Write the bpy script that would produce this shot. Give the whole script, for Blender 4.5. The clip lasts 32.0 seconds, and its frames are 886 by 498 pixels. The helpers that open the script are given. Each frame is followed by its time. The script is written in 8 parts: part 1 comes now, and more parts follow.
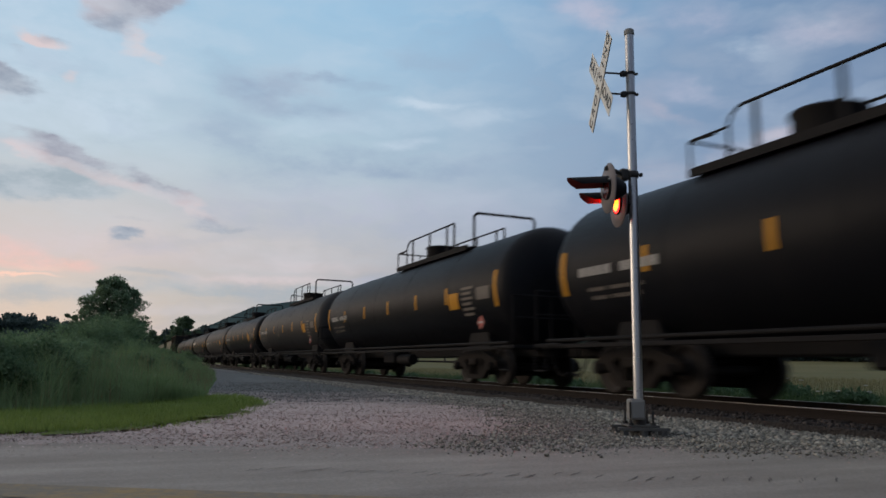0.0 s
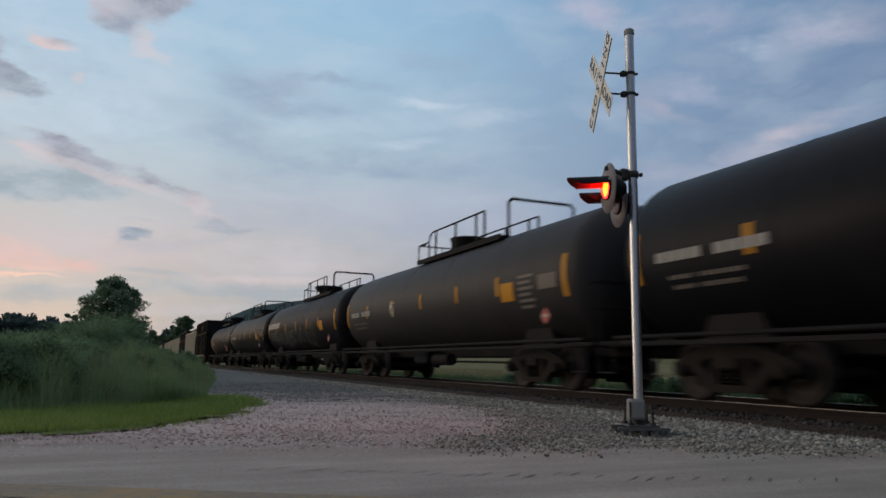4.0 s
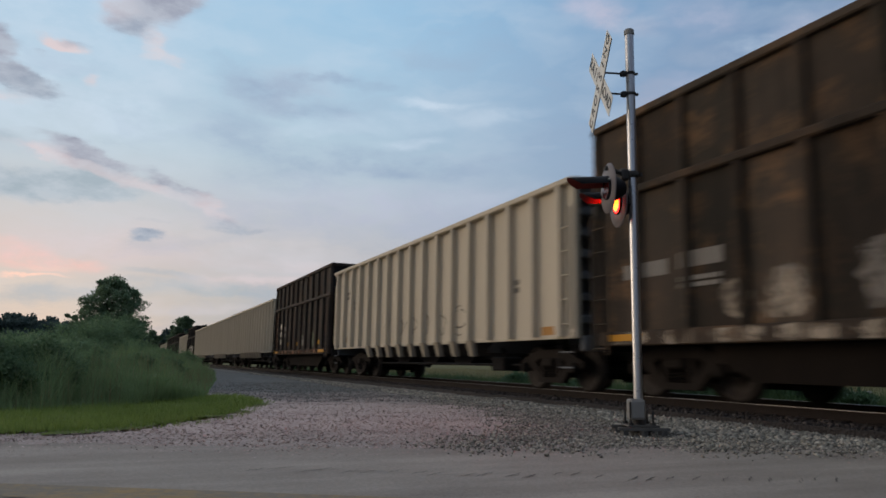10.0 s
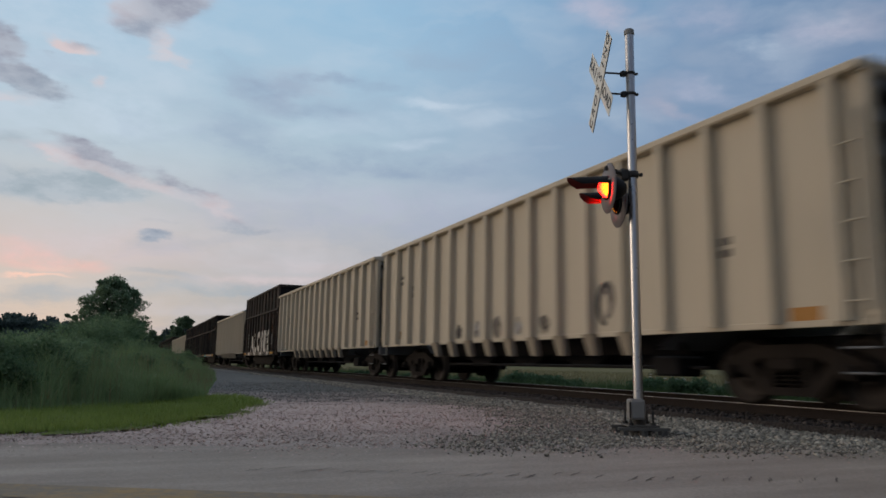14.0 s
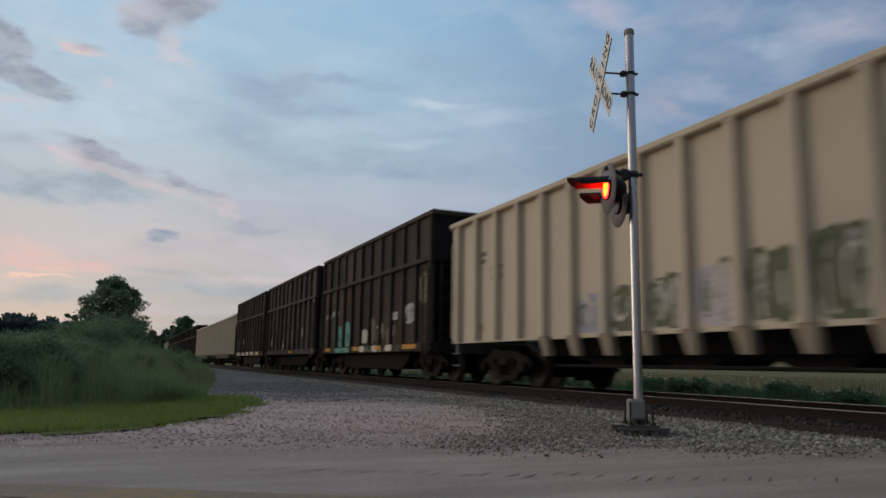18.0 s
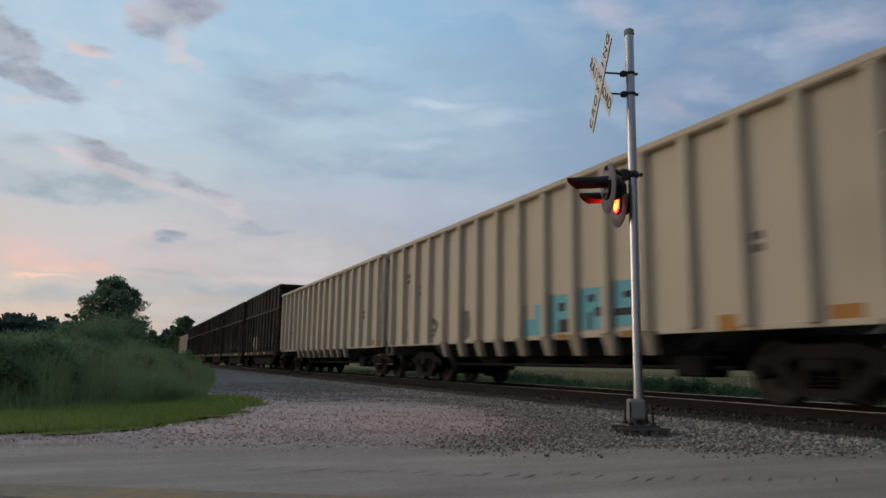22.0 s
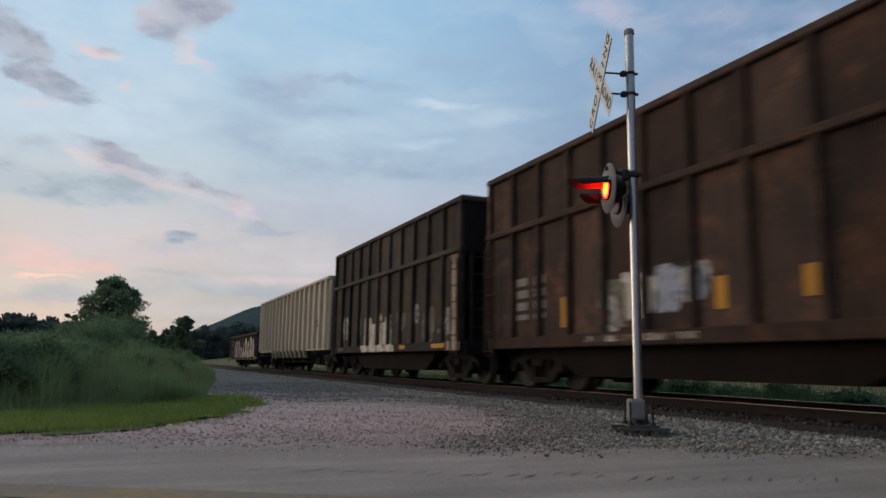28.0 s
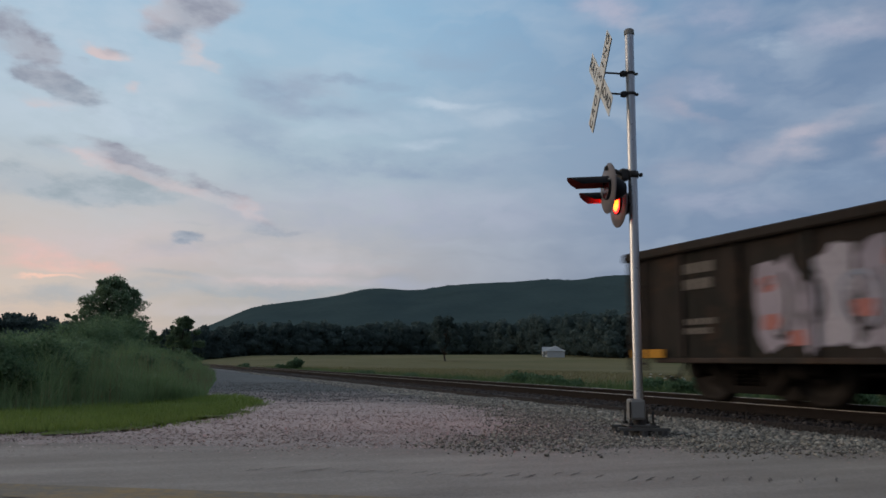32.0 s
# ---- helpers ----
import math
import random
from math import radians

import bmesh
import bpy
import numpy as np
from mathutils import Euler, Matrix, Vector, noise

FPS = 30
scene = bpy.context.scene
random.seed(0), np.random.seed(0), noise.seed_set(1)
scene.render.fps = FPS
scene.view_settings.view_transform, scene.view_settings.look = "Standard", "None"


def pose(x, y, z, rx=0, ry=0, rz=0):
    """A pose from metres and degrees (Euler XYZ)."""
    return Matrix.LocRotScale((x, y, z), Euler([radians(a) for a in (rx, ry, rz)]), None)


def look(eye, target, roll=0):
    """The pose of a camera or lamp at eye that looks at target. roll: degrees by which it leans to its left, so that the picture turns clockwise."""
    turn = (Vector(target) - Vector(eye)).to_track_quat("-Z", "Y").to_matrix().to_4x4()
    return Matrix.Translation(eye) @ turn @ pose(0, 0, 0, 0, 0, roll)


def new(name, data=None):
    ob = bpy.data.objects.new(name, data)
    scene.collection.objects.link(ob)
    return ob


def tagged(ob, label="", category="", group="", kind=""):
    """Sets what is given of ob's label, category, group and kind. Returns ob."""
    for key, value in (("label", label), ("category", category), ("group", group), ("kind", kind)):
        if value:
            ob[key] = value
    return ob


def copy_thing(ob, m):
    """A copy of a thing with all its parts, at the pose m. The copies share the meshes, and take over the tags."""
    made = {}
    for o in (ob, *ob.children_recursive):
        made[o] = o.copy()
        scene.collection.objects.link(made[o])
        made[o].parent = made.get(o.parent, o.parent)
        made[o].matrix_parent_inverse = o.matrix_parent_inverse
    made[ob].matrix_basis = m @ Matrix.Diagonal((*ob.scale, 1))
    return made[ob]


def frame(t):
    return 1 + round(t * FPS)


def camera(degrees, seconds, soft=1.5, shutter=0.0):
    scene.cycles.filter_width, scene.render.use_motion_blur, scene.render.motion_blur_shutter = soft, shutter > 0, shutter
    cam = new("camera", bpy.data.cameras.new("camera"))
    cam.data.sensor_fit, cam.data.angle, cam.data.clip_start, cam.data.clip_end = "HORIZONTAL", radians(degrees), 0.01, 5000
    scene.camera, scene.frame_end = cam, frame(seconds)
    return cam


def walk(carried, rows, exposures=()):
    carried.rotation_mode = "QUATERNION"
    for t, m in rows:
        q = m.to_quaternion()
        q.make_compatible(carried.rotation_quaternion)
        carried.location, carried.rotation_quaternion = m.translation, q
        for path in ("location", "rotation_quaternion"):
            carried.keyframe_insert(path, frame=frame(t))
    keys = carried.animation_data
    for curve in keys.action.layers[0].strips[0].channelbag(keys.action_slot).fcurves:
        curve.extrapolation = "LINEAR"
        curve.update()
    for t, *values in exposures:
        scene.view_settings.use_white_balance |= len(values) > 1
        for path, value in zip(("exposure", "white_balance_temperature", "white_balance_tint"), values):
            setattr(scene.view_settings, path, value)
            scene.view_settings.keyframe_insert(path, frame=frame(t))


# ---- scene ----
SECONDS = 32.0
HEADING = 23.0          # degrees from the track's far end (-x) towards +y
EYE = Vector((0.0, 0.0, 0.66))
TRACK_Y = 8.45          # middle of the track, which runs along x
RAIL_Z = 0.11           # level of the cars' zero
LIFT = 0.09             # the rails stand this much higher on their bed

cam = camera(62.57, SECONDS, soft=1.6, shutter=0.5)
aim = EYE + Vector((-math.cos(radians(HEADING)) * math.cos(radians(8.95)), math.sin(radians(HEADING)) * math.cos(radians(8.95)), math.sin(radians(8.95))))
still = look(EYE, aim, 0.9)
walk(cam, [(0.0, still), (SECONDS, still)], exposures=[(0.0, 0.12), (3.0, 0.10), (5.0, 0.03), (7.0, 0.08), (8.5, 0.10), (9.5, 0.16), (10.2, 0.17), (10.8, 0.04), (11.4, 0.04), (12.0, 0.17), (12.6, 0.05), (15.5, 0.05), (16.5, 0.14), (17.2, 0.14), (17.7, 0.02), (18.3, 0.02), (18.8, 0.18), (20.5, 0.20), (21.0, 0.20), (21.8, 0.08), (24.2, 0.02), (24.8, 0.18), (28.8, 0.17), (29.8, 0.04), (31.0, 0.02), (SECONDS, -0.03)])


# ---- light ----
def ramp(nt, fac, stops, ease=False):
    n = nt.nodes.new("ShaderNodeValToRGB")
    if ease:
        n.color_ramp.interpolation = "EASE"
    e = n.color_ramp.elements
    while len(e) < len(stops):
        e.new(0.5)
    for el, (pos, col) in zip(e, stops):
        el.position = pos
        el.color = (col[0], col[1], col[2], 1) if len(col) == 3 else col
    nt.links.new(fac, n.inputs[0])
    return n.outputs[0]


def maths(nt, op, a, b=None, clamp=False):
    n = nt.nodes.new("ShaderNodeMath")
    n.operation, n.use_clamp = op, clamp
    for i, v in enumerate((a, b)):
        if v is None:
            continue
        if isinstance(v, (int, float)):
            n.inputs[i].default_value = v
        else:
            nt.links.new(v, n.inputs[i])
    return n.outputs[0]


def mix(nt, fac, a, b, how="MIX"):
    n = nt.nodes.new("ShaderNodeMix")
    n.data_type, n.blend_type = "RGBA", how
    for i, v in ((0, fac), (6, a), (7, b)):
        if isinstance(v, (int, float)):
            n.inputs[i].default_value = v
        elif isinstance(v, tuple):
            n.inputs[i].default_value = (*v, 1)
        else:
            nt.links.new(v, n.inputs[i])
    return n.outputs[2]


def build_world():
    """Dusk: the sun has just gone down, ahead and to the far end of the track."""
    w = bpy.data.worlds.new("dusk")
    scene.world = w
    w.use_nodes = True
    nt = w.node_tree
    nt.nodes.clear()
    sky = nt.nodes.new("ShaderNodeTexSky")
    sky.sky_type, sky.sun_disc = "NISHITA", False
    sky.sun_elevation, sky.sun_rotation = radians(2.5), radians(-98)
    sky.air_density, sky.dust_density, sky.ozone_density = 1.0, 1.5, 3.0
    tc = nt.nodes.new("ShaderNodeTexCoord")
    sep = nt.nodes.new("ShaderNodeSeparateXYZ")
    nt.links.new(tc.outputs["Generated"], sep.inputs[0])
    el = sep.outputs[2]
    cool = ramp(nt, el, [(0.0, (0.36, 0.40, 0.45)), (0.09, (0.41, 0.445, 0.52)), (0.17, (0.385, 0.47, 0.61)), (0.30, (0.32, 0.48, 0.67)), (0.47, (0.25, 0.45, 0.68)), (0.70, (0.42, 0.50, 0.62)), (1.0, (0.56, 0.60, 0.66))])
    warm = ramp(nt, el, [(0.0, (0.41, 0.43, 0.47)), (0.05, (0.37, 0.405, 0.44)), (0.085, (0.415, 0.43, 0.455)), (0.125, (0.46, 0.445, 0.465)), (0.17, (0.475, 0.490, 0.515)), (0.27, (0.45, 0.565, 0.645)), (0.45, (0.36, 0.56, 0.73)), (0.70, (0.45, 0.54, 0.66)), (1.0, (0.56, 0.60, 0.66))])
    side = maths(nt, "ADD", maths(nt, "MULTIPLY", sep.outputs[0], -0.985), maths(nt, "MULTIPLY", sep.outputs[1], -0.17))
    near_sun = ramp(nt, side, [(0.45, (0, 0, 0)), (0.98, (1, 1, 1))], ease=True)
    grade = mix(nt, near_sun, cool, warm)
    # the afterglow is strongest to the left of the view, the sky opposite it is dull
    glow = maths(nt, "ADD", maths(nt, "MULTIPLY", sep.outputs[0], -0.45), maths(nt, "MULTIPLY", sep.outputs[1], -0.89))
    grade = mix(nt, ramp(nt, glow, [(0.56, (0, 0, 0)), (0.97, (1, 1, 1))], ease=True), grade, (0.95, 0.80, 0.68))
    west = maths(nt, "ADD", maths(nt, "MULTIPLY", sep.outputs[0], -0.848), maths(nt, "MULTIPLY", sep.outputs[1], -0.53))
    grade = mix(nt, ramp(nt, west, [(0.925, (0, 0, 0)), (0.985, (1, 1, 1))], ease=True), grade, (1.5, 1.2, 0.95))
    north = maths(nt, "ADD", maths(nt, "MULTIPLY", sep.outputs[0], -0.26), maths(nt, "MULTIPLY", sep.outputs[1], 0.97))
    grade = mix(nt, ramp(nt, north, [(0.45, (0, 0, 0)), (1.0, (1, 1, 1))], ease=True), grade, (0.17, 0.245, 0.385))
    dull = maths(nt, "ADD", maths(nt, "MULTIPLY", sep.outputs[0], 0.9), maths(nt, "MULTIPLY", sep.outputs[1], 0.1))
    grade = mix(nt, ramp(nt, dull, [(0.05, (0, 0, 0)), (0.75, (1, 1, 1))], ease=True), grade, (0.17, 0.20, 0.28))
    both = mix(nt, 0.10, grade, mix(nt, 1.0, sky.outputs[0], (0.16, 0.16, 0.16), "MULTIPLY"))
    bg = nt.nodes.new("ShaderNodeBackground")
    nt.links.new(both, bg.inputs[0])
    bg.inputs[1].default_value = 1.0
    out = nt.nodes.new("ShaderNodeOutputWorld")
    nt.links.new(bg.outputs[0], out.inputs[0])


build_world()
sun = new("afterglow_sun", bpy.data.lights.new("afterglow_sun", "SUN"))
sun.data.energy, sun.data.angle, sun.data.color = 0.75, radians(28), (1.0, 0.80, 0.62)
sun.matrix_world = look((0, 0, 0), (0.62, 0.77, -0.13))


# ---- materials ----
def material(name):
    m = bpy.data.materials.new(name)
    m.use_nodes = True
    nt = m.node_tree
    return m, nt, nt.nodes["Principled BSDF"]


def coords(nt, scale=(1, 1, 1), shift=True):
    tc = nt.nodes.new("ShaderNodeTexCoord")
    mp = nt.nodes.new("ShaderNodeMapping")
    mp.inputs["Scale"].default_value = scale
    nt.links.new(tc.outputs["Object"], mp.inputs[0])
    if shift:
        info = nt.nodes.new("ShaderNodeObjectInfo")
        off = maths(nt, "MULTIPLY", info.outputs["Random"], 60.0)
        nt.links.new(off, mp.inputs["Location"])
    return mp.outputs[0]


def fractal(nt, vec, scale, detail=5.0, rough=0.6, distortion=0.0):
    n = nt.nodes.new("ShaderNodeTexNoise")
    n.inputs["Scale"].default_value, n.inputs["Detail"].default_value = scale, detail
    n.inputs["Roughness"].default_value, n.inputs["Distortion"].default_value = rough, distortion
    nt.links.new(vec, n.inputs["Vector"])
    return n.outputs[0]


def relief(nt, bsdf, height, strength, distance=0.02):
    b = nt.nodes.new("ShaderNodeBump")
    b.inputs["Strength"].default_value, b.inputs["Distance"].default_value = strength, distance
    nt.links.new(height, b.inputs["Height"])
    nt.links.new(b.outputs[0], bsdf.inputs["Normal"])


def mottled(name, base, stain, rust, olive, rough=0.72):
    """Weathered car side: broad rust and grime, running streaks, dust near the sill, each panel with a shade of its own."""
    m, nt, bsdf = material(name)
    info = nt.nodes.new("ShaderNodeObjectInfo")
    broad = fractal(nt, coords(nt, (1.0, 1.0, 0.8)), 0.55, 6.0, 0.62, 0.3)
    patch = fractal(nt, coords(nt, (1.0, 1.0, 1.0)), 1.7, 7.0, 0.66, 0.5)
    run = fractal(nt, coords(nt, (7.0, 7.0, 0.28)), 1.1, 4.0, 0.6)
    fine = fractal(nt, coords(nt), 16.0, 6.0, 0.72)
    col = mix(nt, ramp(nt, broad, [(0.40, (0, 0, 0)), (0.62, (1, 1, 1))]), base, olive)
    col = mix(nt, ramp(nt, run, [(0.48, (0, 0, 0)), (0.72, (0.85, 0.85, 0.85))]), col, stain)
    spots = maths(nt, "ADD", maths(nt, "MULTIPLY", patch, 0.72), maths(nt, "MULTIPLY", fine, 0.28))
    col = mix(nt, ramp(nt, spots, [(0.51, (0, 0, 0)), (0.64, (0.9, 0.9, 0.9))]), col, rust)
    shade = maths(nt, "ADD", maths(nt, "MULTIPLY", info.outputs["Random"], 0.75), 0.55)
    lit = nt.nodes.new("ShaderNodeVectorMath")
    lit.operation = "SCALE"
    nt.links.new(col, lit.inputs[0])
    nt.links.new(shade, lit.inputs["Scale"])
    nt.links.new(lit.outputs[0], bsdf.inputs["Base Color"])
    bsdf.inputs["Specular IOR Level"].default_value = 0.10
    nt.links.new(maths(nt, "ADD", maths(nt, "MULTIPLY", patch, 0.3), rough - 0.1, True), bsdf.inputs["Roughness"])
    relief(nt, bsdf, maths(nt, "ADD", maths(nt, "MULTIPLY", fine, 0.5), patch), 0.4, 0.012)
    return m


def worn(name, base, stain, spots, rough=0.6, metal=0.0, streak=1.0, grain=0.25, stain_at=(0.45, 0.7), spot_at=(0.6, 0.75), gloss=0.35, shift=True, spec=0.16):
    """Painted or bare surface: broad stains, running streaks, small worn spots and fine grain."""
    m, nt, bsdf = material(name)
    broad = fractal(nt, coords(nt, (1.0, 1.0, 0.45 / streak), shift), 0.9, 6.0, 0.62)
    run = fractal(nt, coords(nt, (5.0, 5.0, 0.35), shift), 1.3, 4.0, 0.6)
    fine = fractal(nt, coords(nt, (1, 1, 1), shift), 14.0, 6.0, 0.7)
    wide = fractal(nt, coords(nt, (1.0, 1.0, 0.10), shift), 1.5, 4.0, 0.6)
    a = maths(nt, "ADD", maths(nt, "ADD", maths(nt, "MULTIPLY", broad, 0.42), maths(nt, "MULTIPLY", run, 0.18)), maths(nt, "MULTIPLY", wide, 0.40))
    f1 = ramp(nt, a, [(stain_at[0], (0, 0, 0)), (stain_at[1], (1, 1, 1))])
    f2 = ramp(nt, maths(nt, "ADD", maths(nt, "MULTIPLY", fine, 0.55), maths(nt, "MULTIPLY", broad, 0.45)), [(spot_at[0], (0, 0, 0)), (spot_at[1], (1, 1, 1))])
    col = mix(nt, f2, mix(nt, f1, base, stain), spots)
    nt.links.new(col, bsdf.inputs["Base Color"])
    bsdf.inputs["Metallic"].default_value = metal
    bsdf.inputs["Specular IOR Level"].default_value = spec
    r = maths(nt, "ADD", maths(nt, "MULTIPLY", fine, gloss), rough - gloss * 0.5, True)
    nt.links.new(r, bsdf.inputs["Roughness"])
    relief(nt, bsdf, fine, grain, 0.01)
    return m


def plain(name, colour, rough=0.5, metal=0.0, grain=12.0, vary=0.25, shift=True):
    m, nt, bsdf = material(name)
    n = fractal(nt, coords(nt, (1, 1, 1), shift), grain, 5.0, 0.65)
    dark = tuple(c * (1 - vary) for c in colour)
    nt.links.new(mix(nt, n, dark, colour), bsdf.inputs["Base Color"])
    bsdf.inputs["Roughness"].default_value, bsdf.inputs["Metallic"].default_value = rough, metal
    bsdf.inputs["Specular IOR Level"].default_value = 0.18
    relief(nt, bsdf, n, 0.15, 0.01)
    return m


def glowing(name, colour, strength, base):
    m, nt, bsdf = material(name)
    bsdf.inputs["Base Color"].default_value = (*base, 1)
    bsdf.inputs["Emission Color"].default_value = (*colour, 1)
    bsdf.inputs["Emission Strength"].default_value = strength
    bsdf.inputs["Roughness"].default_value = 0.3
    return m


def leafy(name, dark, light, rough=0.6):
    """Leaves and blades, each with a shade of its own."""
    m, nt, bsdf = material(name)
    geo = nt.nodes.new("ShaderNodeNewGeometry")
    patch = fractal(nt, coords(nt, (1, 1, 1), False), 0.35, 3.0)
    f = maths(nt, "ADD", maths(nt, "MULTIPLY", geo.outputs["Random Per Island"], 0.6), maths(nt, "MULTIPLY", patch, 0.4))
    nt.links.new(mix(nt, f, dark, light), bsdf.inputs["Base Color"])
    bsdf.inputs["Roughness"].default_value = rough
    bsdf.inputs["Specular IOR Level"].default_value = 0.2
    # thin leaves let some light through
    thin = nt.nodes.new("ShaderNodeBsdfTranslucent")
    nt.links.new(mix(nt, f, dark, light), thin.inputs[0])
    ms = nt.nodes.new("ShaderNodeMixShader")
    ms.inputs[0].default_value = 0.45
    nt.links.new(bsdf.outputs[0], ms.inputs[1])
    nt.links.new(thin.outputs[0], ms.inputs[2])
    nt.links.new(ms.outputs[0], nt.nodes["Material Output"].inputs[0])
    return m


BLACK = worn("tank_black", (0.0062, 0.0068, 0.009), (0.011, 0.0105, 0.012), (0.026, 0.022, 0.020), 0.46, spot_at=(0.60, 0.82), spec=0.075)
GREYED = worn("tank_greyed", (0.022, 0.021, 0.022), (0.033, 0.030, 0.028), (0.055, 0.048, 0.042), 0.55, spot_at=(0.6, 0.85))
BROWNED = worn("tank_browned", (0.0072, 0.0072, 0.009), (0.012, 0.0105, 0.0115), (0.028, 0.022, 0.019), 0.48, spot_at=(0.58, 0.82), spec=0.065)
# Darker copy of BEIGE: shadow under the car side is put into its colour
SHADED_BEIGE = worn("shaded_aluminium", (0.30, 0.255, 0.19), (0.20, 0.17, 0.13), (0.12, 0.10, 0.08), 0.75, 0.0, 1.0, 0.15)
BEIGE = worn("weathered_aluminium", (0.505, 0.437, 0.330), (0.42, 0.362, 0.272), (0.30, 0.252, 0.19), 0.62, 0.0, 1.0, 0.12, (0.42, 0.75), (0.62, 0.85))
SLATE = worn("end_sheet_grey", (0.15, 0.155, 0.16), (0.09, 0.09, 0.09), (0.2, 0.19, 0.17), 0.65)
UMBER = mottled("brown_black_steel", (0.061, 0.047, 0.039), (0.019, 0.0165, 0.0155), (0.098, 0.060, 0.040), (0.034, 0.0325, 0.027))
REDDISH = mottled("red_brown_steel", (0.074, 0.045, 0.035), (0.024, 0.018, 0.016), (0.135, 0.068, 0.040), (0.036, 0.028, 0.023))
RUSTY = mottled("rusted_steel", (0.070, 0.051, 0.037), (0.021, 0.018, 0.015), (0.160, 0.094, 0.050), (0.038, 0.033, 0.025))
# Black fittings, and panels whose shade is put into the colour
DARK_STEEL = worn("black_and_shaded_steel", (0.0135, 0.013, 0.0135), (0.022, 0.019, 0.0175), (0.042, 0.033, 0.027), 0.75, spec=0.08)
# Darker brown than the running gear, for the underbody between the trucks
BELLY = worn("underbody_brown", (0.011, 0.0085, 0.007), (0.019, 0.0135, 0.010), (0.038, 0.024, 0.016), 0.8, spec=0.06)
RUNNING = worn("running_gear_steel", (0.017, 0.014, 0.012), (0.028, 0.022, 0.018), (0.050, 0.037, 0.028), 0.8, spec=0.08)
TREAD = worn("worn_wheel_steel", (0.026, 0.021, 0.018), (0.018, 0.015, 0.013), (0.05, 0.042, 0.036), 0.6, 0.2)
PALE = worn("flaking_cream_paint", (0.46, 0.38, 0.29), (0.27, 0.17, 0.115), (0.09, 0.055, 0.04), 0.75, stain_at=(0.42, 0.60), spot_at=(0.50, 0.60))
ORANGE_RUST = worn("orange_rust", (0.19, 0.075, 0.026), (0.09, 0.045, 0.026), (0.27, 0.12, 0.04), 0.8, spot_at=(0.5, 0.75))
YELLOW = plain("reflective_yellow", (0.56, 0.255, 0.012), 0.55, vary=0.35)
ORANGE_PATCH = plain("faded_orange", (0.46, 0.215, 0.05), 0.55, vary=0.45)
DULL_YELLOW = plain("dulled_yellow", (0.34, 0.19, 0.06), 0.55, vary=0.45)
WHITE = plain("lettering_white", (0.42, 0.40, 0.37), 0.6, vary=0.4)
FAINT = plain("dusty_lettering", (0.27, 0.25, 0.22), 0.7, vary=0.4)
DIM = plain("faded_lettering", (0.19, 0.165, 0.14), 0.7, vary=0.4)
CREAM = plain("spray_cream", (0.60, 0.54, 0.44), 0.6, vary=0.3)
FRESH_CREAM = plain("fresh_cream_paint", (0.62, 0.545, 0.47), 0.6, vary=0.3, grain=5.0)
FRESH_LILAC = plain("fresh_lilac_paint", (0.42, 0.37, 0.42), 0.6, vary=0.45, grain=4.0)
LILAC = plain("spray_lilac", (0.46, 0.42, 0.46), 0.6, vary=0.4)
TURQUOISE = plain("spray_turquoise", (0.12, 0.38, 0.31), 0.55, vary=0.35)
SKYBLUE = plain("spray_blue", (0.15, 0.42, 0.48), 0.55, vary=0.35)
GREYBLUE = plain("spray_grey_blue", (0.30, 0.33, 0.40), 0.6, vary=0.35)
OLIVE = plain("spray_olive", (0.16, 0.17, 0.09), 0.65, vary=0.4)


def sprayed(name, colour, cover=0.62, scale=3.4):
    """Old spray paint: patchy, worn through in places."""
    m, nt, bsdf = material(name)
    v = coords(nt, (1, 1, 0.7))
    n = fractal(nt, v, scale, 7.0, 0.68, 0.6)
    fine = fractal(nt, v, 18.0, 4.0, 0.6)
    nt.links.new(mix(nt, fine, tuple(c * 0.6 for c in colour), tuple(min(1.0, c * 1.12) for c in colour)), bsdf.inputs["Base Color"])
    bsdf.inputs["Roughness"].default_value = 0.65
    bsdf.inputs["Specular IOR Level"].default_value = 0.2
    cut = 1.0 - cover
    a = ramp(nt, maths(nt, "ADD", maths(nt, "MULTIPLY", n, 0.85), maths(nt, "MULTIPLY", fine, 0.15)), [(cut - 0.05, (0, 0, 0)), (cut + 0.09, (0.92, 0.92, 0.92))])
    nt.links.new(a, bsdf.inputs["Alpha"])
    return m


INK = plain("spray_black", (0.03, 0.03, 0.032), 0.6)
RED_SPRAY = plain("spray_red", (0.30, 0.07, 0.06), 0.6)
SP_PALE = sprayed("peeling_pale_paint", (0.40, 0.33, 0.25), 0.50, 4.0)
SP_CREAM = sprayed("spray_cream_worn", (0.62, 0.56, 0.47), 0.62)
SP_WHITE = sprayed("spray_white_worn", (0.48, 0.46, 0.43), 0.56)
SP_DIM = sprayed("spray_grey_worn", (0.20, 0.175, 0.15), 0.58)
SP_LILAC = sprayed("spray_lilac_worn", (0.52, 0.48, 0.52), 0.64)
SP_GREYBLUE = sprayed("spray_grey_blue_worn", (0.34, 0.37, 0.44), 0.6)
SP_TURQUOISE = sprayed("spray_turquoise_worn", (0.12, 0.33, 0.28), 0.60)
SP_SKYBLUE = sprayed("spray_blue_worn", (0.14, 0.36, 0.46), 0.6)
SP_OLIVE = sprayed("spray_olive_worn", (0.125, 0.145, 0.085), 0.66)
SP_INK = sprayed("spray_black_worn", (0.035, 0.032, 0.034), 0.62)
SP_MAROON = sprayed("spray_maroon_worn", (0.10, 0.025, 0.028), 0.66)
SP_RUST = sprayed("rust_bloom", (0.150, 0.070, 0.034), 0.50, 2.6)
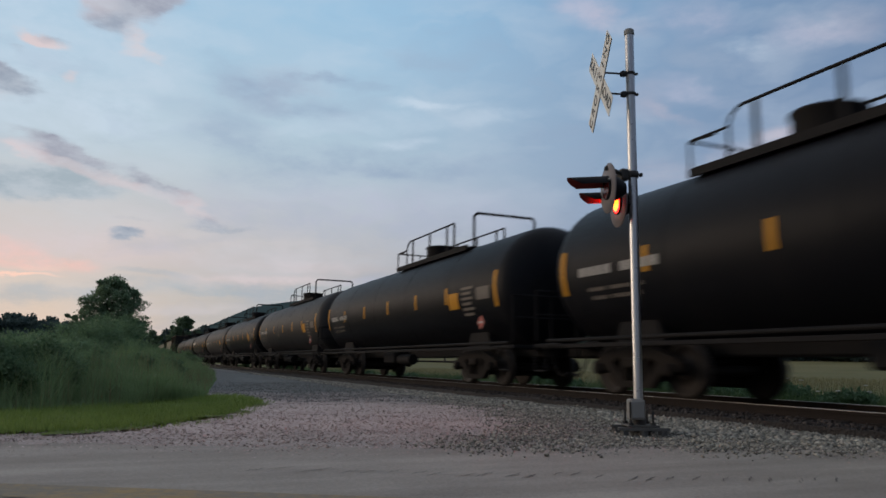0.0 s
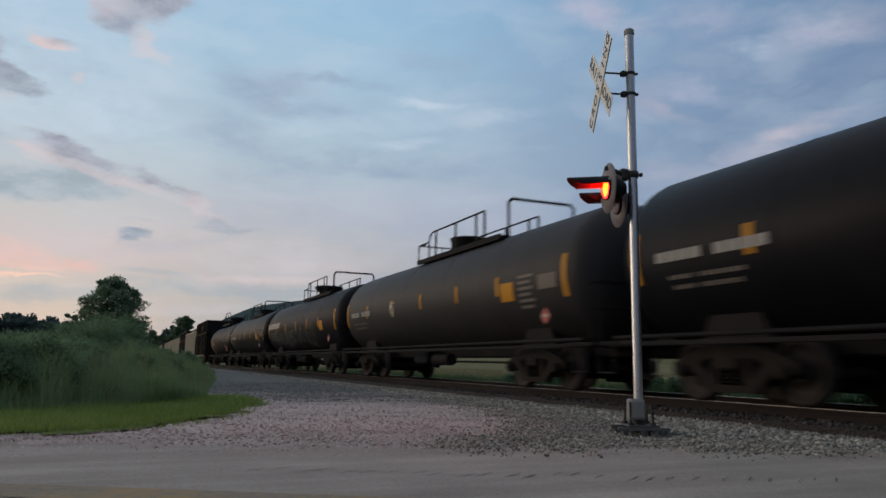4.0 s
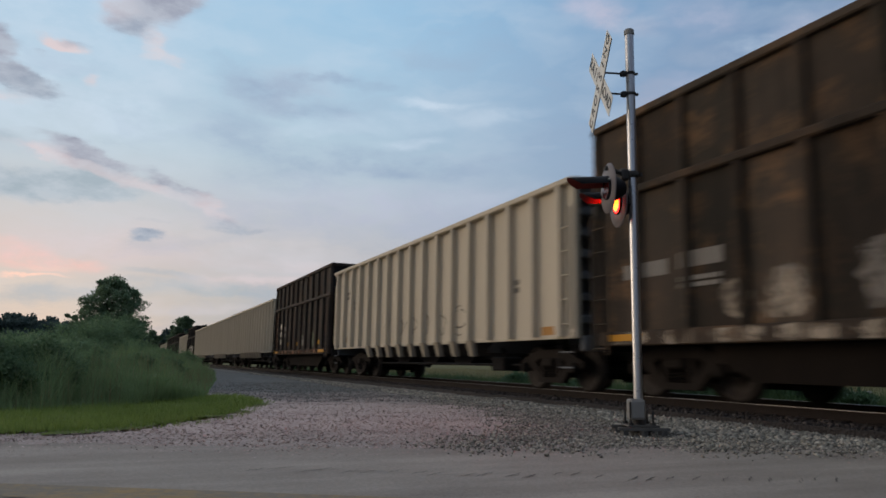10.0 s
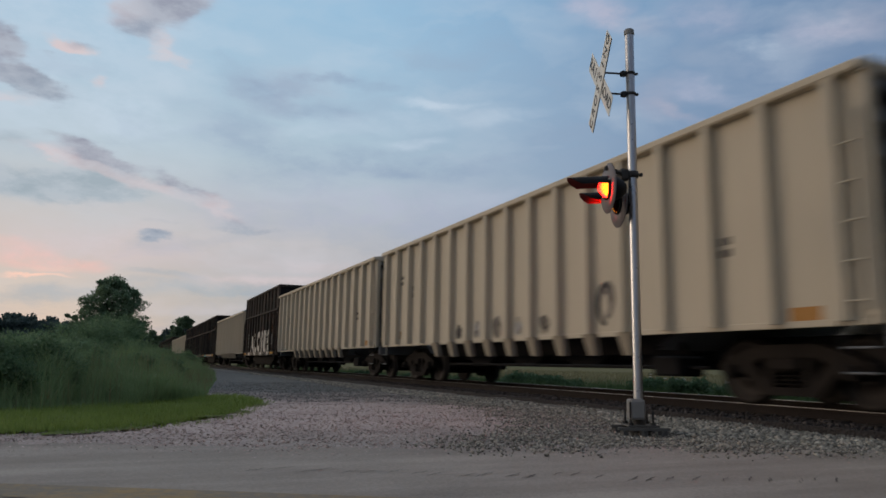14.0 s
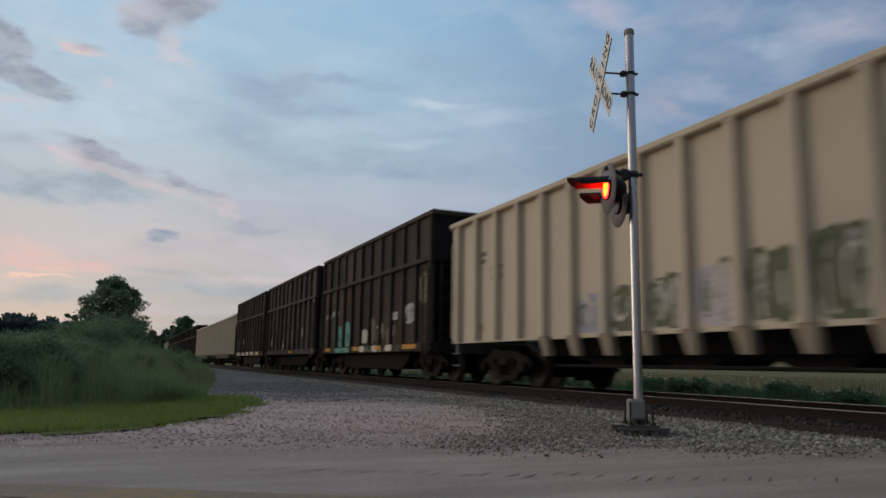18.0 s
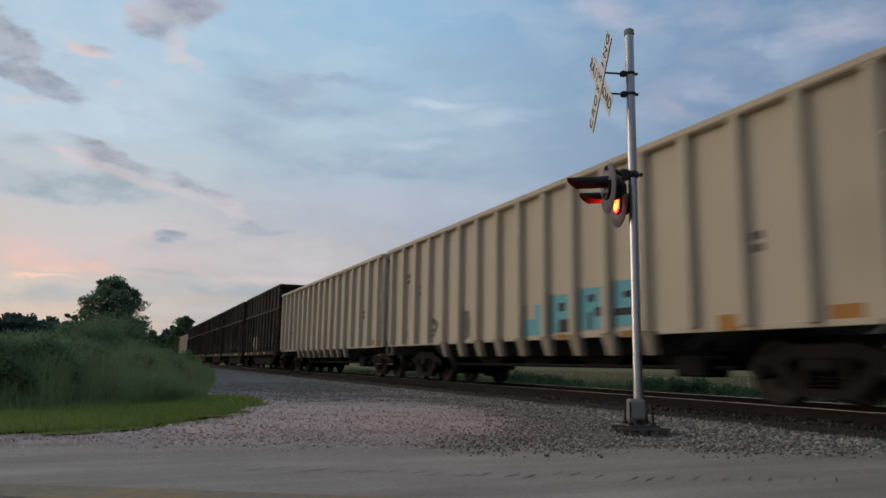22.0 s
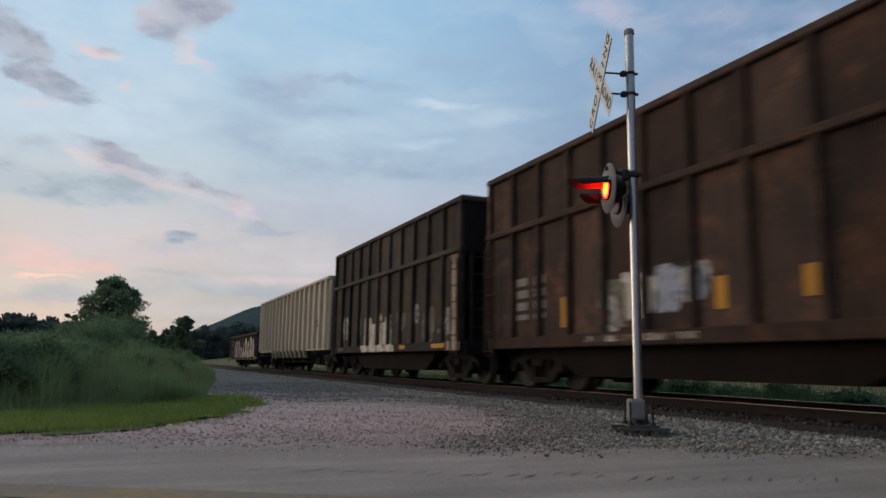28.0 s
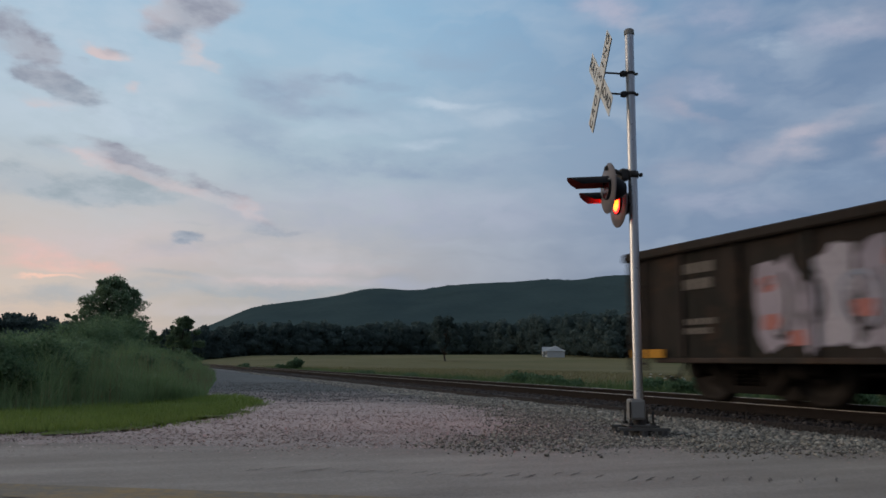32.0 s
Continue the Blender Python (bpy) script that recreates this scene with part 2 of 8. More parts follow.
SP_PINK = sprayed("spray_pink_worn", (0.52, 0.20, 0.17), 0.62)
FIELD_MARK = plain("placard_red", (0.46, 0.11, 0.09), 0.5)
GALV = worn("galvanised_steel", (0.52, 0.52, 0.52), (0.42, 0.42, 0.43), (0.62, 0.60, 0.57), 0.32, 0.9, 1.0, 0.08)
CASTING = worn("cast_iron_black", (0.042, 0.041, 0.040), (0.07, 0.065, 0.058), (0.11, 0.10, 0.085), 0.6)
ENAMEL = plain("black_enamel", (0.009, 0.0095, 0.012), 0.55, vary=0.2)
DISC_GREY = plain("weathered_backplate", (0.20, 0.18, 0.18), 0.6)
SIGN_WHITE = plain("sign_white", (0.66, 0.65, 0.6), 0.45, vary=0.12)
SIGN_BLACK = plain("sign_black", (0.03, 0.03, 0.03), 0.5)
FRAME_GREY = worn("weathered_frame_iron", (0.105, 0.102, 0.094), (0.075, 0.072, 0.066), (0.15, 0.14, 0.12), 0.65)
BOX_GREY = worn("junction_box_grey", (0.22, 0.215, 0.20), (0.17, 0.165, 0.15), (0.16, 0.14, 0.12), 0.6)
RAIL_STEEL = worn("rail_rust", (0.020, 0.0145, 0.012), (0.015, 0.011, 0.0095), (0.042, 0.028, 0.021), 0.75, 0.0)
RAIL_TOP = plain("rail_polished", (0.34, 0.32, 0.30), 0.28, 0.9)
TIE_WOOD = worn("creosoted_timber", (0.040, 0.031, 0.026), (0.028, 0.022, 0.019), (0.065, 0.052, 0.044), 0.85, 0.0, 2.0, 0.6)
GLOW_RED = glowing("lit_red_lens", (1.0, 0.0006, 0.0005), 300.0, (0.4, 0.02, 0.01))
GLOW_CORE = glowing("lit_lens_core", (1.0, 0.30, 0.015), 3.2, (0.4, 0.02, 0.01))
# Hoods are black inside; the lamp's red glow is put into this colour
HOOD_LINING = plain("red_glow_hood_lining", (0.15, 0.022, 0.018), 0.6)
DARK_RED = plain("unlit_red_glass", (0.075, 0.008, 0.008), 0.25, vary=0.2)
BARK = worn("bark", (0.065, 0.052, 0.042), (0.04, 0.033, 0.028), (0.10, 0.085, 0.07), 0.9, grain=0.8)
LEAF_TREE = leafy("tree_leaves", (0.095, 0.150, 0.092), (0.175, 0.255, 0.145))
LEAF_BUSH = leafy("bush_leaves", (0.085, 0.150, 0.080), (0.185, 0.280, 0.145))
# Darker copy of LEAF_BUSH: shade is put into the shrub and weed leaves
LEAF_DARK = leafy("shaded_bush_leaves", (0.066, 0.122, 0.064), (0.128, 0.205, 0.104))
# Bluer and flatter than the near leaves: distance haze is mixed into the colour
LEAF_HAZED = leafy("hazed_wood_leaves", (0.070, 0.104, 0.098), (0.088, 0.126, 0.116))
BLADE_TALL = leafy("tall_grass", (0.100, 0.175, 0.078), (0.235, 0.325, 0.148))
BLADE_SHORT = leafy("short_grass", (0.110, 0.178, 0.040), (0.255, 0.335, 0.088))
BLADE_DITCH = leafy("ditch_grass", (0.060, 0.108, 0.040), (0.130, 0.190, 0.078))
BLADE_DRY = leafy("dry_grass", (0.13, 0.13, 0.065), (0.24, 0.215, 0.115))
FLOWER = plain("white_flower", (0.6, 0.6, 0.56), 0.7)


def ground_material():
    """Earth under grass by the road, hay field beyond the track."""
    m, nt, bsdf = material("meadow")
    v = coords(nt, (1, 1, 1), False)
    broad = fractal(nt, v, 0.035, 5.0, 0.6)
    fine = fractal(nt, v, 1.6, 6.0, 0.7)
    hay = ramp(nt, maths(nt, "ADD", maths(nt, "MULTIPLY", broad, 0.65), maths(nt, "MULTIPLY", fine, 0.35)), [(0.35, (0.100, 0.110, 0.045)), (0.52, (0.150, 0.136, 0.066)), (0.7, (0.195, 0.165, 0.086))])
    nt.links.new(hay, bsdf.inputs["Base Color"])
    bsdf.inputs["Roughness"].default_value = 0.95
    bsdf.inputs["Specular IOR Level"].default_value = 0.1
    relief(nt, bsdf, fine, 0.8, 0.15)
    return m


def gravel_material(name, a, b, c):
    m, nt, bsdf = material(name)
    v = coords(nt, (1, 1, 1), False)
    vor = nt.nodes.new("ShaderNodeTexVoronoi")
    vor.inputs["Scale"].default_value = 26.0
    nt.links.new(v, vor.inputs["Vector"])
    sep = nt.nodes.new("ShaderNodeSeparateColor")
    nt.links.new(vor.outputs["Color"], sep.inputs[0])
    patch = fractal(nt, v, 0.55, 5.0, 0.65)
    f = maths(nt, "ADD", maths(nt, "MULTIPLY", sep.outputs[0], 0.35), maths(nt, "MULTIPLY", patch, 0.65))
    nt.links.new(ramp(nt, f, [(0.2, a), (0.5, b), (0.8, c)]), bsdf.inputs["Base Color"])
    bsdf.inputs["Roughness"].default_value = 0.9
    relief(nt, bsdf, vor.outputs["Distance"], 0.6, 0.03)
    return m


def lot_material():
    """Pinkish fine gravel; a dark ballast spread along the far track, coarser grey by the rails."""
    m, nt, bsdf = material("road_gravel")
    v = coords(nt, (1, 1, 1), False)
    vor = nt.nodes.new("ShaderNodeTexVoronoi")
    vor.inputs["Scale"].default_value = 34.0
    nt.links.new(v, vor.inputs["Vector"])
    sep = nt.nodes.new("ShaderNodeSeparateColor")
    nt.links.new(vor.outputs["Color"], sep.inputs[0])
    patch = fractal(nt, v, 0.8, 6.0, 0.68)
    f = maths(nt, "ADD", maths(nt, "MULTIPLY", sep.outputs[0], 0.35), maths(nt, "MULTIPLY", patch, 0.65))
    fine = ramp(nt, f, [(0.25, (0.27, 0.215, 0.192)), (0.5, (0.385, 0.312, 0.284)), (0.75, (0.50, 0.42, 0.385))])
    dark = ramp(nt, f, [(0.25, (0.050, 0.054, 0.052)), (0.5, (0.088, 0.093, 0.090)), (0.75, (0.15, 0.155, 0.150))])
    xyz = nt.nodes.new("ShaderNodeSeparateXYZ")
    nt.links.new(v, xyz.inputs[0])
    wander = maths(nt, "MULTIPLY", maths(nt, "SUBTRACT", fractal(nt, v, 0.25, 6.0, 0.65), 0.5), 16.0)
    where = maths(nt, "ADD", maths(nt, "ADD", maths(nt, "MULTIPLY", xyz.outputs[0], -1.0), maths(nt, "MULTIPLY", xyz.outputs[1], 0.55)), wander)
    far = nt.nodes.new("ShaderNodeMapRange")
    for k, val in ((1, 12.0), (2, 20.0), (3, 0.0), (4, 1.0)):
        far.inputs[k].default_value = val
    nt.links.new(where, far.inputs[0])
    near = nt.nodes.new("ShaderNodeMapRange")
    for k, val in ((1, -7.8), (2, -5.0), (3, 0.0), (4, 1.0)):
        near.inputs[k].default_value = val
    nt.links.new(maths(nt, "ADD", xyz.outputs[0], maths(nt, "MULTIPLY", wander, 0.15)), near.inputs[0])
    grey = ramp(nt, f, [(0.25, (0.13, 0.123, 0.108)), (0.5, (0.215, 0.205, 0.185)), (0.75, (0.33, 0.315, 0.285))])
    fine = mix(nt, near.outputs[0], fine, grey)
    nt.links.new(mix(nt, far.outputs[0], fine, dark), bsdf.inputs["Base Color"])
    bsdf.inputs["Roughness"].default_value = 0.9
    relief(nt, bsdf, vor.outputs["Distance"], 0.3, 0.02)
    return m


def stone_material(name, dark, light, tint):
    m, nt, bsdf = material(name)
    geo = nt.nodes.new("ShaderNodeNewGeometry")
    rnd = geo.outputs["Random Per Island"]
    fine = fractal(nt, coords(nt, (1, 1, 1), False), 60.0, 3.0)
    c = ramp(nt, rnd, [(0.0, dark), (0.45, tuple((p + q) / 2 for p, q in zip(dark, light))), (0.75, light), (0.9, tint), (1.0, tuple(min(1, q * 1.5) for q in light))])
    nt.links.new(mix(nt, maths(nt, "MULTIPLY", fine, 0.5), c, dark), bsdf.inputs["Base Color"])
    bsdf.inputs["Roughness"].default_value = 0.85
    return m


def asphalt_material():
    m, nt, bsdf = material("worn_asphalt")
    v = coords(nt, (1, 1, 1), False)
    lane = fractal(nt, coords(nt, (1.2, 0.16, 1), False), 1.6, 4.0)
    broad = fractal(nt, v, 0.7, 5.0, 0.6)
    fine = fractal(nt, v, 55.0, 5.0, 0.8)
    f = maths(nt, "ADD", maths(nt, "ADD", maths(nt, "MULTIPLY", lane, 0.4), maths(nt, "MULTIPLY", broad, 0.25)), maths(nt, "MULTIPLY", fine, 0.45))
    nt.links.new(ramp(nt, f, [(0.38, (0.142, 0.124, 0.105)), (0.54, (0.248, 0.218, 0.186)), (0.72, (0.41, 0.362, 0.31))]), bsdf.inputs["Base Color"])
    bsdf.inputs["Roughness"].default_value = 0.82
    relief(nt, bsdf, fine, 0.5, 0.012)
    return m


MEADOW, ASPHALT = ground_material(), asphalt_material()
GRAVEL = lot_material()
BALLAST = gravel_material("track_ballast", (0.10, 0.098, 0.095), (0.20, 0.195, 0.19), (0.30, 0.295, 0.285))
STONE_WARM = stone_material("loose_stone", (0.20, 0.160, 0.143), (0.47, 0.395, 0.36), (0.42, 0.27, 0.23))
STONE_GREY = stone_material("ballast_stone", (0.085, 0.080, 0.068), (0.36, 0.345, 0.29), (0.42, 0.36, 0.29))
STONE_DULL = stone_material("dull_stone", (0.085, 0.088, 0.083), (0.17, 0.172, 0.165), (0.25, 0.225, 0.205))
PATCH = plain("tar_patch", (0.11, 0.10, 0.093), 0.8)
# Rusty bed and stones; shade beside the rails is put into their colour
DIRTY_SHADED_BED = gravel_material("rusty_shaded_track_bed", (0.015, 0.0125, 0.011), (0.025, 0.020, 0.018), (0.04, 0.033, 0.029))
STONE_RUST_SHADED = stone_material("rusty_shaded_stone", (0.018, 0.014, 0.012), (0.046, 0.035, 0.030), (0.065, 0.050, 0.042))
LINE_YELLOW = worn("worn_road_yellow", (0.30, 0.215, 0.105), (0.25, 0.198, 0.125), (0.20, 0.175, 0.140), 0.8, spot_at=(0.42, 0.56))
EARTH = plain("dark_earth", (0.07, 0.062, 0.045), 0.95, grain=2.0, shift=False)
LAWN = plain("short_turf", (0.12, 0.155, 0.045), 0.95, grain=5.0, shift=False)


# ---- mesh building ----
class Shape:
    """Collects the vertices and faces of one part."""

    def __init__(self):
        self.v, self.f, self.smooth = [], [], []

    def add(self, verts, faces, smooth=False):
        n = len(self.v)
        self.v += [tuple(p) for p in verts]
        self.f += [tuple(n + i for i in f) for f in faces]
        self.smooth += [smooth] * len(faces)
        return self

    def box(self, x0, x1, y0, y1, z0, z1, c=0.0):
        if c <= 0:
            return self.add([(x, y, z) for x in (x0, x1) for y in (y0, y1) for z in (z0, z1)],
                            [(0, 1, 3, 2), (4, 6, 7, 5), (0, 4, 5, 1), (2, 3, 7, 6), (0, 2, 6, 4), (1, 5, 7, 3)])
        bm = bmesh.new()
        bmesh.ops.create_cube(bm, size=1.0, matrix=Matrix.Translation(((x0 + x1) / 2, (y0 + y1) / 2, (z0 + z1) / 2)) @ Matrix.Diagonal((x1 - x0, y1 - y0, z1 - z0, 1)))
        bmesh.ops.bevel(bm, geom=bm.edges[:], offset=c, segments=1, affect="EDGES")
        bm.verts.index_update()
        self.add([v.co for v in bm.verts], [[v.index for v in f.verts] for f in bm.faces])
        bm.free()
        return self

    def rod(self, p, q, r, r2=None, n=8, caps=True):
        p, q = Vector(p), Vector(q)
        r2 = r if r2 is None else r2
        z = (q - p).normalized()
        x = z.orthogonal().normalized()
        y = z.cross(x)
        ring = [(math.cos(2 * math.pi * i / n), math.sin(2 * math.pi * i / n)) for i in range(n)]
        vs = [p + (x * a + y * b) * r for a, b in ring] + [q + (x * a + y * b) * r2 for a, b in ring]
        self.add(vs, [(i, (i + 1) % n, n + (i + 1) % n, n + i) for i in range(n)], True)
        if caps:
            self.add(vs[:n], [tuple(reversed(range(n)))])
            self.add(vs[n:], [tuple(range(n))])
        return self

    def tube(self, points, r, n=6):
        for a, b in zip(points, points[1:]):
            self.rod(a, b, r, n=n)
        return self

    def lathe(self, profile, axis="X", n=24, at=(0, 0, 0), closed=True):
        """Turns (along, radius) pairs about an axis."""
        rings = []
        for a, r in profile:
            row = []
            for i in range(n):
                c, s = r * math.cos(2 * math.pi * i / n), r * math.sin(2 * math.pi * i / n)
                p = {"X": (a, c, s), "Y": (s, a, c), "Z": (c, s, a)}[axis]
                row.append((p[0] + at[0], p[1] + at[1], p[2] + at[2]))
            rings.append(row)
        vs = [p for row in rings for p in row]
        fs = [(k * n + i, k * n + (i + 1) % n, (k + 1) * n + (i + 1) % n, (k + 1) * n + i) for k in range(len(rings) - 1) for i in range(n)]
        self.add(vs, fs, True)
        if closed:
            self.add(rings[0], [tuple(reversed(range(n)))])
            self.add(rings[-1], [tuple(range(n))])
        return self

    def prism(self, outline, y0, y1):
        """An outline in x and z, drawn out along y."""
        n = len(outline)
        vs = [(x, y0, z) for x, z in outline] + [(x, y1, z) for x, z in outline]
        return self.add(vs, [tuple(range(n)), tuple(reversed(range(n, 2 * n)))] + [(i, n + i, n + (i + 1) % n, (i + 1) % n) for i in range(n)])

    def mesh(self, name, mat):
        me = bpy.data.meshes.new(name)
        me.from_pydata(self.v, [], self.f)
        me.polygons.foreach_set("use_smooth", self.smooth)
        me.materials.append(mat)
        bm = bmesh.new()
        bm.from_mesh(me)
        bmesh.ops.recalc_face_normals(bm, faces=bm.faces[:])
        bm.to_mesh(me)
        bm.free()
        me.update()
        return me


def part(name, shape, mat, parent=None, label="", at=None):
    me = shape if isinstance(shape, bpy.types.Mesh) else shape.mesh(name, mat)
    ob = new(name, me)
    if parent is not None:
        ob.parent = parent
    if at is not None:
        ob.matrix_basis = at
    if label:
        ob["label"] = label
    return ob


def thing(name, label, category, group="", kind="", at=None):
    ob = new(name)
    ob.empty_display_size = 0.2
    if at is not None:
        ob.matrix_basis = at
    return tagged(ob, label, category, group, kind)


def quick_mesh(name, verts, faces, mat, smooth=False):
    """A big mesh from arrays; faces: an (n, 3) or (n, 4) array."""
    me = bpy.data.meshes.new(name)
    k = faces.shape[1]
    me.vertices.add(len(verts))
    me.vertices.foreach_set("co", verts.astype(np.float32).ravel())
    me.loops.add(faces.size)
    me.loops.foreach_set("vertex_index", faces.astype(np.int32).ravel())
    me.polygons.add(len(faces))
    me.polygons.foreach_set("loop_start", np.arange(0, faces.size, k, dtype=np.int32))
    me.polygons.foreach_set("loop_total", np.full(len(faces), k, dtype=np.int32))
    if smooth:
        me.polygons.foreach_set("use_smooth", np.ones(len(faces), dtype=bool))
    me.materials.append(mat)
    me.update(calc_edges=True)
    return me


def lettering(text, size, mat, name="lettering", fat=0.0, space=1.0):
    """Built-in font, made into a thin mesh in the x-z plane, centred."""
    cu = bpy.data.curves.new(name, "FONT")
    cu.body, cu.size, cu.extrude, cu.align_x, cu.align_y = text, size, 0.002, "CENTER", "CENTER"
    cu.resolution_u, cu.offset, cu.space_character = 3, fat, space
    ob = bpy.data.objects.new(name, cu)
    scene.collection.objects.link(ob)
    me = bpy.data.meshes.new_from_object(ob.evaluated_get(bpy.context.evaluated_depsgraph_get()))
    bpy.data.objects.remove(ob)
    me.transform(Matrix.Rotation(radians(90), 4, "X"))
    me.materials.clear()
    me.materials.append(mat)
    return me


# ---- sky: drifting clouds on a far shell ----
CLOUDS = {"low_cloud_layer": [], "high_cloud_layer": []}


def cloud(u, v, a, b, turn, tone, strength, low):
    CLOUDS["low_cloud_layer" if low else "high_cloud_layer"].append((u, v, a, b, turn, tone, strength))


cloud(-1.7, 24.9, 2.41, 0.95, 13, "dusky", 0.90, True)
cloud(-2.7, 23.7, 1.20, 0.51, 0, "grey", 0.55, True)
cloud(-0.1, 25.7, 1.89, 0.62, 16, "dusky", 0.70, True)
cloud(-3.9, 24.8, 1.19, 0.66, 10, "pink", 0.35, True)
cloud(-1.1, 22.5, 0.67, 0.86, -53, "pink", 0.55, True)
cloud(0.2, 21.8, 0.80, 0.35, -22, "pink", 0.45, True)
cloud(-11.8, 20.7, 1.08, 0.69, -9, "dusky", 0.75, True)
cloud(-13.6, 21.7, 1.25, 1.03, 14, "dusky", 0.60, True)
cloud(-9.8, 18.5, 2.13, 0.52, -11, "grey", 0.95, True)
cloud(-11.0, 19.0, 1.30, 0.43, -4, "dusky", 0.70, True)
cloud(-11.1, 17.4, 1.54, 0.27, -3, "pink", 0.45, True)
cloud(-7.3, 21.4, 1.17, 0.30, -6, "pink", 0.85, True)
cloud(-6.6, 21.8, 0.85, 0.22, 1, "grey", 0.35, True)
cloud(-8.6, 20.4, 0.70, 0.19, 1, "grey", 0.35, True)
cloud(-5.7, 19.5, 0.51, 0.28, 10, "pink", 0.40, True)
cloud(-5.5, 14.4, 2.02, 0.56, -16, "dusky", 0.85, True)
cloud(-3.4, 13.9, 1.44, 0.36, -17, "dusky", 0.60, True)
cloud(-7.3, 14.3, 1.08, 0.23, -3, "pink", 0.50, True)
cloud(-4.9, 13.4, 3.14, 0.24, -12, "pink", 0.75, True)
cloud(-1.0, 13.8, 0.77, 0.30, -4, "grey", 0.35, True)
cloud(1.3, 12.5, 1.89, 0.43, -22, "dusky", 0.60, True)
cloud(3.6, 11.4, 1.24, 0.31, -27, "pink", 0.50, True)
cloud(0.9, 11.9, 2.12, 0.25, -20, "pink", 0.45, True)
cloud(-7.5, 12.0, 4.14, 0.87, 4, "teal", 0.85, True)
cloud(-4.2, 11.6, 2.28, 0.48, 6, "teal", 0.50, True)
cloud(-9.5, 15.1, 2.38, 0.34, 9, "teal", 0.35, True)
cloud(-12.3, 12.3, 1.47, 0.83, 9, "teal", 0.50, True)
cloud(-0.8, 8.8, 0.99, 0.24, 6, "grey", 0.75, True)
cloud(4.9, 10.2, 1.37, 0.28, -0, "grey", 0.50, True)
cloud(6.8, 9.9, 1.59, 0.19, 3, "grey", 0.35, True)
cloud(-0.2, 10.1, 1.18, 0.18, 5, "grey", 0.25, True)
cloud(8.9, 20.5, 3.49, 1.10, 4, "slate", 0.75, False)
cloud(12.7, 21.7, 2.37, 0.25, 5, "slate", 0.75, False)
cloud(5.9, 20.6, 1.61, 0.78, -4, "slate", 0.40, False)
cloud(11.7, 19.1, 3.70, 0.44, -0, "slate", 0.50, False)
cloud(5.7, 17.1, 3.05, 1.05, 1, "slate", 0.50, False)
cloud(13.6, 15.6, 7.08, 0.70, -1, "slate", 0.50, False)
cloud(10.2, 14.0, 4.62, 0.83, 3, "slate", 0.38, False)
cloud(22.3, 15.2, 4.72, 0.58, 3, "slate", 0.35, False)
cloud(17.7, 15.1, 2.70, 0.32, -2, "slate", 0.35, False)
cloud(2.6, 18.6, 1.87, 0.48, -3, "slate", 0.25, False)
cloud(16.2, 21.3, 2.06, 0.31, -5, "slate", 0.35, False)
cloud(22.2, 20.1, 2.91, 0.28, 1, "white", 0.62, False)
cloud(19.7, 17.2, 2.11, 0.35, 4, "white", 0.50, False)
cloud(17.6, 18.6, 5.12, 0.51, 3, "white", 0.28, False)
cloud(27.3, 19.3, 3.04, 0.38, 4, "white", 0.30, False)
cloud(11.8, 17.6, 2.33, 0.32, 3, "white", 0.30, False)
cloud(15.2, 23.5, 4.14, 0.61, 6, "white", 0.12, False)
cloud(1.2, 20.9, 1.85, 0.88, 8, "white", 0.25, False)
cloud(-1.3, 17.3, 3.60, 0.88, 1, "white", 0.32, False)
cloud(3.5, 23.6, 2.89, 0.58, -0, "white", 0.20, False)
cloud(27.3, 15.6, 4.32, 0.64, 8, "slate", 0.30, False)
cloud(30.9, 17.7, 2.96, 0.63, 9, "slate", 0.30, False)
cloud(12.0, 11.8, 7.98, 1.29, 2, "mauve", 0.40, False)
cloud(22.8, 11.7, 7.29, 1.64, -0, "mauve", 0.40, False)
cloud(-0.7, 9.6, 7.88, 1.39, 4, "glow", 0.35, False)
cloud(8.7, 8.3, 7.13, 1.09, 2, "glow", 0.40, False)
cloud(-6.5, 6.5, 2.64, 0.49, -0, "orange", 0.95, False)
cloud(-8.1, 7.3, 2.04, 0.51, -6, "orange", 0.50, False)
cloud(-6.8, 5.4, 1.50, 0.10, 4, "ember", 0.95, False)
cloud(-4.2, 6.5, 1.63, 0.35, -3, "orange", 0.60, False)
cloud(-5.8, 6.0, 1.31, 0.17, 6, "ember", 0.60, False)
cloud(-3.6, 7.7, 5.42, 1.07, 4, "pink", 0.50, False)
cloud(8.8, 6.0, 5.12, 0.35, 1, "pink", 0.70, False)
cloud(12.2, 7.2, 4.24, 0.39, -0, "pink", 0.35, False)
cloud(4.7, 5.3, 5.92, 0.31, 0, "teal", 0.75, False)
cloud(-5.1, 4.4, 5.23, 0.35, 3, "teal", 0.55, False)
cloud(1.5, 6.1, 2.06, 0.22, -3, "teal", 0.60, False)
cloud(12.3, 5.2, 4.22, 0.32, 2, "teal", 0.50, False)
cloud(18.4, 6.0, 3.96, 0.33, 1, "mauve", 0.40, False)
cloud(2.8, 3.8, 4.84, 0.31, 2, "glow", 0.40, False)
cloud(34.7, 26.7, 2.48, 0.75, -12, "mauve", 0.80, False)
cloud(37.3, 25.6, 2.13, 0.60, -23, "rose", 0.28, False)
cloud(42.9, 25.4, 2.72, 0.85, -8, "mauve", 0.50, False)
cloud(45.2, 22.0, 4.26, 0.92, -14, "slate", 0.75, False)
cloud(47.7, 18.5, 3.26, 0.63, -16, "slate", 0.60, False)
cloud(42.3, 20.3, 2.10, 0.59, -20, "mauve", 0.50, False)
cloud(38.9, 20.0, 1.73, 1.05, -24, "rose", 0.26, False)
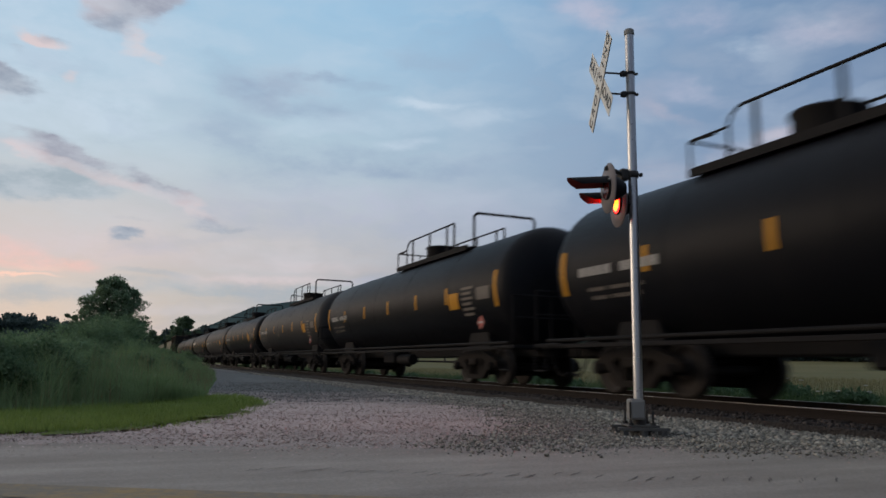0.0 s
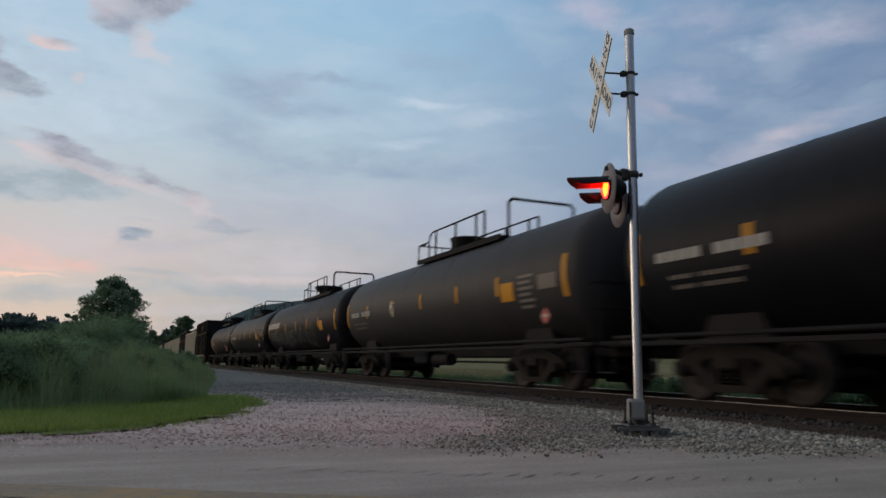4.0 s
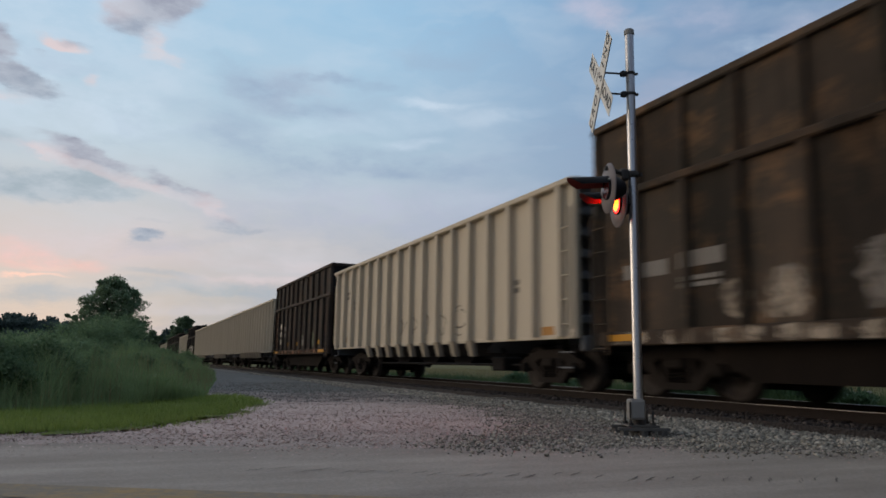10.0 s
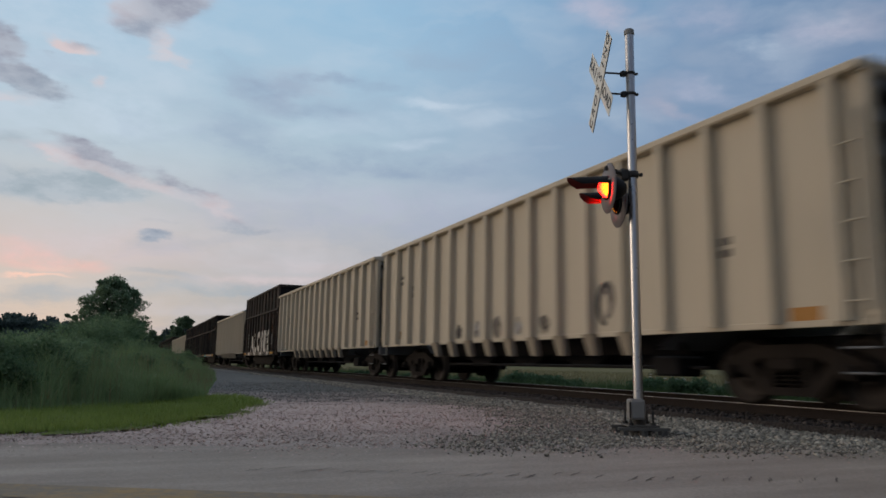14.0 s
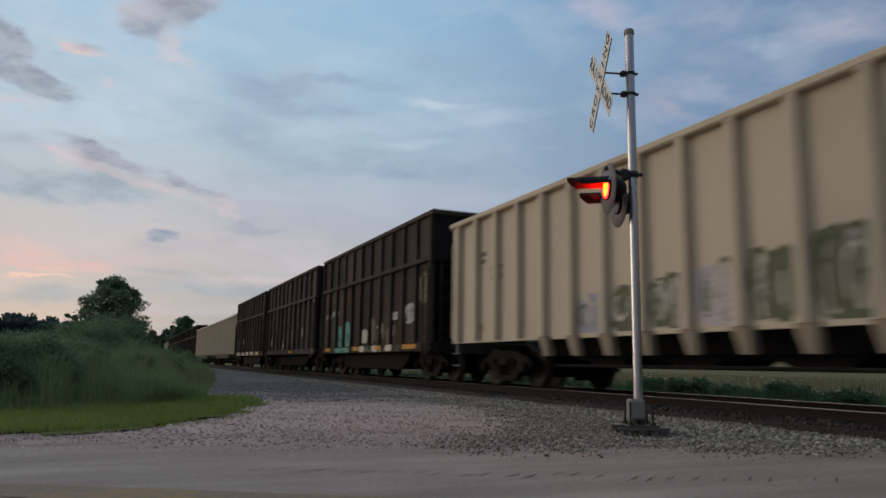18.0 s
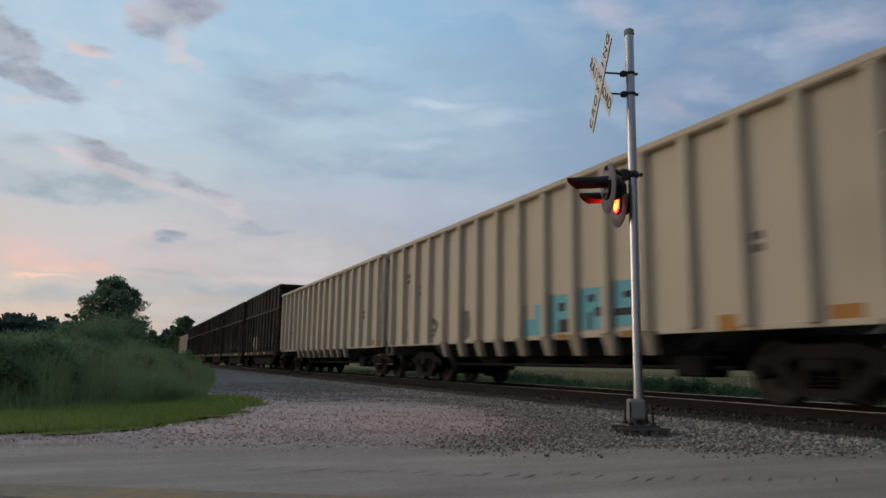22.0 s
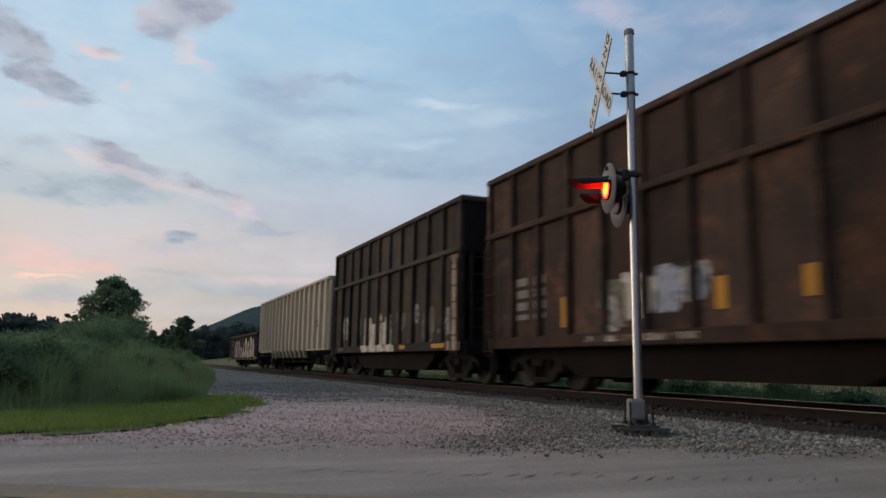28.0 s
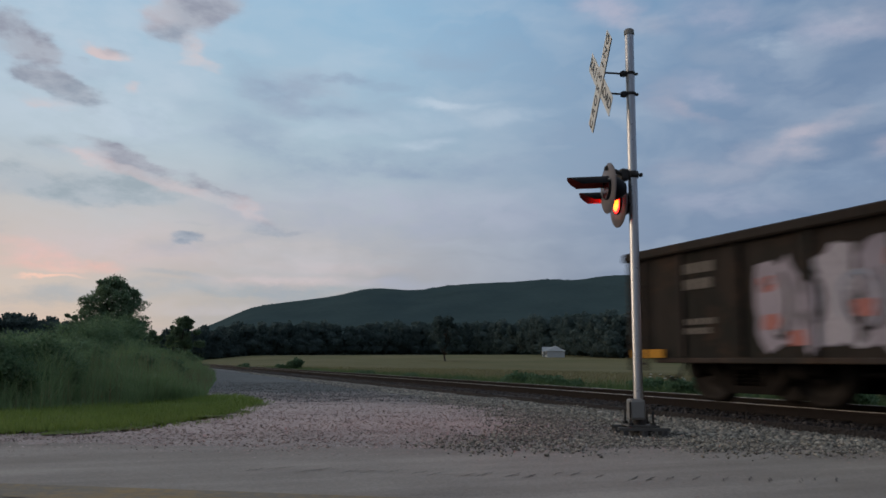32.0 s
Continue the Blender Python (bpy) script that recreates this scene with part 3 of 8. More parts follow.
cloud(41.0, 18.8, 2.00, 0.41, -30, "rose", 0.32, False)
cloud(46.6, 22.7, 1.72, 0.45, -13, "white", 0.40, False)
cloud(50.7, 23.0, 2.40, 0.82, -1, "mauve", 0.55, False)
cloud(53.2, 23.3, 2.24, 0.79, 0, "rose", 0.24, False)
cloud(48.2, 16.0, 1.32, 0.74, 8, "rose", 0.64, False)
cloud(50.2, 16.8, 2.02, 0.46, 16, "rose", 0.48, False)
cloud(45.7, 15.3, 2.17, 0.62, 3, "rose", 0.32, False)
cloud(39.6, 14.8, 2.01, 0.71, 2, "rose", 0.28, False)
cloud(43.2, 14.1, 2.23, 0.49, -5, "rose", 0.20, False)
cloud(53.5, 18.4, 1.74, 0.82, 1, "slate", 0.60, False)
cloud(51.8, 13.7, 2.73, 0.74, 2, "slate", 0.55, False)
cloud(49.3, 12.8, 2.85, 0.58, -1, "slate", 0.35, False)
cloud(42.8, 12.1, 3.98, 0.80, -4, "mauve", 0.40, False)
cloud(54.0, 15.0, 1.34, 0.45, 12, "rose", 0.40, False)
cloud(41.7, 17.1, 2.38, 0.49, -5, "slate", 0.40, False)
cloud(-7.1, 22.1, 7.0, 4.0, 0, "white", 0.40, False)
cloud(-5.9, 17.0, 7.5, 2.2, 0, "white", 0.35, False)
TONES = {"rose": (0.50, 0.455, 0.53), "grey": (0.265, 0.315, 0.395), "dusky": (0.285, 0.295, 0.365), "slate": (0.265, 0.350, 0.485), "teal": (0.335, 0.405, 0.460), "mauve": (0.44, 0.46, 0.585), "pink": (0.66, 0.555, 0.565), "orange": (0.95, 0.50, 0.42), "ember": (1.0, 0.62, 0.48), "glow": (0.60, 0.56, 0.585), "white": (0.56, 0.66, 0.77)}


def cloud_material(name, blobs, seed, crisp):
    m = bpy.data.materials.new(name)
    m.use_nodes = True
    nt = m.node_tree
    nt.nodes.clear()
    tc = nt.nodes.new("ShaderNodeTexCoord")
    nrm = nt.nodes.new("ShaderNodeVectorMath")
    nrm.operation = "NORMALIZE"
    nt.links.new(tc.outputs["Object"], nrm.inputs[0])
    sep = nt.nodes.new("ShaderNodeSeparateXYZ")
    nt.links.new(nrm.outputs[0], sep.inputs[0])
    u = maths(nt, "MULTIPLY", maths(nt, "ARCTAN2", sep.outputs[1], maths(nt, "MULTIPLY", sep.outputs[0], -1.0)), 57.2958)
    v = maths(nt, "MULTIPLY", maths(nt, "ARCSINE", sep.outputs[2]), 57.2958)
    flat = nt.nodes.new("ShaderNodeCombineXYZ")
    nt.links.new(u, flat.inputs[0])
    nt.links.new(maths(nt, "MULTIPLY", v, 2.2), flat.inputs[1])
    flat.inputs[2].default_value = seed
    swirl = nt.nodes.new("ShaderNodeTexNoise")
    swirl.inputs["Scale"].default_value, swirl.inputs["Detail"].default_value, swirl.inputs["Roughness"].default_value = 0.22, 6.0, 0.56
    nt.links.new(flat.outputs[0], swirl.inputs["Vector"])
    sc = nt.nodes.new("ShaderNodeSeparateColor")
    nt.links.new(swirl.outputs["Color"], sc.inputs[0])
    wu = maths(nt, "ADD", u, maths(nt, "MULTIPLY", maths(nt, "SUBTRACT", sc.outputs[0], 0.5), 4.0))
    wv = maths(nt, "ADD", v, maths(nt, "MULTIPLY", maths(nt, "SUBTRACT", sc.outputs[1], 0.5), 2.2))
    wp = nt.nodes.new("ShaderNodeCombineXYZ")
    nt.links.new(wu, wp.inputs[0])
    nt.links.new(wv, wp.inputs[1])
    ragged = fractal(nt, flat.outputs[0], 0.30, 7.0, 0.60)
    rag = ramp(nt, ragged, [(0.34, (0.35, 0.35, 0.35)), (0.58, (1, 1, 1))])
    col, alpha = (0.4, 0.45, 0.55), 0.0
    for bu, bv, a, b, turn, tone, strength in blobs:
        mp = nt.nodes.new("ShaderNodeMapping")
        mp.vector_type = "TEXTURE"
        mp.inputs["Location"].default_value = (bu, bv, 0)
        mp.inputs["Rotation"].default_value = (0, 0, radians(turn))
        mp.inputs["Scale"].default_value = (a * (2.25 if crisp else 1.95), b * (2.6 if crisp else 2.3), 1)
        nt.links.new(wp.outputs[0], mp.inputs[0])
        ln = nt.nodes.new("ShaderNodeVectorMath")
        ln.operation = "LENGTH"
        nt.links.new(mp.outputs[0], ln.inputs[0])
        mr = nt.nodes.new("ShaderNodeMapRange")
        mr.interpolation_type = "SMOOTHERSTEP"
        for k, val in ((1, 1.0), (2, 0.1), (3, 0.0), (4, strength)):
            mr.inputs[k].default_value = val
        nt.links.new(ln.outputs["Value"], mr.inputs[0])
        one = mr.outputs[0]
        col = mix(nt, one if alpha == 0.0 else maths(nt, "DIVIDE", one, maths(nt, "ADD", maths(nt, "ADD", alpha, one), 0.001)), col, TONES[tone])
        alpha = one if alpha == 0.0 else maths(nt, "SUBTRACT", maths(nt, "ADD", alpha, one), maths(nt, "MULTIPLY", alpha, one))
    if crisp:
        # heaped cloud: torn edges, thicker in the middle
        body = nt.nodes.new("ShaderNodeMapRange")
        body.interpolation_type = "SMOOTHSTEP"
        for k, val in ((1, 0.02), (2, 0.85), (3, 0.0), (4, 0.92)):
            body.inputs[k].default_value = val
        nt.links.new(maths(nt, "ADD", alpha, maths(nt, "MULTIPLY", maths(nt, "SUBTRACT", ragged, 0.50), 1.1)), body.inputs[0])
        alpha = maths(nt, "MULTIPLY", body.outputs[0], maths(nt, "MULTIPLY", alpha, 2.0, True), True)
        col = mix(nt, ramp(nt, ragged, [(0.42, (0, 0, 0)), (0.62, (1, 1, 1))]), mix(nt, 0.35, col, (0.62, 0.66, 0.72)), col)
    else:
        alpha = maths(nt, "MULTIPLY", alpha, rag, True)
        # thin veil, torn into pale and dull shreds
        wide = nt.nodes.new("ShaderNodeCombineXYZ")
        nt.links.new(maths(nt, "MULTIPLY", wu, 0.8), wide.inputs[0])
        nt.links.new(maths(nt, "MULTIPLY", wv, 1.9), wide.inputs[1])
        wide.inputs[2].default_value = seed + 5.0
        shred = fractal(nt, wide.outputs[0], 0.17, 5.0, 0.50, 0.3)
        pale = ramp(nt, shred, [(0.46, (0, 0, 0)), (0.74, (0.26, 0.26, 0.26))])
        dull = ramp(nt, shred, [(0.26, (0.30, 0.30, 0.30)), (0.46, (0, 0, 0))])
        for veil, tone in ((pale, (0.57, 0.63, 0.71)), (dull, (0.30, 0.375, 0.50))):
            col = mix(nt, maths(nt, "DIVIDE", veil, maths(nt, "ADD", maths(nt, "ADD", alpha, veil), 0.001)), col, tone)
            alpha = maths(nt, "SUBTRACT", maths(nt, "ADD", alpha, veil), maths(nt, "MULTIPLY", alpha, veil))
    em = nt.nodes.new("ShaderNodeEmission")
    nt.links.new(col, em.inputs[0])
    tr = nt.nodes.new("ShaderNodeBsdfTransparent")
    ms = nt.nodes.new("ShaderNodeMixShader")
    nt.links.new(alpha, ms.inputs[0])
    nt.links.new(tr.outputs[0], ms.inputs[1])
    nt.links.new(em.outputs[0], ms.inputs[2])
    out = nt.nodes.new("ShaderNodeOutputMaterial")
    nt.links.new(ms.outputs[0], out.inputs[0])
    m.cycles.emission_sampling = "NONE"
    return m


def cloud_shell(name, radius, seed, label):
    """Part of a far shell, open to the sides that carry no cloud."""
    mat = cloud_material(name, CLOUDS[name], seed, name.startswith("low"))
    us, vs = np.radians(np.linspace(-25, 75, 41)), np.radians(np.linspace(0.2, 44, 16))
    U, V = np.meshgrid(us, vs, indexing="ij")
    P = radius * np.stack([-np.cos(V) * np.cos(U), np.cos(V) * np.sin(U), np.sin(V)], -1).reshape(-1, 3)
    i, j = np.meshgrid(np.arange(40), np.arange(15), indexing="ij")
    q = (i * 16 + j).ravel()
    ob = new(name, quick_mesh(name, P, np.stack([q, q + 16, q + 17, q + 1], 1), mat, True))
    ob.visible_shadow = False
    return tagged(ob, label, "clouds", kind="structure")


cloud_low = cloud_shell("low_cloud_layer", 4300.0, 3.0, "grey and pink dusk clouds drifting low in the west")
cloud_high = cloud_shell("high_cloud_layer", 4600.0, 11.0, "thin streaked grey and pink evening clouds")


# ---- ground ----
def smooth(a, b, x):
    t = np.clip((x - a) / (b - a), 0, 1)
    return t * t * (3 - 2 * t)


def land(x, y):
    """Height of the open land: flat by the track, rising gently to the woods."""
    r = np.hypot(x, y)
    return 5.3 * (0.5 + 1.45 * np.clip(y / (r + 1e-6), 0, 0.62)) * smooth(150, 420, r) * smooth(12, 60, y) - 0.16 * smooth(10.5, 13.0, y) * (1 - smooth(60, 140, y)) - 0.075 + 5.0 * smooth(160, 400, r) * smooth(-20, -90, y)


def build_ground():
    xs = np.concatenate([np.linspace(-4200, -460, 26), np.linspace(-440, -60, 39), np.linspace(-55, 30, 86), np.linspace(40, 400, 19), np.linspace(500, 4200, 14)])
    ys = np.concatenate([np.linspace(-4200, -250, 16), np.linspace(-220, -20, 16), np.linspace(-18, 30, 97), np.linspace(34, 240, 40), np.linspace(260, 500, 13), np.linspace(600, 4200, 16)])
    X, Y = np.meshgrid(xs, ys, indexing="ij")
    P = np.stack([X, Y, land(X, Y)], -1).reshape(-1, 3)
    m = len(ys)
    i, j = np.meshgrid(np.arange(len(xs) - 1), np.arange(m - 1), indexing="ij")
    q = (i * m + j).ravel()
    ob = new("ground", quick_mesh("ground", P, np.stack([q, q + m, q + m + 1, q + 1], 1), MEADOW, True))
    tagged(ob, "pale hay meadow rising gently to the woods", "ground", kind="structure")


build_ground()

# The road crosses the track at a slant beyond the signal.
ROAD_EDGE = Vector((-6.76, -0.87))
ROAD_WAY = Vector((0.487, 0.873)).normalized()
ROAD_OUT = Vector((ROAD_WAY.y, -ROAD_WAY.x))


def on_road(along, across, z=0.0):
    flare = max(0.0, 1 - across / 1.6) * 1.15 * float(smooth(0.5, 8.0, along)) if across < 1.6 else 0.0
    p = ROAD_EDGE + ROAD_WAY * along + ROAD_OUT * (across - flare)
    lift = 0.195 * float(smooth(2.6, 1.4, abs(p.y - TRACK_Y)))
    return (p.x, p.y, z + lift)


def strip(name, a0, a1, c0, c1, z, mat, step=0.5, wobble=0.0, nc=6):
    n = max(2, int((a1 - a0) / step))
    vs, fs = [], []
    for i in range(n + 1):
        a = a0 + (a1 - a0) * i / n
        for k in range(nc + 1):
            c = c0 + (c1 - c0) * k / nc
            if wobble and k in (0, nc):
                c += wobble * noise.noise((a * 1.7, k * 3.1, 0.3)) + 0.4 * wobble * noise.noise((a * 7.0, k * 2.0, 4.3))
            vs.append(on_road(a, c, z))
    w = nc + 1
    for i in range(n):
        for k in range(nc):
            fs.append((i * w + k, i * w + k + 1, (i + 1) * w + k + 1, (i + 1) * w + k))
    return quick_mesh(name, np.array(vs), np.array(fs), mat, True)


road = tagged(new("road", strip("road", -140, 140, 0.0, 5.4, 0.006, ASPHALT, 0.25, 0.10, 8)), "worn grey asphalt country road", "road", kind="structure")
for c0, c1 in ((1.80, 1.966), (1.97, 2.14)):
    part("centre_line", strip("centre_line", -140, 6.6, c0, c1, 0.010, LINE_YELLOW, 0.4, 0.012, 2), LINE_YELLOW, road, "worn yellow centre line")


def road_scars():
    """Short slanting tar scars beside the lane, and one darker patch."""
    random.seed(5)
    for i in range(26):
        a = 2.4 + 0.14 * i + random.uniform(-0.03, 0.03)
        c = 1.14 + random.uniform(-0.05, 0.05)
        s = Shape()
        n, w = 6, random.uniform(0.004, 0.007)
        for k in range(n):
            t = k / (n - 1)
            wk = w * (0.35 + math.sin(math.pi * t)) * random.uniform(0.7, 1.2)
            p = on_road(a + 0.09 * t, c - 0.12 * t + 0.02 * random.uniform(-1, 1), 0.011)
            s.v += [(p[0] - wk, p[1], p[2]), (p[0] + wk, p[1], p[2])]
        s.f = [(2 * k, 2 * k + 1, 2 * k + 3, 2 * k + 2) for k in range(n - 1)]
        s.smooth = [False] * (n - 1)
        part("tar_scar", s, PATCH, road, "dark tar scar")


road_scars()


def region(name, outline, z, mat, label, category, cell=0.25, rise=None, ragged=0.15):
    """A patch of ground cover with a ragged outline, inside a polygon."""
    xs, ys = [p[0] for p in outline], [p[1] for p in outline]
    gx, gy = np.arange(min(xs), max(xs) + cell, cell), np.arange(min(ys), max(ys) + cell, cell)
    X, Y = np.meshgrid(gx, gy, indexing="ij")
    inside = inside_of(outline, X + ragged * np.sin(Y * 5.1 + np.sin(X * 3.3)), Y + ragged * np.sin(X * 4.3 + 1.7 * np.sin(Y * 2.9)))
    Z = z + (rise(X, Y) if rise else 0 * X)
    m = len(gy)
    ok = inside[:-1, :-1] & inside[1:, :-1] & inside[1:, 1:] & inside[:-1, 1:]
    i, j = np.nonzero(ok)
    q = i * m + j
    ob = new(name, quick_mesh(name, np.stack([X, Y, Z], -1).reshape(-1, 3), np.stack([q, q + m, q + m + 1, q + 1], 1), mat, True))
    return tagged(ob, label, category, kind="structure")


def inside_of(outline, X, Y):
    inside = np.zeros(np.shape(X), bool)
    n = len(outline)
    for k in range(n):
        (x0, y0), (x1, y1) = outline[k], outline[(k + 1) % n]
        if y0 == y1:
            continue
        cross = ((y0 > Y) != (y1 > Y)) & (X < (x1 - x0) * (Y - y0) / (y1 - y0) + x0)
        inside ^= cross
    return inside


def bumpy(X, Y):
    dip = 0.035 * np.exp(-((X + 6.3) ** 2 + (Y - 4.85) ** 2) / 0.9)
    return 0.012 * np.sin(X * 2.1 + Y) * np.sin(Y * 1.7) + 0.01 * np.sin(X * 5.0) * np.sin(Y * 4.3 + 1) - dip


GRAVEL_AREA = [(-8.2, -3.2), (-7.3, -3.2), (-6.3, -1.0), (-5.3, 2.3), (-4.0, 5.7), (-3.6, 6.9), (-26, 6.9), (-70, 6.6), (-72, 5.6), (-58, 5.0), (-40, 3.7), (-26, 2.4), (-16, 1.3), (-14.3, 1.0), (-12.4, 2.0), (-9.4, 1.1), (-8.3, 0.5), (-7.7, -0.3), (-7.6, -1.0)]
LAWN_AREA = [(-7.45, -2.4), (-7.5, -1.0), (-7.6, -0.3), (-8.3, 0.5), (-9.4, 1.15), (-12.3, 2.1), (-14.5, 2.0), (-14.2, 1.0), (-11.2, -0.6), (-10.2, -1.6), (-10.0, -3.0)]
TALL_AREA = [(-9.7, -2.6), (-10.1, -1.3), (-10.9, -0.1), (-13.6, 1.3), (-17, 1.7), (-26, 2.8), (-40, 4.2), (-60, 5.6), (-75, 5.9), (-75, -14), (-30, -9)]
region("gravel_lot", GRAVEL_AREA, -0.012, GRAVEL, "crushed pinkish grey gravel between road and track", "gravel", 0.12, bumpy)
region("turf", LAWN_AREA, 0.004, LAWN, "short bright green grass at the gravel's edge", "grass", 0.06, bumpy, 0.34)
region("thicket_floor", TALL_AREA, 0.0, EARTH, "dark earth under the tall grass", "ground", 0.4)


# ---- track ----
def build_track():
    t = thing("railway_track", "single railway track of rusty rails on creosoted ties", "railway track", kind="structure", at=pose(0, 0, LIFT))
    bed = Shape()
    out = [(-3.0, -0.03), (-2.2, 0.0), (-1.65, -0.035), (1.65, -0.035), (2.3, -0.05), (3.4, -0.25)]
    n = 120
    for i in range(n + 1):
        x = -520 + 640 * i / n
        bed.v += [(x, TRACK_Y + y, z) for y, z in out]
    w = len(out)
    bed.f = [(i * w + k, i * w + k + 1, (i + 1) * w + k + 1, (i + 1) * w + k) for i in range(n) for k in range(w - 1)]
    bed.smooth = [False] * len(bed.f)
    part("ballast_bed", bed, BALLAST, t, "grey crushed stone ballast", pose(0, 0, -LIFT))
    part("dirty_bed", Shape().box(-520, 120, TRACK_Y - 1.62, TRACK_Y + 1.62, -0.2, -0.026), DIRTY_SHADED_BED, t, "rust-stained ballast between the rails, darkened for shade")
    for side in (-1, 1):
        y = TRACK_Y + side * 0.755
        web = Shape()
        for a, b, z0, z1 in ((-0.07, 0.07, -0.065, -0.045), (-0.009, 0.009, -0.045, 0.072), (-0.037, 0.037, 0.072, 0.104)):
            web.box(-520, 120, y + a, y + b, z0, z1)
        rail = part("rail", web, RAIL_STEEL, t, "rusty brown steel rail")
        part("running_surface", Shape().box(-520, 120, y - 0.030, y + 0.030, 0.1045, RAIL_Z), RAIL_TOP, rail, "polished rail head")
    tie = Shape().box(-0.115, 0.115, -1.3, 1.3, -0.22, -0.005, 0.012).mesh("tie", TIE_WOOD)
    plate = Shape().box(-0.1, 0.1, -0.19, 0.19, -0.004, 0.006, 0.002).mesh("tie_plate", RAIL_STEEL)
    spike = Shape().box(-0.012, 0.012, -0.014, 0.014, -0.03, 0.035).mesh("spike", RAIL_STEEL)
    random.seed(9)
    for i in range(215):
        x = -4.0 - 0.53 * i
        o = part("tie", tie, None, t, at=pose(x + random.uniform(-0.02, 0.02), TRACK_Y + random.uniform(-0.04, 0.04), -0.012 + random.uniform(-0.012, 0.004), 0, 0, random.uniform(-1, 1)))
        if i < 40:
            for side in (-1, 1):
                part("tie_plate", plate, None, o, at=pose(0, side * 0.755, 0))
    far = Shape()
    for i in range(560):
        x = -118.2 - 0.53 * i
        far.box(x - 0.115, x + 0.115, TRACK_Y - 1.3, TRACK_Y + 1.3, -0.2, -0.06)
    tagged(part("far_ties", far, TIE_WOOD, t), kind="stuff")
    deck = Shape()
    for y0, y1 in ((-1.4, -0.85), (-0.66, 0.66), (0.85, 1.4)):
        deck.box(-2.6, 4.4, TRACK_Y + y0, TRACK_Y + y1, -0.02, 0.095, 0.01)
    part("crossing_deck", deck, TIE_WOOD, t, "timber road crossing deck")
    return t


build_track()


# ---- loose stones ----
def scatter_stones(name, outline, count, size, mat, label, seed, z=0.0, bias=0.25, focus=None, flat=1.0, soft=0.0):
    rng = np.random.default_rng(seed)
    xs, ys = [p[0] for p in outline], [p[1] for p in outline]
    pts = np.zeros((0, 2))
    while len(pts) < count:
        c = np.stack([rng.uniform(min(xs), max(xs), count * 2), rng.uniform(min(ys), max(ys), count * 2)], 1)
        drift = soft * rng.normal(0, 1, c.shape)
        keep = inside_of(outline, c[:, 0] + drift[:, 0], c[:, 1] + drift[:, 1])
        if focus is not None:
            keep &= rng.uniform(0, 1, len(c)) < np.clip((focus / np.hypot(c[:, 0], c[:, 1])) ** 2, 0, 1)
        pts = np.concatenate([pts, c[keep]])
    pts = pts[:count]
    oct_v = np.array([(1, 0, 0), (0, 1, 0), (-1, 0, 0), (0, -1, 0), (0, 0, 1), (0, 0, -1), (0.6, 0.6, 0.5), (-0.6, -0.6, 0.5)])
    tri = np.array([(0, 6, 4), (6, 1, 4), (1, 2, 4), (2, 7, 4), (7, 3, 4), (3, 0, 4), (0, 1, 6), (2, 3, 7), (1, 0, 5), (2, 1, 5), (3, 2, 5), (0, 3, 5)])
    r = size * np.clip(rng.lognormal(0, 0.5, count), 0.35, 2.4)
    V = oct_v[None] * (1 + rng.uniform(-0.3, 0.3, (count, 8, 1)))
    V = V * np.stack([np.ones(count), rng.uniform(0.6, 1.0, count), flat * rng.uniform(0.45, 0.8, count)], 1)[:, None]
    a = rng.uniform(0, 6.28, count)
    ca, sa = np.cos(a)[:, None], np.sin(a)[:, None]
    W = np.stack([V[..., 0] * ca - V[..., 1] * sa, V[..., 0] * sa + V[..., 1] * ca, V[..., 2] + 0.35 * V[..., 0] * rng.uniform(-1, 1, (count, 1))], -1) * r[:, None, None]
    base = z if np.isscalar(z) else z(pts[:, 0], pts[:, 1])
    W[..., 0] += pts[:, :1]
    W[..., 1] += pts[:, 1:]
    W[..., 2] += (base + bias * r)[:, None]
    F = (tri[None] + 8 * np.arange(count)[:, None, None]).reshape(-1, 3)
    ob = new(name, quick_mesh(name, W.reshape(-1, 3), F, mat))
    return tagged(ob, label, "gravel", kind="stuff")


def bed_height(x, y):
    d = y - TRACK_Y
    return np.interp(d, [-3.0, -2.2, -1.65, 1.65, 2.3, 3.4], [-0.03, 0.0, -0.035, -0.035, -0.05, -0.25])


WARM_STONES = [(-7.9, -2.0), (-7.0, -1.1), (-5.9, 0.8), (-5.3, 2.4), (-5.7, 3.4), (-6.6, 4.7), (-9.5, 5.6), (-14, 5.6), (-16, 4.0), (-14.6, 1.6), (-12.4, 2.0), (-9.4, 1.1), (-8.3, 0.5), (-7.7, -0.3), (-7.6, -1.0)]
GREY_STONES = [(-5.35, 2.2), (-5.3, 2.3), (-4.0, 5.7), (-3.6, 6.9), (-14, 6.9), (-13, 5.2), (-8.6, 4.6), (-7.0, 3.9), (-6.2, 2.9)]
scatter_stones("gravel_stones", WARM_STONES, 15000, 0.0078, STONE_WARM, "loose pinkish grey crushed stone", 1, bumpy, bias=0.0, focus=7.0, flat=0.5, soft=0.3)
scatter_stones("coarse_gravel", GREY_STONES, 24000, 0.0092, STONE_GREY, "coarse grey gravel round the signal's foot", 4, bumpy, focus=9.0, soft=0.22)
scatter_stones("ballast_stones", [(-3.5, 5.3), (-3.5, 6.85), (-46, 6.85), (-46, 6.0), (-16, 5.4)], 32000, 0.0175, STONE_GREY, "coarse grey ballast stones beside the rail", 2, bed_height, focus=10.0)
scatter_stones("crib_stones", [(-4, 6.84), (-4, 10.06), (-60, 10.06), (-60, 6.84)], 14000, 0.019, STONE_RUST_SHADED, "rust-stained ballast stones between the ties, darkened for shade", 3, LIFT - 0.03, focus=12.0)


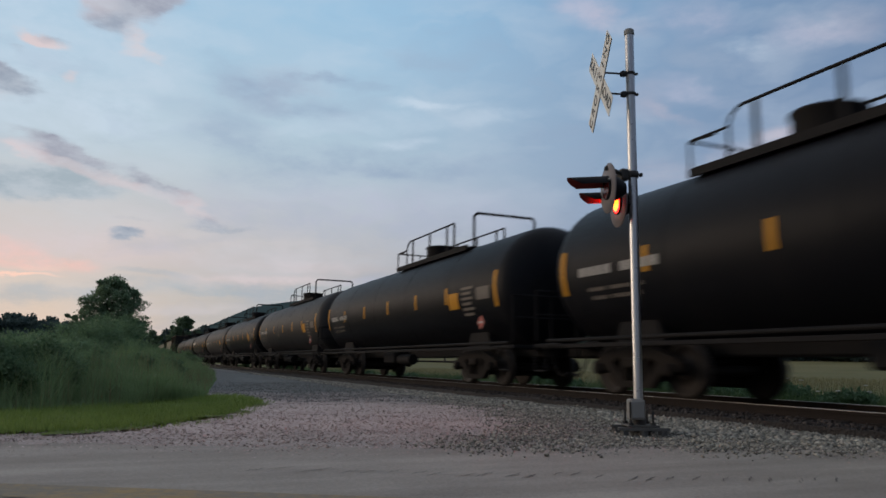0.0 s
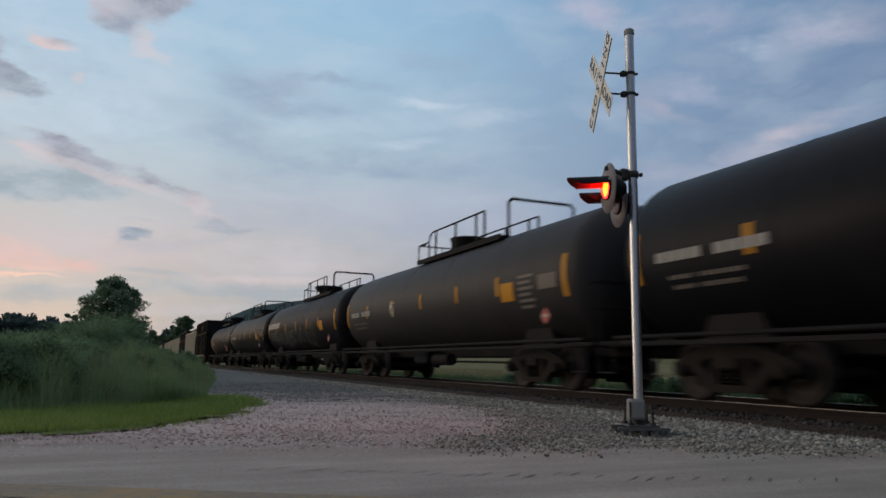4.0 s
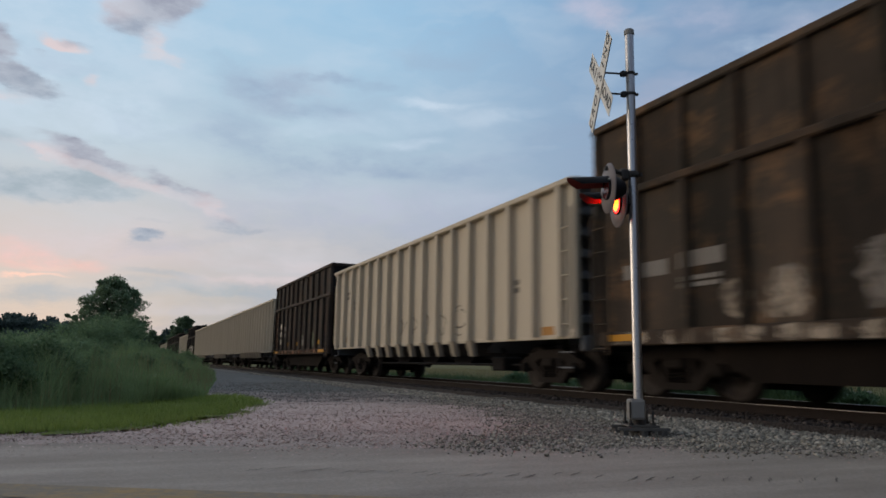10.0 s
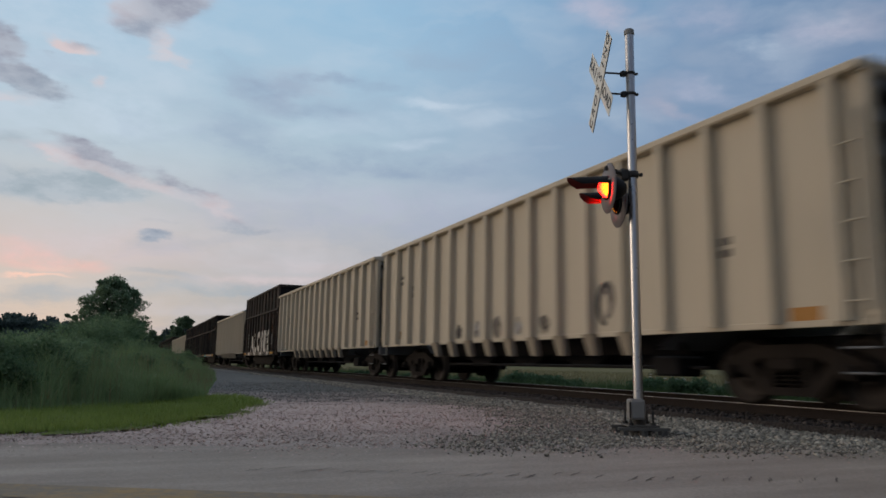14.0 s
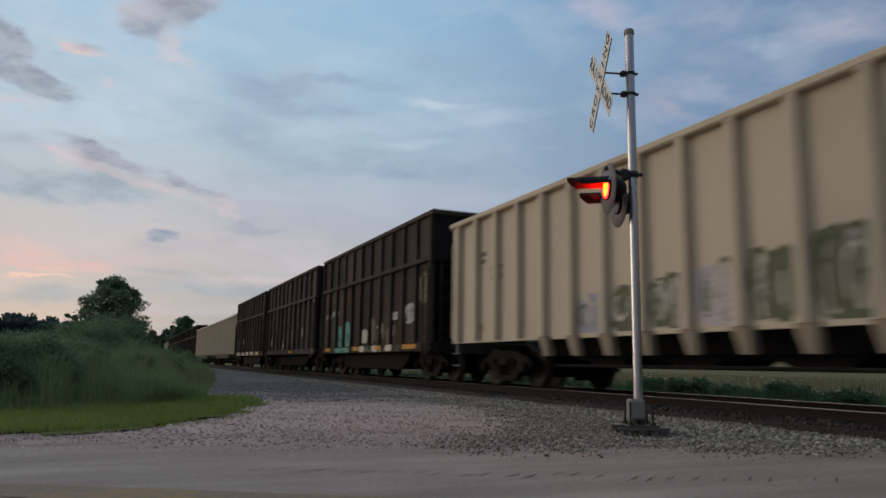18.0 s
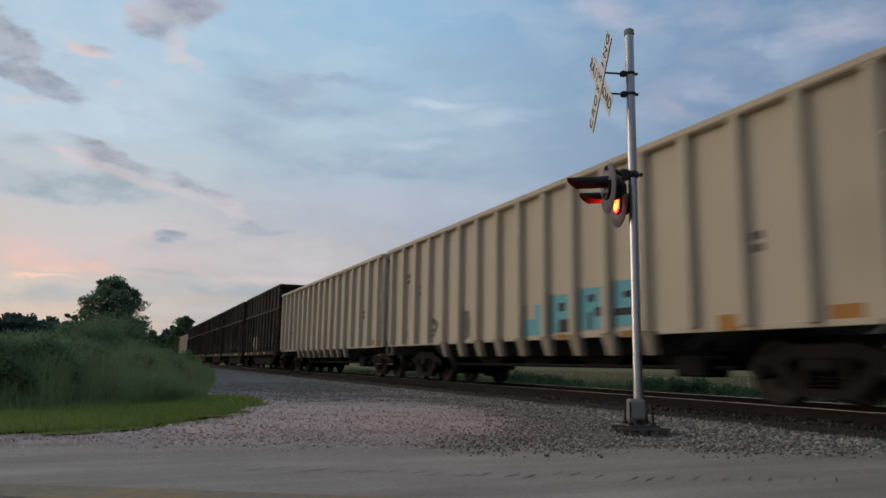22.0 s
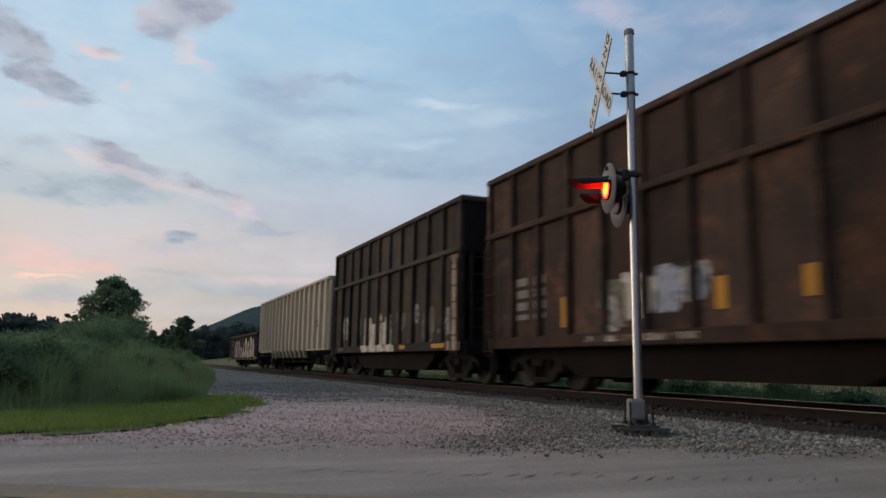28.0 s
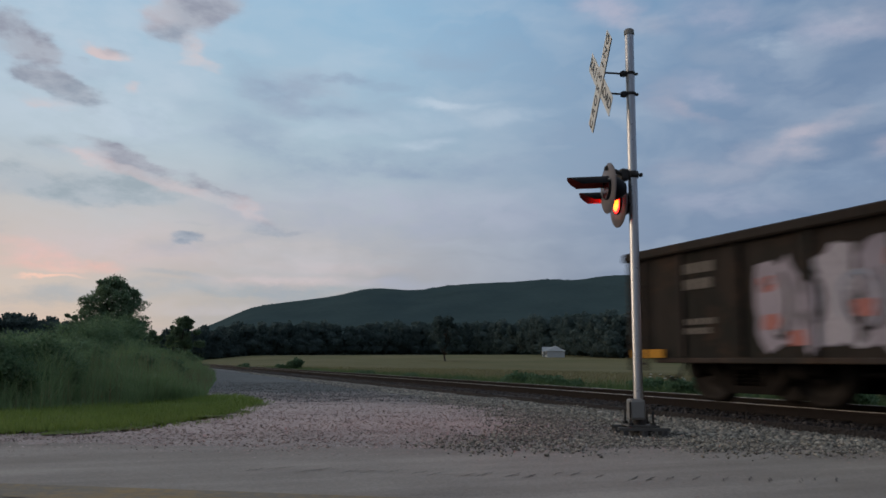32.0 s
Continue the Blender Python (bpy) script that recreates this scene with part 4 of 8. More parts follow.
scatter_stones("apron_stones", [(-12.5, 2.4), (-12, 6.0), (-24, 6.3), (-24, 2.6), (-16, 1.6)], 9000, 0.0085, STONE_DULL, "dark crushed stone along the track's apron", 6, bumpy, bias=-0.2, focus=15.0)


def road_spill():
    """Fine stones carried from the lot over the road's edge."""
    rng = np.random.default_rng(31)
    n = 9000
    along, across = rng.uniform(-2.0, 9.0, n), np.abs(rng.normal(0, 0.34, n)) - 0.12
    P = np.array([on_road(a, c) for a, c in zip(along, across)])
    r = 0.0052 * np.clip(rng.lognormal(0, 0.45, n), 0.4, 2.6)
    oct_v = np.array([(1, 0, 0), (0, 1, 0), (-1, 0, 0), (0, -1, 0), (0, 0, 0.75)])
    V = oct_v[None] * rng.uniform(0.7, 1.25, (n, 5, 1)) * r[:, None, None] + P[:, None] + np.array((0, 0, 0.004))
    F = (np.array([(0, 1, 4), (1, 2, 4), (2, 3, 4), (3, 0, 4)])[None] + 5 * np.arange(n)[:, None, None]).reshape(-1, 3)
    tagged(new("road_grit", quick_mesh("road_grit", V.reshape(-1, 3), F, STONE_WARM)), "fine loose grit along the road's edge", "gravel", kind="stuff")


road_spill()


# ---- distance: ridge, woods, barn ----
def canopy_material():
    m, nt, bsdf = material("hazed_forest_slope")
    v = coords(nt, (1, 1, 1), False)
    lumps = nt.nodes.new("ShaderNodeTexVoronoi")
    lumps.inputs["Scale"].default_value = 0.085
    nt.links.new(v, lumps.inputs["Vector"])
    broad = fractal(nt, v, 0.008, 4.0)
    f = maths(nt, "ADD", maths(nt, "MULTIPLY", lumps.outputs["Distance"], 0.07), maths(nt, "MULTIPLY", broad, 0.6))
    # Blue-grey greens: the ridge's distance haze is put into the base colour
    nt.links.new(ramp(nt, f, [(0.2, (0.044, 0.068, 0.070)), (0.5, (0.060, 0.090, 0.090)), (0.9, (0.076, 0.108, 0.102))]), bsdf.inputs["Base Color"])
    bsdf.inputs["Roughness"].default_value = 1.0
    bsdf.inputs["Specular IOR Level"].default_value = 0.0
    relief(nt, bsdf, lumps.outputs["Distance"], 0.25, 4.0)
    return m


CANOPY = canopy_material()


def ridge_height(u):
    """Height of the skyline, in degrees, over the angle from the track's far end."""
    fine = np.asarray(u) + np.linspace(-0.7, 0.7, 7)
    return float(np.mean(np.interp(fine, [-2, 2.5, 4.22, 6.17, 7.76, 9.2, 10.66, 12.78, 14.93, 16.67, 17.77, 18.87, 20.21, 21.98, 23.76, 25.99, 29.97, 34.75, 37.3, 47, 56, 75], [0.2, 0.6, 1.95, 2.8, 3.61, 4.0, 4.27, 4.64, 4.96, 5.36, 5.52, 5.57, 5.48, 5.65, 5.86, 6.06, 6.31, 6.51, 6.66, 7.4, 7.9, 8.0])))


def build_ridge():
    rng = np.random.default_rng(4)
    us = np.linspace(-2, 80, 1400)
    rows = 34
    P = []
    for u in us:
        top = math.tan(radians(float(ridge_height(u)))) * 2600
        for k in range(rows):
            t = k / (rows - 1)
            r = 900 + 1700 * t if t < 0.9 else 2430 + 1900 * (t - 0.9)
            z = top * (smooth(0.0, 0.9, t) if t <= 0.9 else 1 - 0.9 * ((t - 0.9) / 0.1) ** 2) * (r / 2430 if t > 0.9 else 1) * 0.935
            x, y = -r * math.cos(radians(u)), r * math.sin(radians(u))
            z += 8 * noise.noise((x * 0.007, y * 0.007, 0)) * min(1, t * 5)
            z += (3.0 * noise.noise((u * 1.6, 3.0, 2)) + 2.6 * noise.noise((u * 4.5, 7.0, 5)) + 3.4 * noise.noise((u * 13.0, 1.0, 8))) * smooth(0.72, 0.9, t)
            P.append((x, y, z))
    i, j = np.meshgrid(np.arange(len(us) - 1), np.arange(rows - 1), indexing="ij")
    q = (i * rows + j).ravel()
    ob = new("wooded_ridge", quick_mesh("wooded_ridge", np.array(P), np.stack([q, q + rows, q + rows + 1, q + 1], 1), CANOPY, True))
    tagged(ob, "long dark ridge covered in forest on the horizon", "hill", kind="structure")


build_ridge()


def leaf_cloud(rng, centre, radii, count, size, hollow=0.55):
    """Leaf quads spread through the outer part of an uneven ellipsoid."""
    d = rng.normal(size=(count, 3))
    d /= np.linalg.norm(d, axis=1)[:, None]
    r = rng.uniform(hollow, 1.0, count) ** 0.6
    lump = 1 + 0.22 * np.sin(d[:, 0] * 5 + centre[0]) * np.sin(d[:, 1] * 4.2 + centre[1]) + 0.18 * np.sin(d[:, 2] * 6.3 + centre[0] * 2)
    p = np.asarray(centre) + d * (r * lump)[:, None] * np.asarray(radii)
    n = rng.normal(size=(count, 3)) + d * 0.7
    n /= np.linalg.norm(n, axis=1)[:, None]
    a = np.cross(n, rng.normal(size=(count, 3)))
    a /= np.linalg.norm(a, axis=1)[:, None] + 1e-9
    b = np.cross(n, a)
    s = size * rng.lognormal(0, 0.3, count)[:, None]
    return np.stack([p + a * s, p + b * s * 0.62, p - a * s, p - b * s * 0.62], 1)


def quads_object(name, clouds, mat, parent=None):
    Q = np.concatenate(clouds).reshape(-1, 3)
    F = np.arange(len(Q)).reshape(-1, 4)
    ob = new(name, quick_mesh(name, Q, F, mat))
    if parent is not None:
        ob.parent = parent
    return ob


def build_woods():
    rng = np.random.default_rng(7)
    clouds, core = [], []
    bm = bmesh.new()
    bmesh.ops.create_icosphere(bm, subdivisions=2, radius=1.0)
    bm.verts.index_update()
    lump = np.array([v.co[:] for v in bm.verts])
    tri = np.array([[v.index for v in f.verts] for f in bm.faces])
    bm.free()
    edge_u = [-40, -12, -8, -4, -1.5, 2.0, 4, 12, 20, 26, 30, 33, 36, 45, 60, 80]
    edge_r = [150, 230, 250, 260, 300, 330, 345, 400, 430, 430, 380, 335, 300, 290, 280, 270]
    edge_h = [10, 11.5, 12, 12, 12, 12, 13, 16, 17.5, 18, 17.5, 17, 17, 18, 19, 19]
    for u in np.arange(-38, 78, 0.42):
        for row in range(2):
            uu = u + rng.uniform(-0.5, 0.5)
            if row == 0 and -3.0 < uu < 3.4:
                continue
            r = np.interp(uu, edge_u, edge_r) + row * 16 + rng.uniform(-6, 6)
            h = np.interp(uu, edge_u, edge_h) * rng.uniform(0.86, 1.08) * (1 + 0.1 * row)
            x, y = -r * math.cos(radians(uu)), r * math.sin(radians(uu))
            z = float(land(np.array(x), np.array(y)))
            w = h * rng.uniform(0.24, 0.34)
            for k in range(4):
                a, f = rng.uniform(0, 6.28), (0.80, 0.58, 0.40, 0.2)[k]
                c = (x + 0.35 * w * math.cos(a), y + 0.35 * w * math.sin(a), z + h * f)
                s = w * (0.62, 0.95, 1.1, 1.2)[k]
                core.append(np.array(c) + lump * (s * 0.76, s * 0.76, h * 0.17) * rng.uniform(0.8, 1.15, (len(lump), 1)))
                clouds.append(leaf_cloud(rng, c, (s, s, h * 0.22), 520, 0.46, 0.5))
    # inner foliage of the crowns, under the loose leaves
    n = len(core)
    F = (tri[None] + len(lump) * np.arange(n)[:, None, None]).reshape(-1, 3)
    inner = new("far_wood_depths", quick_mesh("far_wood_depths", np.concatenate(core), F, LEAF_HAZED, True))
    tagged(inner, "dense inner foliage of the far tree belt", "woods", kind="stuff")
    ob = quads_object("far_woods", clouds, LEAF_HAZED)
    tagged(ob, "dark green belt of broadleaf trees behind the meadow", "woods", kind="stuff")


build_woods()


def build_tree(name, x, y, height, spread, seed, label, leaves, leaf, base=None, clumps=None, trunk_r=None, dead=False, foliage=None, low=0.26):
    """Tapered trunk, limbs and a crown of many leaf clumps."""
    rng = np.random.default_rng(seed)
    z = float(land(np.array(x), np.array(y))) if base is None else base
    t = thing(name, label, "tree", at=pose(x, y, z))
    r0 = trunk_r or height * 0.022
    trunk = Shape()
    pts = [Vector((0, 0, -0.1))]
    for k in range(1, 7):
        pts.append(Vector((rng.uniform(-0.02, 0.02) * height, rng.uniform(-0.02, 0.02) * height, height * 0.78 * k / 6)))
    for k in range(6):
        trunk.rod(pts[k], pts[k + 1], r0 * (1 - 0.13 * k), r0 * (1 - 0.13 * (k + 1)), 9)
    part("trunk", trunk, BARK, t)
    clouds = []
    k = clumps or 22
    for i in range(k):
        a = 2.39996 * i + rng.uniform(-0.4, 0.4)
        f = (i + 0.5) / k
        zc = height * (low + (0.92 - low) * f)
        rad = spread * math.sqrt(max(0.05, 1 - ((f - 0.42) / 0.66) ** 2)) * rng.uniform(0.25, 1.0)
        c = Vector((rad * math.cos(a), rad * math.sin(a), zc + rng.uniform(-0.05, 0.05) * height))
        s = spread * rng.uniform(0.13, 0.36)
        start = pts[min(5, max(1, int(f * 5)))]
        limb = Shape()
        mid = start.lerp(c, 0.55) + Vector((0, 0, -0.04 * height))
        limb.rod(start, mid, r0 * 0.42 * (1.1 - 0.6 * f), r0 * 0.25 * (1.1 - 0.6 * f), 6)
        limb.rod(mid, c, r0 * 0.25 * (1.1 - 0.6 * f), r0 * 0.07, 5)
        part("limb", limb, BARK, t)
        clouds.append(leaf_cloud(rng, c, (s, s, s * 0.72), leaves // k, leaf, 0.3))
    if dead:
        part("dead_branch", Shape().tube([(0, 0, height * 0.42), (-0.25 * spread, 0.75 * spread, height * 0.5), (-0.4 * spread, 1.28 * spread, height * 0.53)], r0 * 0.28, 6), BARK, t, "bare dead branch")
    part("crown", quads_mesh("crown", clouds, foliage or LEAF_TREE), None, t)
    return t


def quads_mesh(name, clouds, mat):
    Q = np.concatenate(clouds).reshape(-1, 3)
    return quick_mesh(name, Q, np.arange(len(Q)).reshape(-1, 4), mat)


def polar(u, r):
    return -r * math.cos(radians(u)), r * math.sin(radians(u))


x, y = polar(-1.35, 45)
build_tree("tree", x, y, 5.3, 1.7, 21, "bushy dark green tree with a bare branch, among shrubs", 40000, 0.048, 0.0, 120, dead=True, low=0.12)
x, y = polar(-3.7, 47)
build_tree("tree", x, y, 3.5, 0.8, 22, "small dark green tree beside a larger one", 9000, 0.055, 0.0, 16)
x, y = polar(3.6, 215)
build_tree("tree", x, y, 13.0, 5.0, 23, "round dark tree standing beyond the track", 12000, 0.24, None, 22)
x, y = polar(1.6, 205)
build_tree("tree", x, y, 8.0, 3.4, 24, "low dark tree at the far end of the track", 6000, 0.24, None, 14)
x, y = polar(23.3, 250)
build_tree("tree", x, y, 15.5, 6.0, 25, "lone broad tree in the hay field", 13000, 0.24, None, 26, 0.33, foliage=LEAF_HAZED)


def build_barn():
    x, y = polar(31.72, 310)
    z = float(land(np.array(x), np.array(y)))
    b = thing("farm_building", "long white farm building with a pale roof at the wood's edge", "barn", at=pose(x, y, z, 0, 0, 58 - 90 + 5))
    white, pale, dark = plain("barn_white", (0.55, 0.57, 0.57), 0.8), plain("barn_roof", (0.42, 0.45, 0.46), 0.6), plain("barn_opening", (0.05, 0.05, 0.055), 0.6)
    part("wall", Shape().box(-5.0, 7.6, -3.6, 3.6, -0.6, 2.3, 0.05), white, b)
    part("roof", Shape().add([(-5.4, -4.2, 2.25), (8.1, -4.2, 2.25), (8.1, 4.2, 2.25), (-5.4, 4.2, 2.25), (-4.4, 0, 4.5), (6.2, 0, 4.5)], [(0, 1, 5, 4), (2, 3, 4, 5), (1, 2, 5), (3, 0, 4), (3, 2, 1, 0)]), pale, b)
    part("gable_wing", Shape().prism([(-8.2, -0.6), (-4.2, -0.6), (-4.2, 2.3), (-6.2, 3.9), (-8.2, 2.3)], -4.4, 2.5), white, b)
    part("wing_roof", Shape().prism([(-8.5, 2.15), (-6.2, 4.05), (-3.9, 2.15), (-4.0, 2.4), (-6.2, 4.25), (-8.4, 2.4)], -4.7, 2.6), pale, b)
    for k in (-2.2, 0.4, 2.2, 4.0):
        part("window", Shape().box(k - 0.45, k + 0.45, -3.66, -3.58, 0.8, 1.8, 0.02), dark, b)
    part("porch_opening", Shape().box(-4.1, -2.9, -3.67, -3.58, 0.0, 2.0, 0.02), dark, b)
    part("door", Shape().box(5.6, 6.8, -3.67, -3.58, 0.0, 2.0, 0.02), dark, b)


build_barn()


# ---- the train: local x forward, y to the far side, z from the rail head ----
def wheel_shape():
    s = Shape()
    for side in (-1, 1):
        y = side * 0.755
        s.lathe([(y - side * 0.07, 0.10), (y - side * 0.065, 0.40), (y - side * 0.065, 0.455), (y - side * 0.035, 0.45), (y - side * 0.03, 0.425), (y + side * 0.065, 0.42), (y + side * 0.07, 0.36), (y + side * 0.03, 0.33), (y + side * 0.02, 0.15), (y + side * 0.08, 0.12)], "Y", 26)
    s.rod((0, -1.06, 0), (0, 1.06, 0), 0.08, n=12)
    return s


WHEEL_MESH = wheel_shape().mesh("wheelset", TREAD)


def frame_shape(side):
    """Cast side frame of a three-piece truck: arched top, open windows, spring nest."""
    y0, y1 = (side * 1.0 - 0.07, side * 1.0 + 0.07)
    s = Shape()
    s.prism([(-1.1, 0.52), (-0.95, 0.60), (-0.45, 0.76), (0.45, 0.76), (0.95, 0.60), (1.1, 0.52), (1.1, 0.40), (0.72, 0.40), (0.55, 0.52), (0.4, 0.60), (-0.4, 0.60), (-0.55, 0.52), (-0.72, 0.40), (-1.1, 0.40)], y0, y1)
    s.prism([(-0.72, 0.44), (-0.56, 0.54), (-0.3, 0.26), (-0.3, 0.14), (-0.42, 0.14)], y0, y1)
    s.prism([(0.72, 0.44), (0.56, 0.54), (0.3, 0.26), (0.3, 0.14), (0.42, 0.14)], y0, y1)
    s.prism([(-0.42, 0.14), (0.42, 0.14), (0.40, 0.24), (-0.40, 0.24)], y0, y1)
    s.box(-0.34, -0.24, y0, y1, 0.22, 0.62)
    s.box(0.24, 0.34, y0, y1, 0.22, 0.62)
    return s


def spring_shape(side):
    s = Shape()
    for x in (-0.14, 0.0, 0.14):
        pts = [(x + 0.055 * math.cos(k * 1.05), side * 1.0 + 0.055 * math.sin(k * 1.05), 0.24 + 0.2 * k / 24) for k in range(25)]
        s.tube(pts, 0.016, 4)
    return s


FRAME_MESH = {s: frame_shape(s).mesh("side_frame", RUNNING) for s in (-1, 1)}
SPRING_MESH = {s: spring_shape(s).mesh("spring_nest", RUNNING) for s in (-1, 1)}
CAP_MESH = {s: Shape().rod((0, s * 1.07, 0), (0, s * 1.17, 0), 0.105, 0.085, 14).rod((0, s * 1.17, 0), (0, s * 1.185, 0), 0.05, 0.045, 10).mesh("bearing_cap", RUNNING) for s in (-1, 1)}
BOLSTER_MESH = Shape().box(-0.2, 0.2, -1.15, 1.15, 0.44, 0.60, 0.03).box(-0.35, 0.35, -0.35, 0.35, 0.58, 0.76, 0.02).box(-0.62, -0.5, -0.8, 0.8, 0.22, 0.34, 0.02).box(0.5, 0.62, -0.8, 0.8, 0.22, 0.34, 0.02).mesh("truck", RUNNING)


def truck(car, x):
    t = part("truck", BOLSTER_MESH, None, car, "rust-brown cast steel truck with two wheelsets", pose(x, 0, LIFT))
    for side in (-1, 1):
        part("side_frame", FRAME_MESH[side], None, t)
        part("spring_nest", SPRING_MESH[side], None, t)
    for dx in (-0.89, 0.89):
        part("wheelset", WHEEL_MESH, None, t, "steel wheelset with bright worn treads", pose(dx, 0, 0.42))
        for side in (-1, 1):
            part("bearing_cap", CAP_MESH[side], None, t, "", pose(dx, 0, 0.42))
    return t


def coupler(car, x, way):
    s = Shape()
    s.box(min(x, x + way * 0.45), max(x, x + way * 0.45), -0.09, 0.09, 0.74, 0.94, 0.02)
    s.box(min(x + way * 0.35, x + way * 0.68), max(x + way * 0.35, x + way * 0.68), -0.17, 0.15, 0.70, 0.98, 0.04)
    part("coupler", s, RUNNING, car, "rusty knuckle coupler")
    hose = Shape().tube([(x + way * 0.1, -0.35, 0.72), (x + way * 0.25, -0.38, 0.45), (x + way * 0.45, -0.36, 0.34), (x + way * 0.62, -0.34, 0.42)], 0.024, 6)
    part("air_hose", hose, DARK_STEEL, car, "black rubber air hose")


def ladder(car, x, y, z0, z1, depth, mat, width=0.42, step=0.36, along=True):
    """Two stiles and rungs; along: it lies flat on a side, else on an end."""
    s = Shape()
    a, b = -width / 2, width / 2
    for k in (a, b):
        if along:
            s.box(x + k - 0.018, x + k + 0.018, y - 0.02, y + 0.02, z0, z1)
        else:
            s.box(x - 0.02, x + 0.02, y + k - 0.018, y + k + 0.018, z0, z1)
    n = int((z1 - z0) / step)
    for i in range(n + 1):
        z = z0 + 0.1 + i * step
        if z > z1 - 0.03:
            break
        s.rod((x + a, y, z) if along else (x, y + a, z), (x + b, y, z) if along else (x, y + b, z), 0.014, n=6)
    part("ladder", s, mat, car)


def bars(car, x, y, z, rows, mat, name="stencil", tilt=0.0):
    """Writing that cannot be read: rows of short bars. rows: (width, height, pieces)."""
    random.seed(int(abs(x) * 100 + abs(z) * 10))
    zz = z
    for width, height, pieces in rows:
        w = width / pieces
        for k in range(pieces):
            g = w * random.uniform(0.1, 0.28)
            part(name, Shape().box(x + k * w, x + (k + 1) * w - g, y - 0.003, y + 0.002, zz - height, zz), mat, car)
        zz -= height * 1.55


SPRAY = {"spray_cream": SP_CREAM, "lettering_white": SP_WHITE, "faded_lettering": SP_DIM, "spray_lilac": SP_LILAC, "spray_grey_blue": SP_GREYBLUE, "spray_turquoise": SP_TURQUOISE,
         "spray_blue": SP_SKYBLUE, "spray_olive": SP_OLIVE, "spray_black": SP_INK, "flaking_cream_paint": SP_PALE, "spray_red": SP_MAROON, "orange_rust": SP_RUST, "placard_red": SP_PINK}


def bent(y_of, s):
    """Lays a shape drawn in the x-z plane on a curved side."""
    s.v = [(x, y_of(z) + y, z) for x, y, z in s.v]
    return s


def scrawl(car, x0, x1, z0, z1, mats, seed, y, letters=6, thick=0.10, fill=True, y_of=None, name="graffiti", label=""):
    """Sprayed letters: fat rounded strokes with darker outlines and drips, no real word."""
    rng = random.Random(seed)
    w = (x1 - x0) / letters
    for i in range(letters):
        m = mats[i % len(mats)] if fill else mats[0]
        cx = x0 + (i + 0.5) * w
        for k in range(3):
            pts = []
            a0, sweep = rng.uniform(0, 6.28), rng.uniform(2.5, 5.2) * rng.choice((-1, 1))
            rx, rz = w * rng.uniform(0.12, 0.42), (z1 - z0) * rng.uniform(0.2, 0.5)
            ox, oz = rng.uniform(-0.12, 0.12) * w, rng.uniform(-0.08, 0.08) * (z1 - z0)
            for j in range(15):
                a = a0 + sweep * j / 14
                pts.append((cx + ox + rx * math.cos(a), min(z1, max(z0, (z0 + z1) / 2 + oz + rz * math.sin(a)))))
            th = thick * rng.uniform(0.35, 0.8)
            mm = rng.choice(mats) if fill else m
            s = Shape()
            level = y - 0.001 * (k + 1) - 0.0004 * i
            n = len(s.v)
            for j in range(15):
                p, q = pts[max(0, j - 1)], pts[min(14, j + 1)]
                dx, dz = q[0] - p[0], q[1] - p[1]
                ln = math.hypot(dx, dz) or 1
                tk = th * (0.45 + 0.55 * math.sin(math.pi * (j + 0.7) / 15.4))
                s.v += [(pts[j][0] - dz / ln * tk, level, pts[j][1] + dx / ln * tk), (pts[j][0] + dz / ln * tk, level, pts[j][1] - dx / ln * tk)]
            s.f += [(n + 2 * j, n + 2 * j + 1, n + 2 * j + 3, n + 2 * j + 2) for j in range(14)]
            s.smooth += [False] * 14
            if y_of:
                bent(y_of, s)
            part(name, s, SPRAY.get(mm.name, mm), car, label)


def blotch(car, x0, x1, z0, z1, mat, seed, y, name="paint_patch", label="", y_of=None):
    """An uneven rounded patch of paint."""
    rng = random.Random(seed)
    s = Shape()
    n = 22
    cx, cz, rx, rz = (x0 + x1) / 2, (z0 + z1) / 2, (x1 - x0) / 2, (z1 - z0) / 2
    ring = []
    for i in range(n):
        a = 2 * math.pi * i / n
        c, d = math.cos(a), math.sin(a)
        q = (abs(c) ** 5 + abs(d) ** 5) ** -0.2 * rng.uniform(0.78, 1.06)
        ring.append((cx + rx * c * q, y, cz + rz * d * q))
    s.add([(cx, y, cz)] + ring, [(0, i + 1, (i + 1) % n + 1) for i in range(n)])
    if y_of:
        bent(y_of, s)
    part(name, s, SPRAY.get(mat.name, mat), car, label)


# -- tank cars --
TANK_R, TANK_Z, TANK_H = 1.35, 2.24, 7.15


def tank_side(z):
    return -math.sqrt(max(0.01, (TANK_R + 0.012) ** 2 - (z - TANK_Z) ** 2))


def curved_patch(x0, x1, z0, z1, rows=6, push=0.0):
    s = Shape()
    for k in range(rows + 1):
        z = z0 + (z1 - z0) * k / rows
        y = tank_side(z) - push
        s.v += [(x0, y, z), (x1, y, z)]
    s.f = [(2 * k, 2 * k + 1, 2 * k + 3, 2 * k + 2) for k in range(rows)]
    s.smooth = [True] * rows
    return s


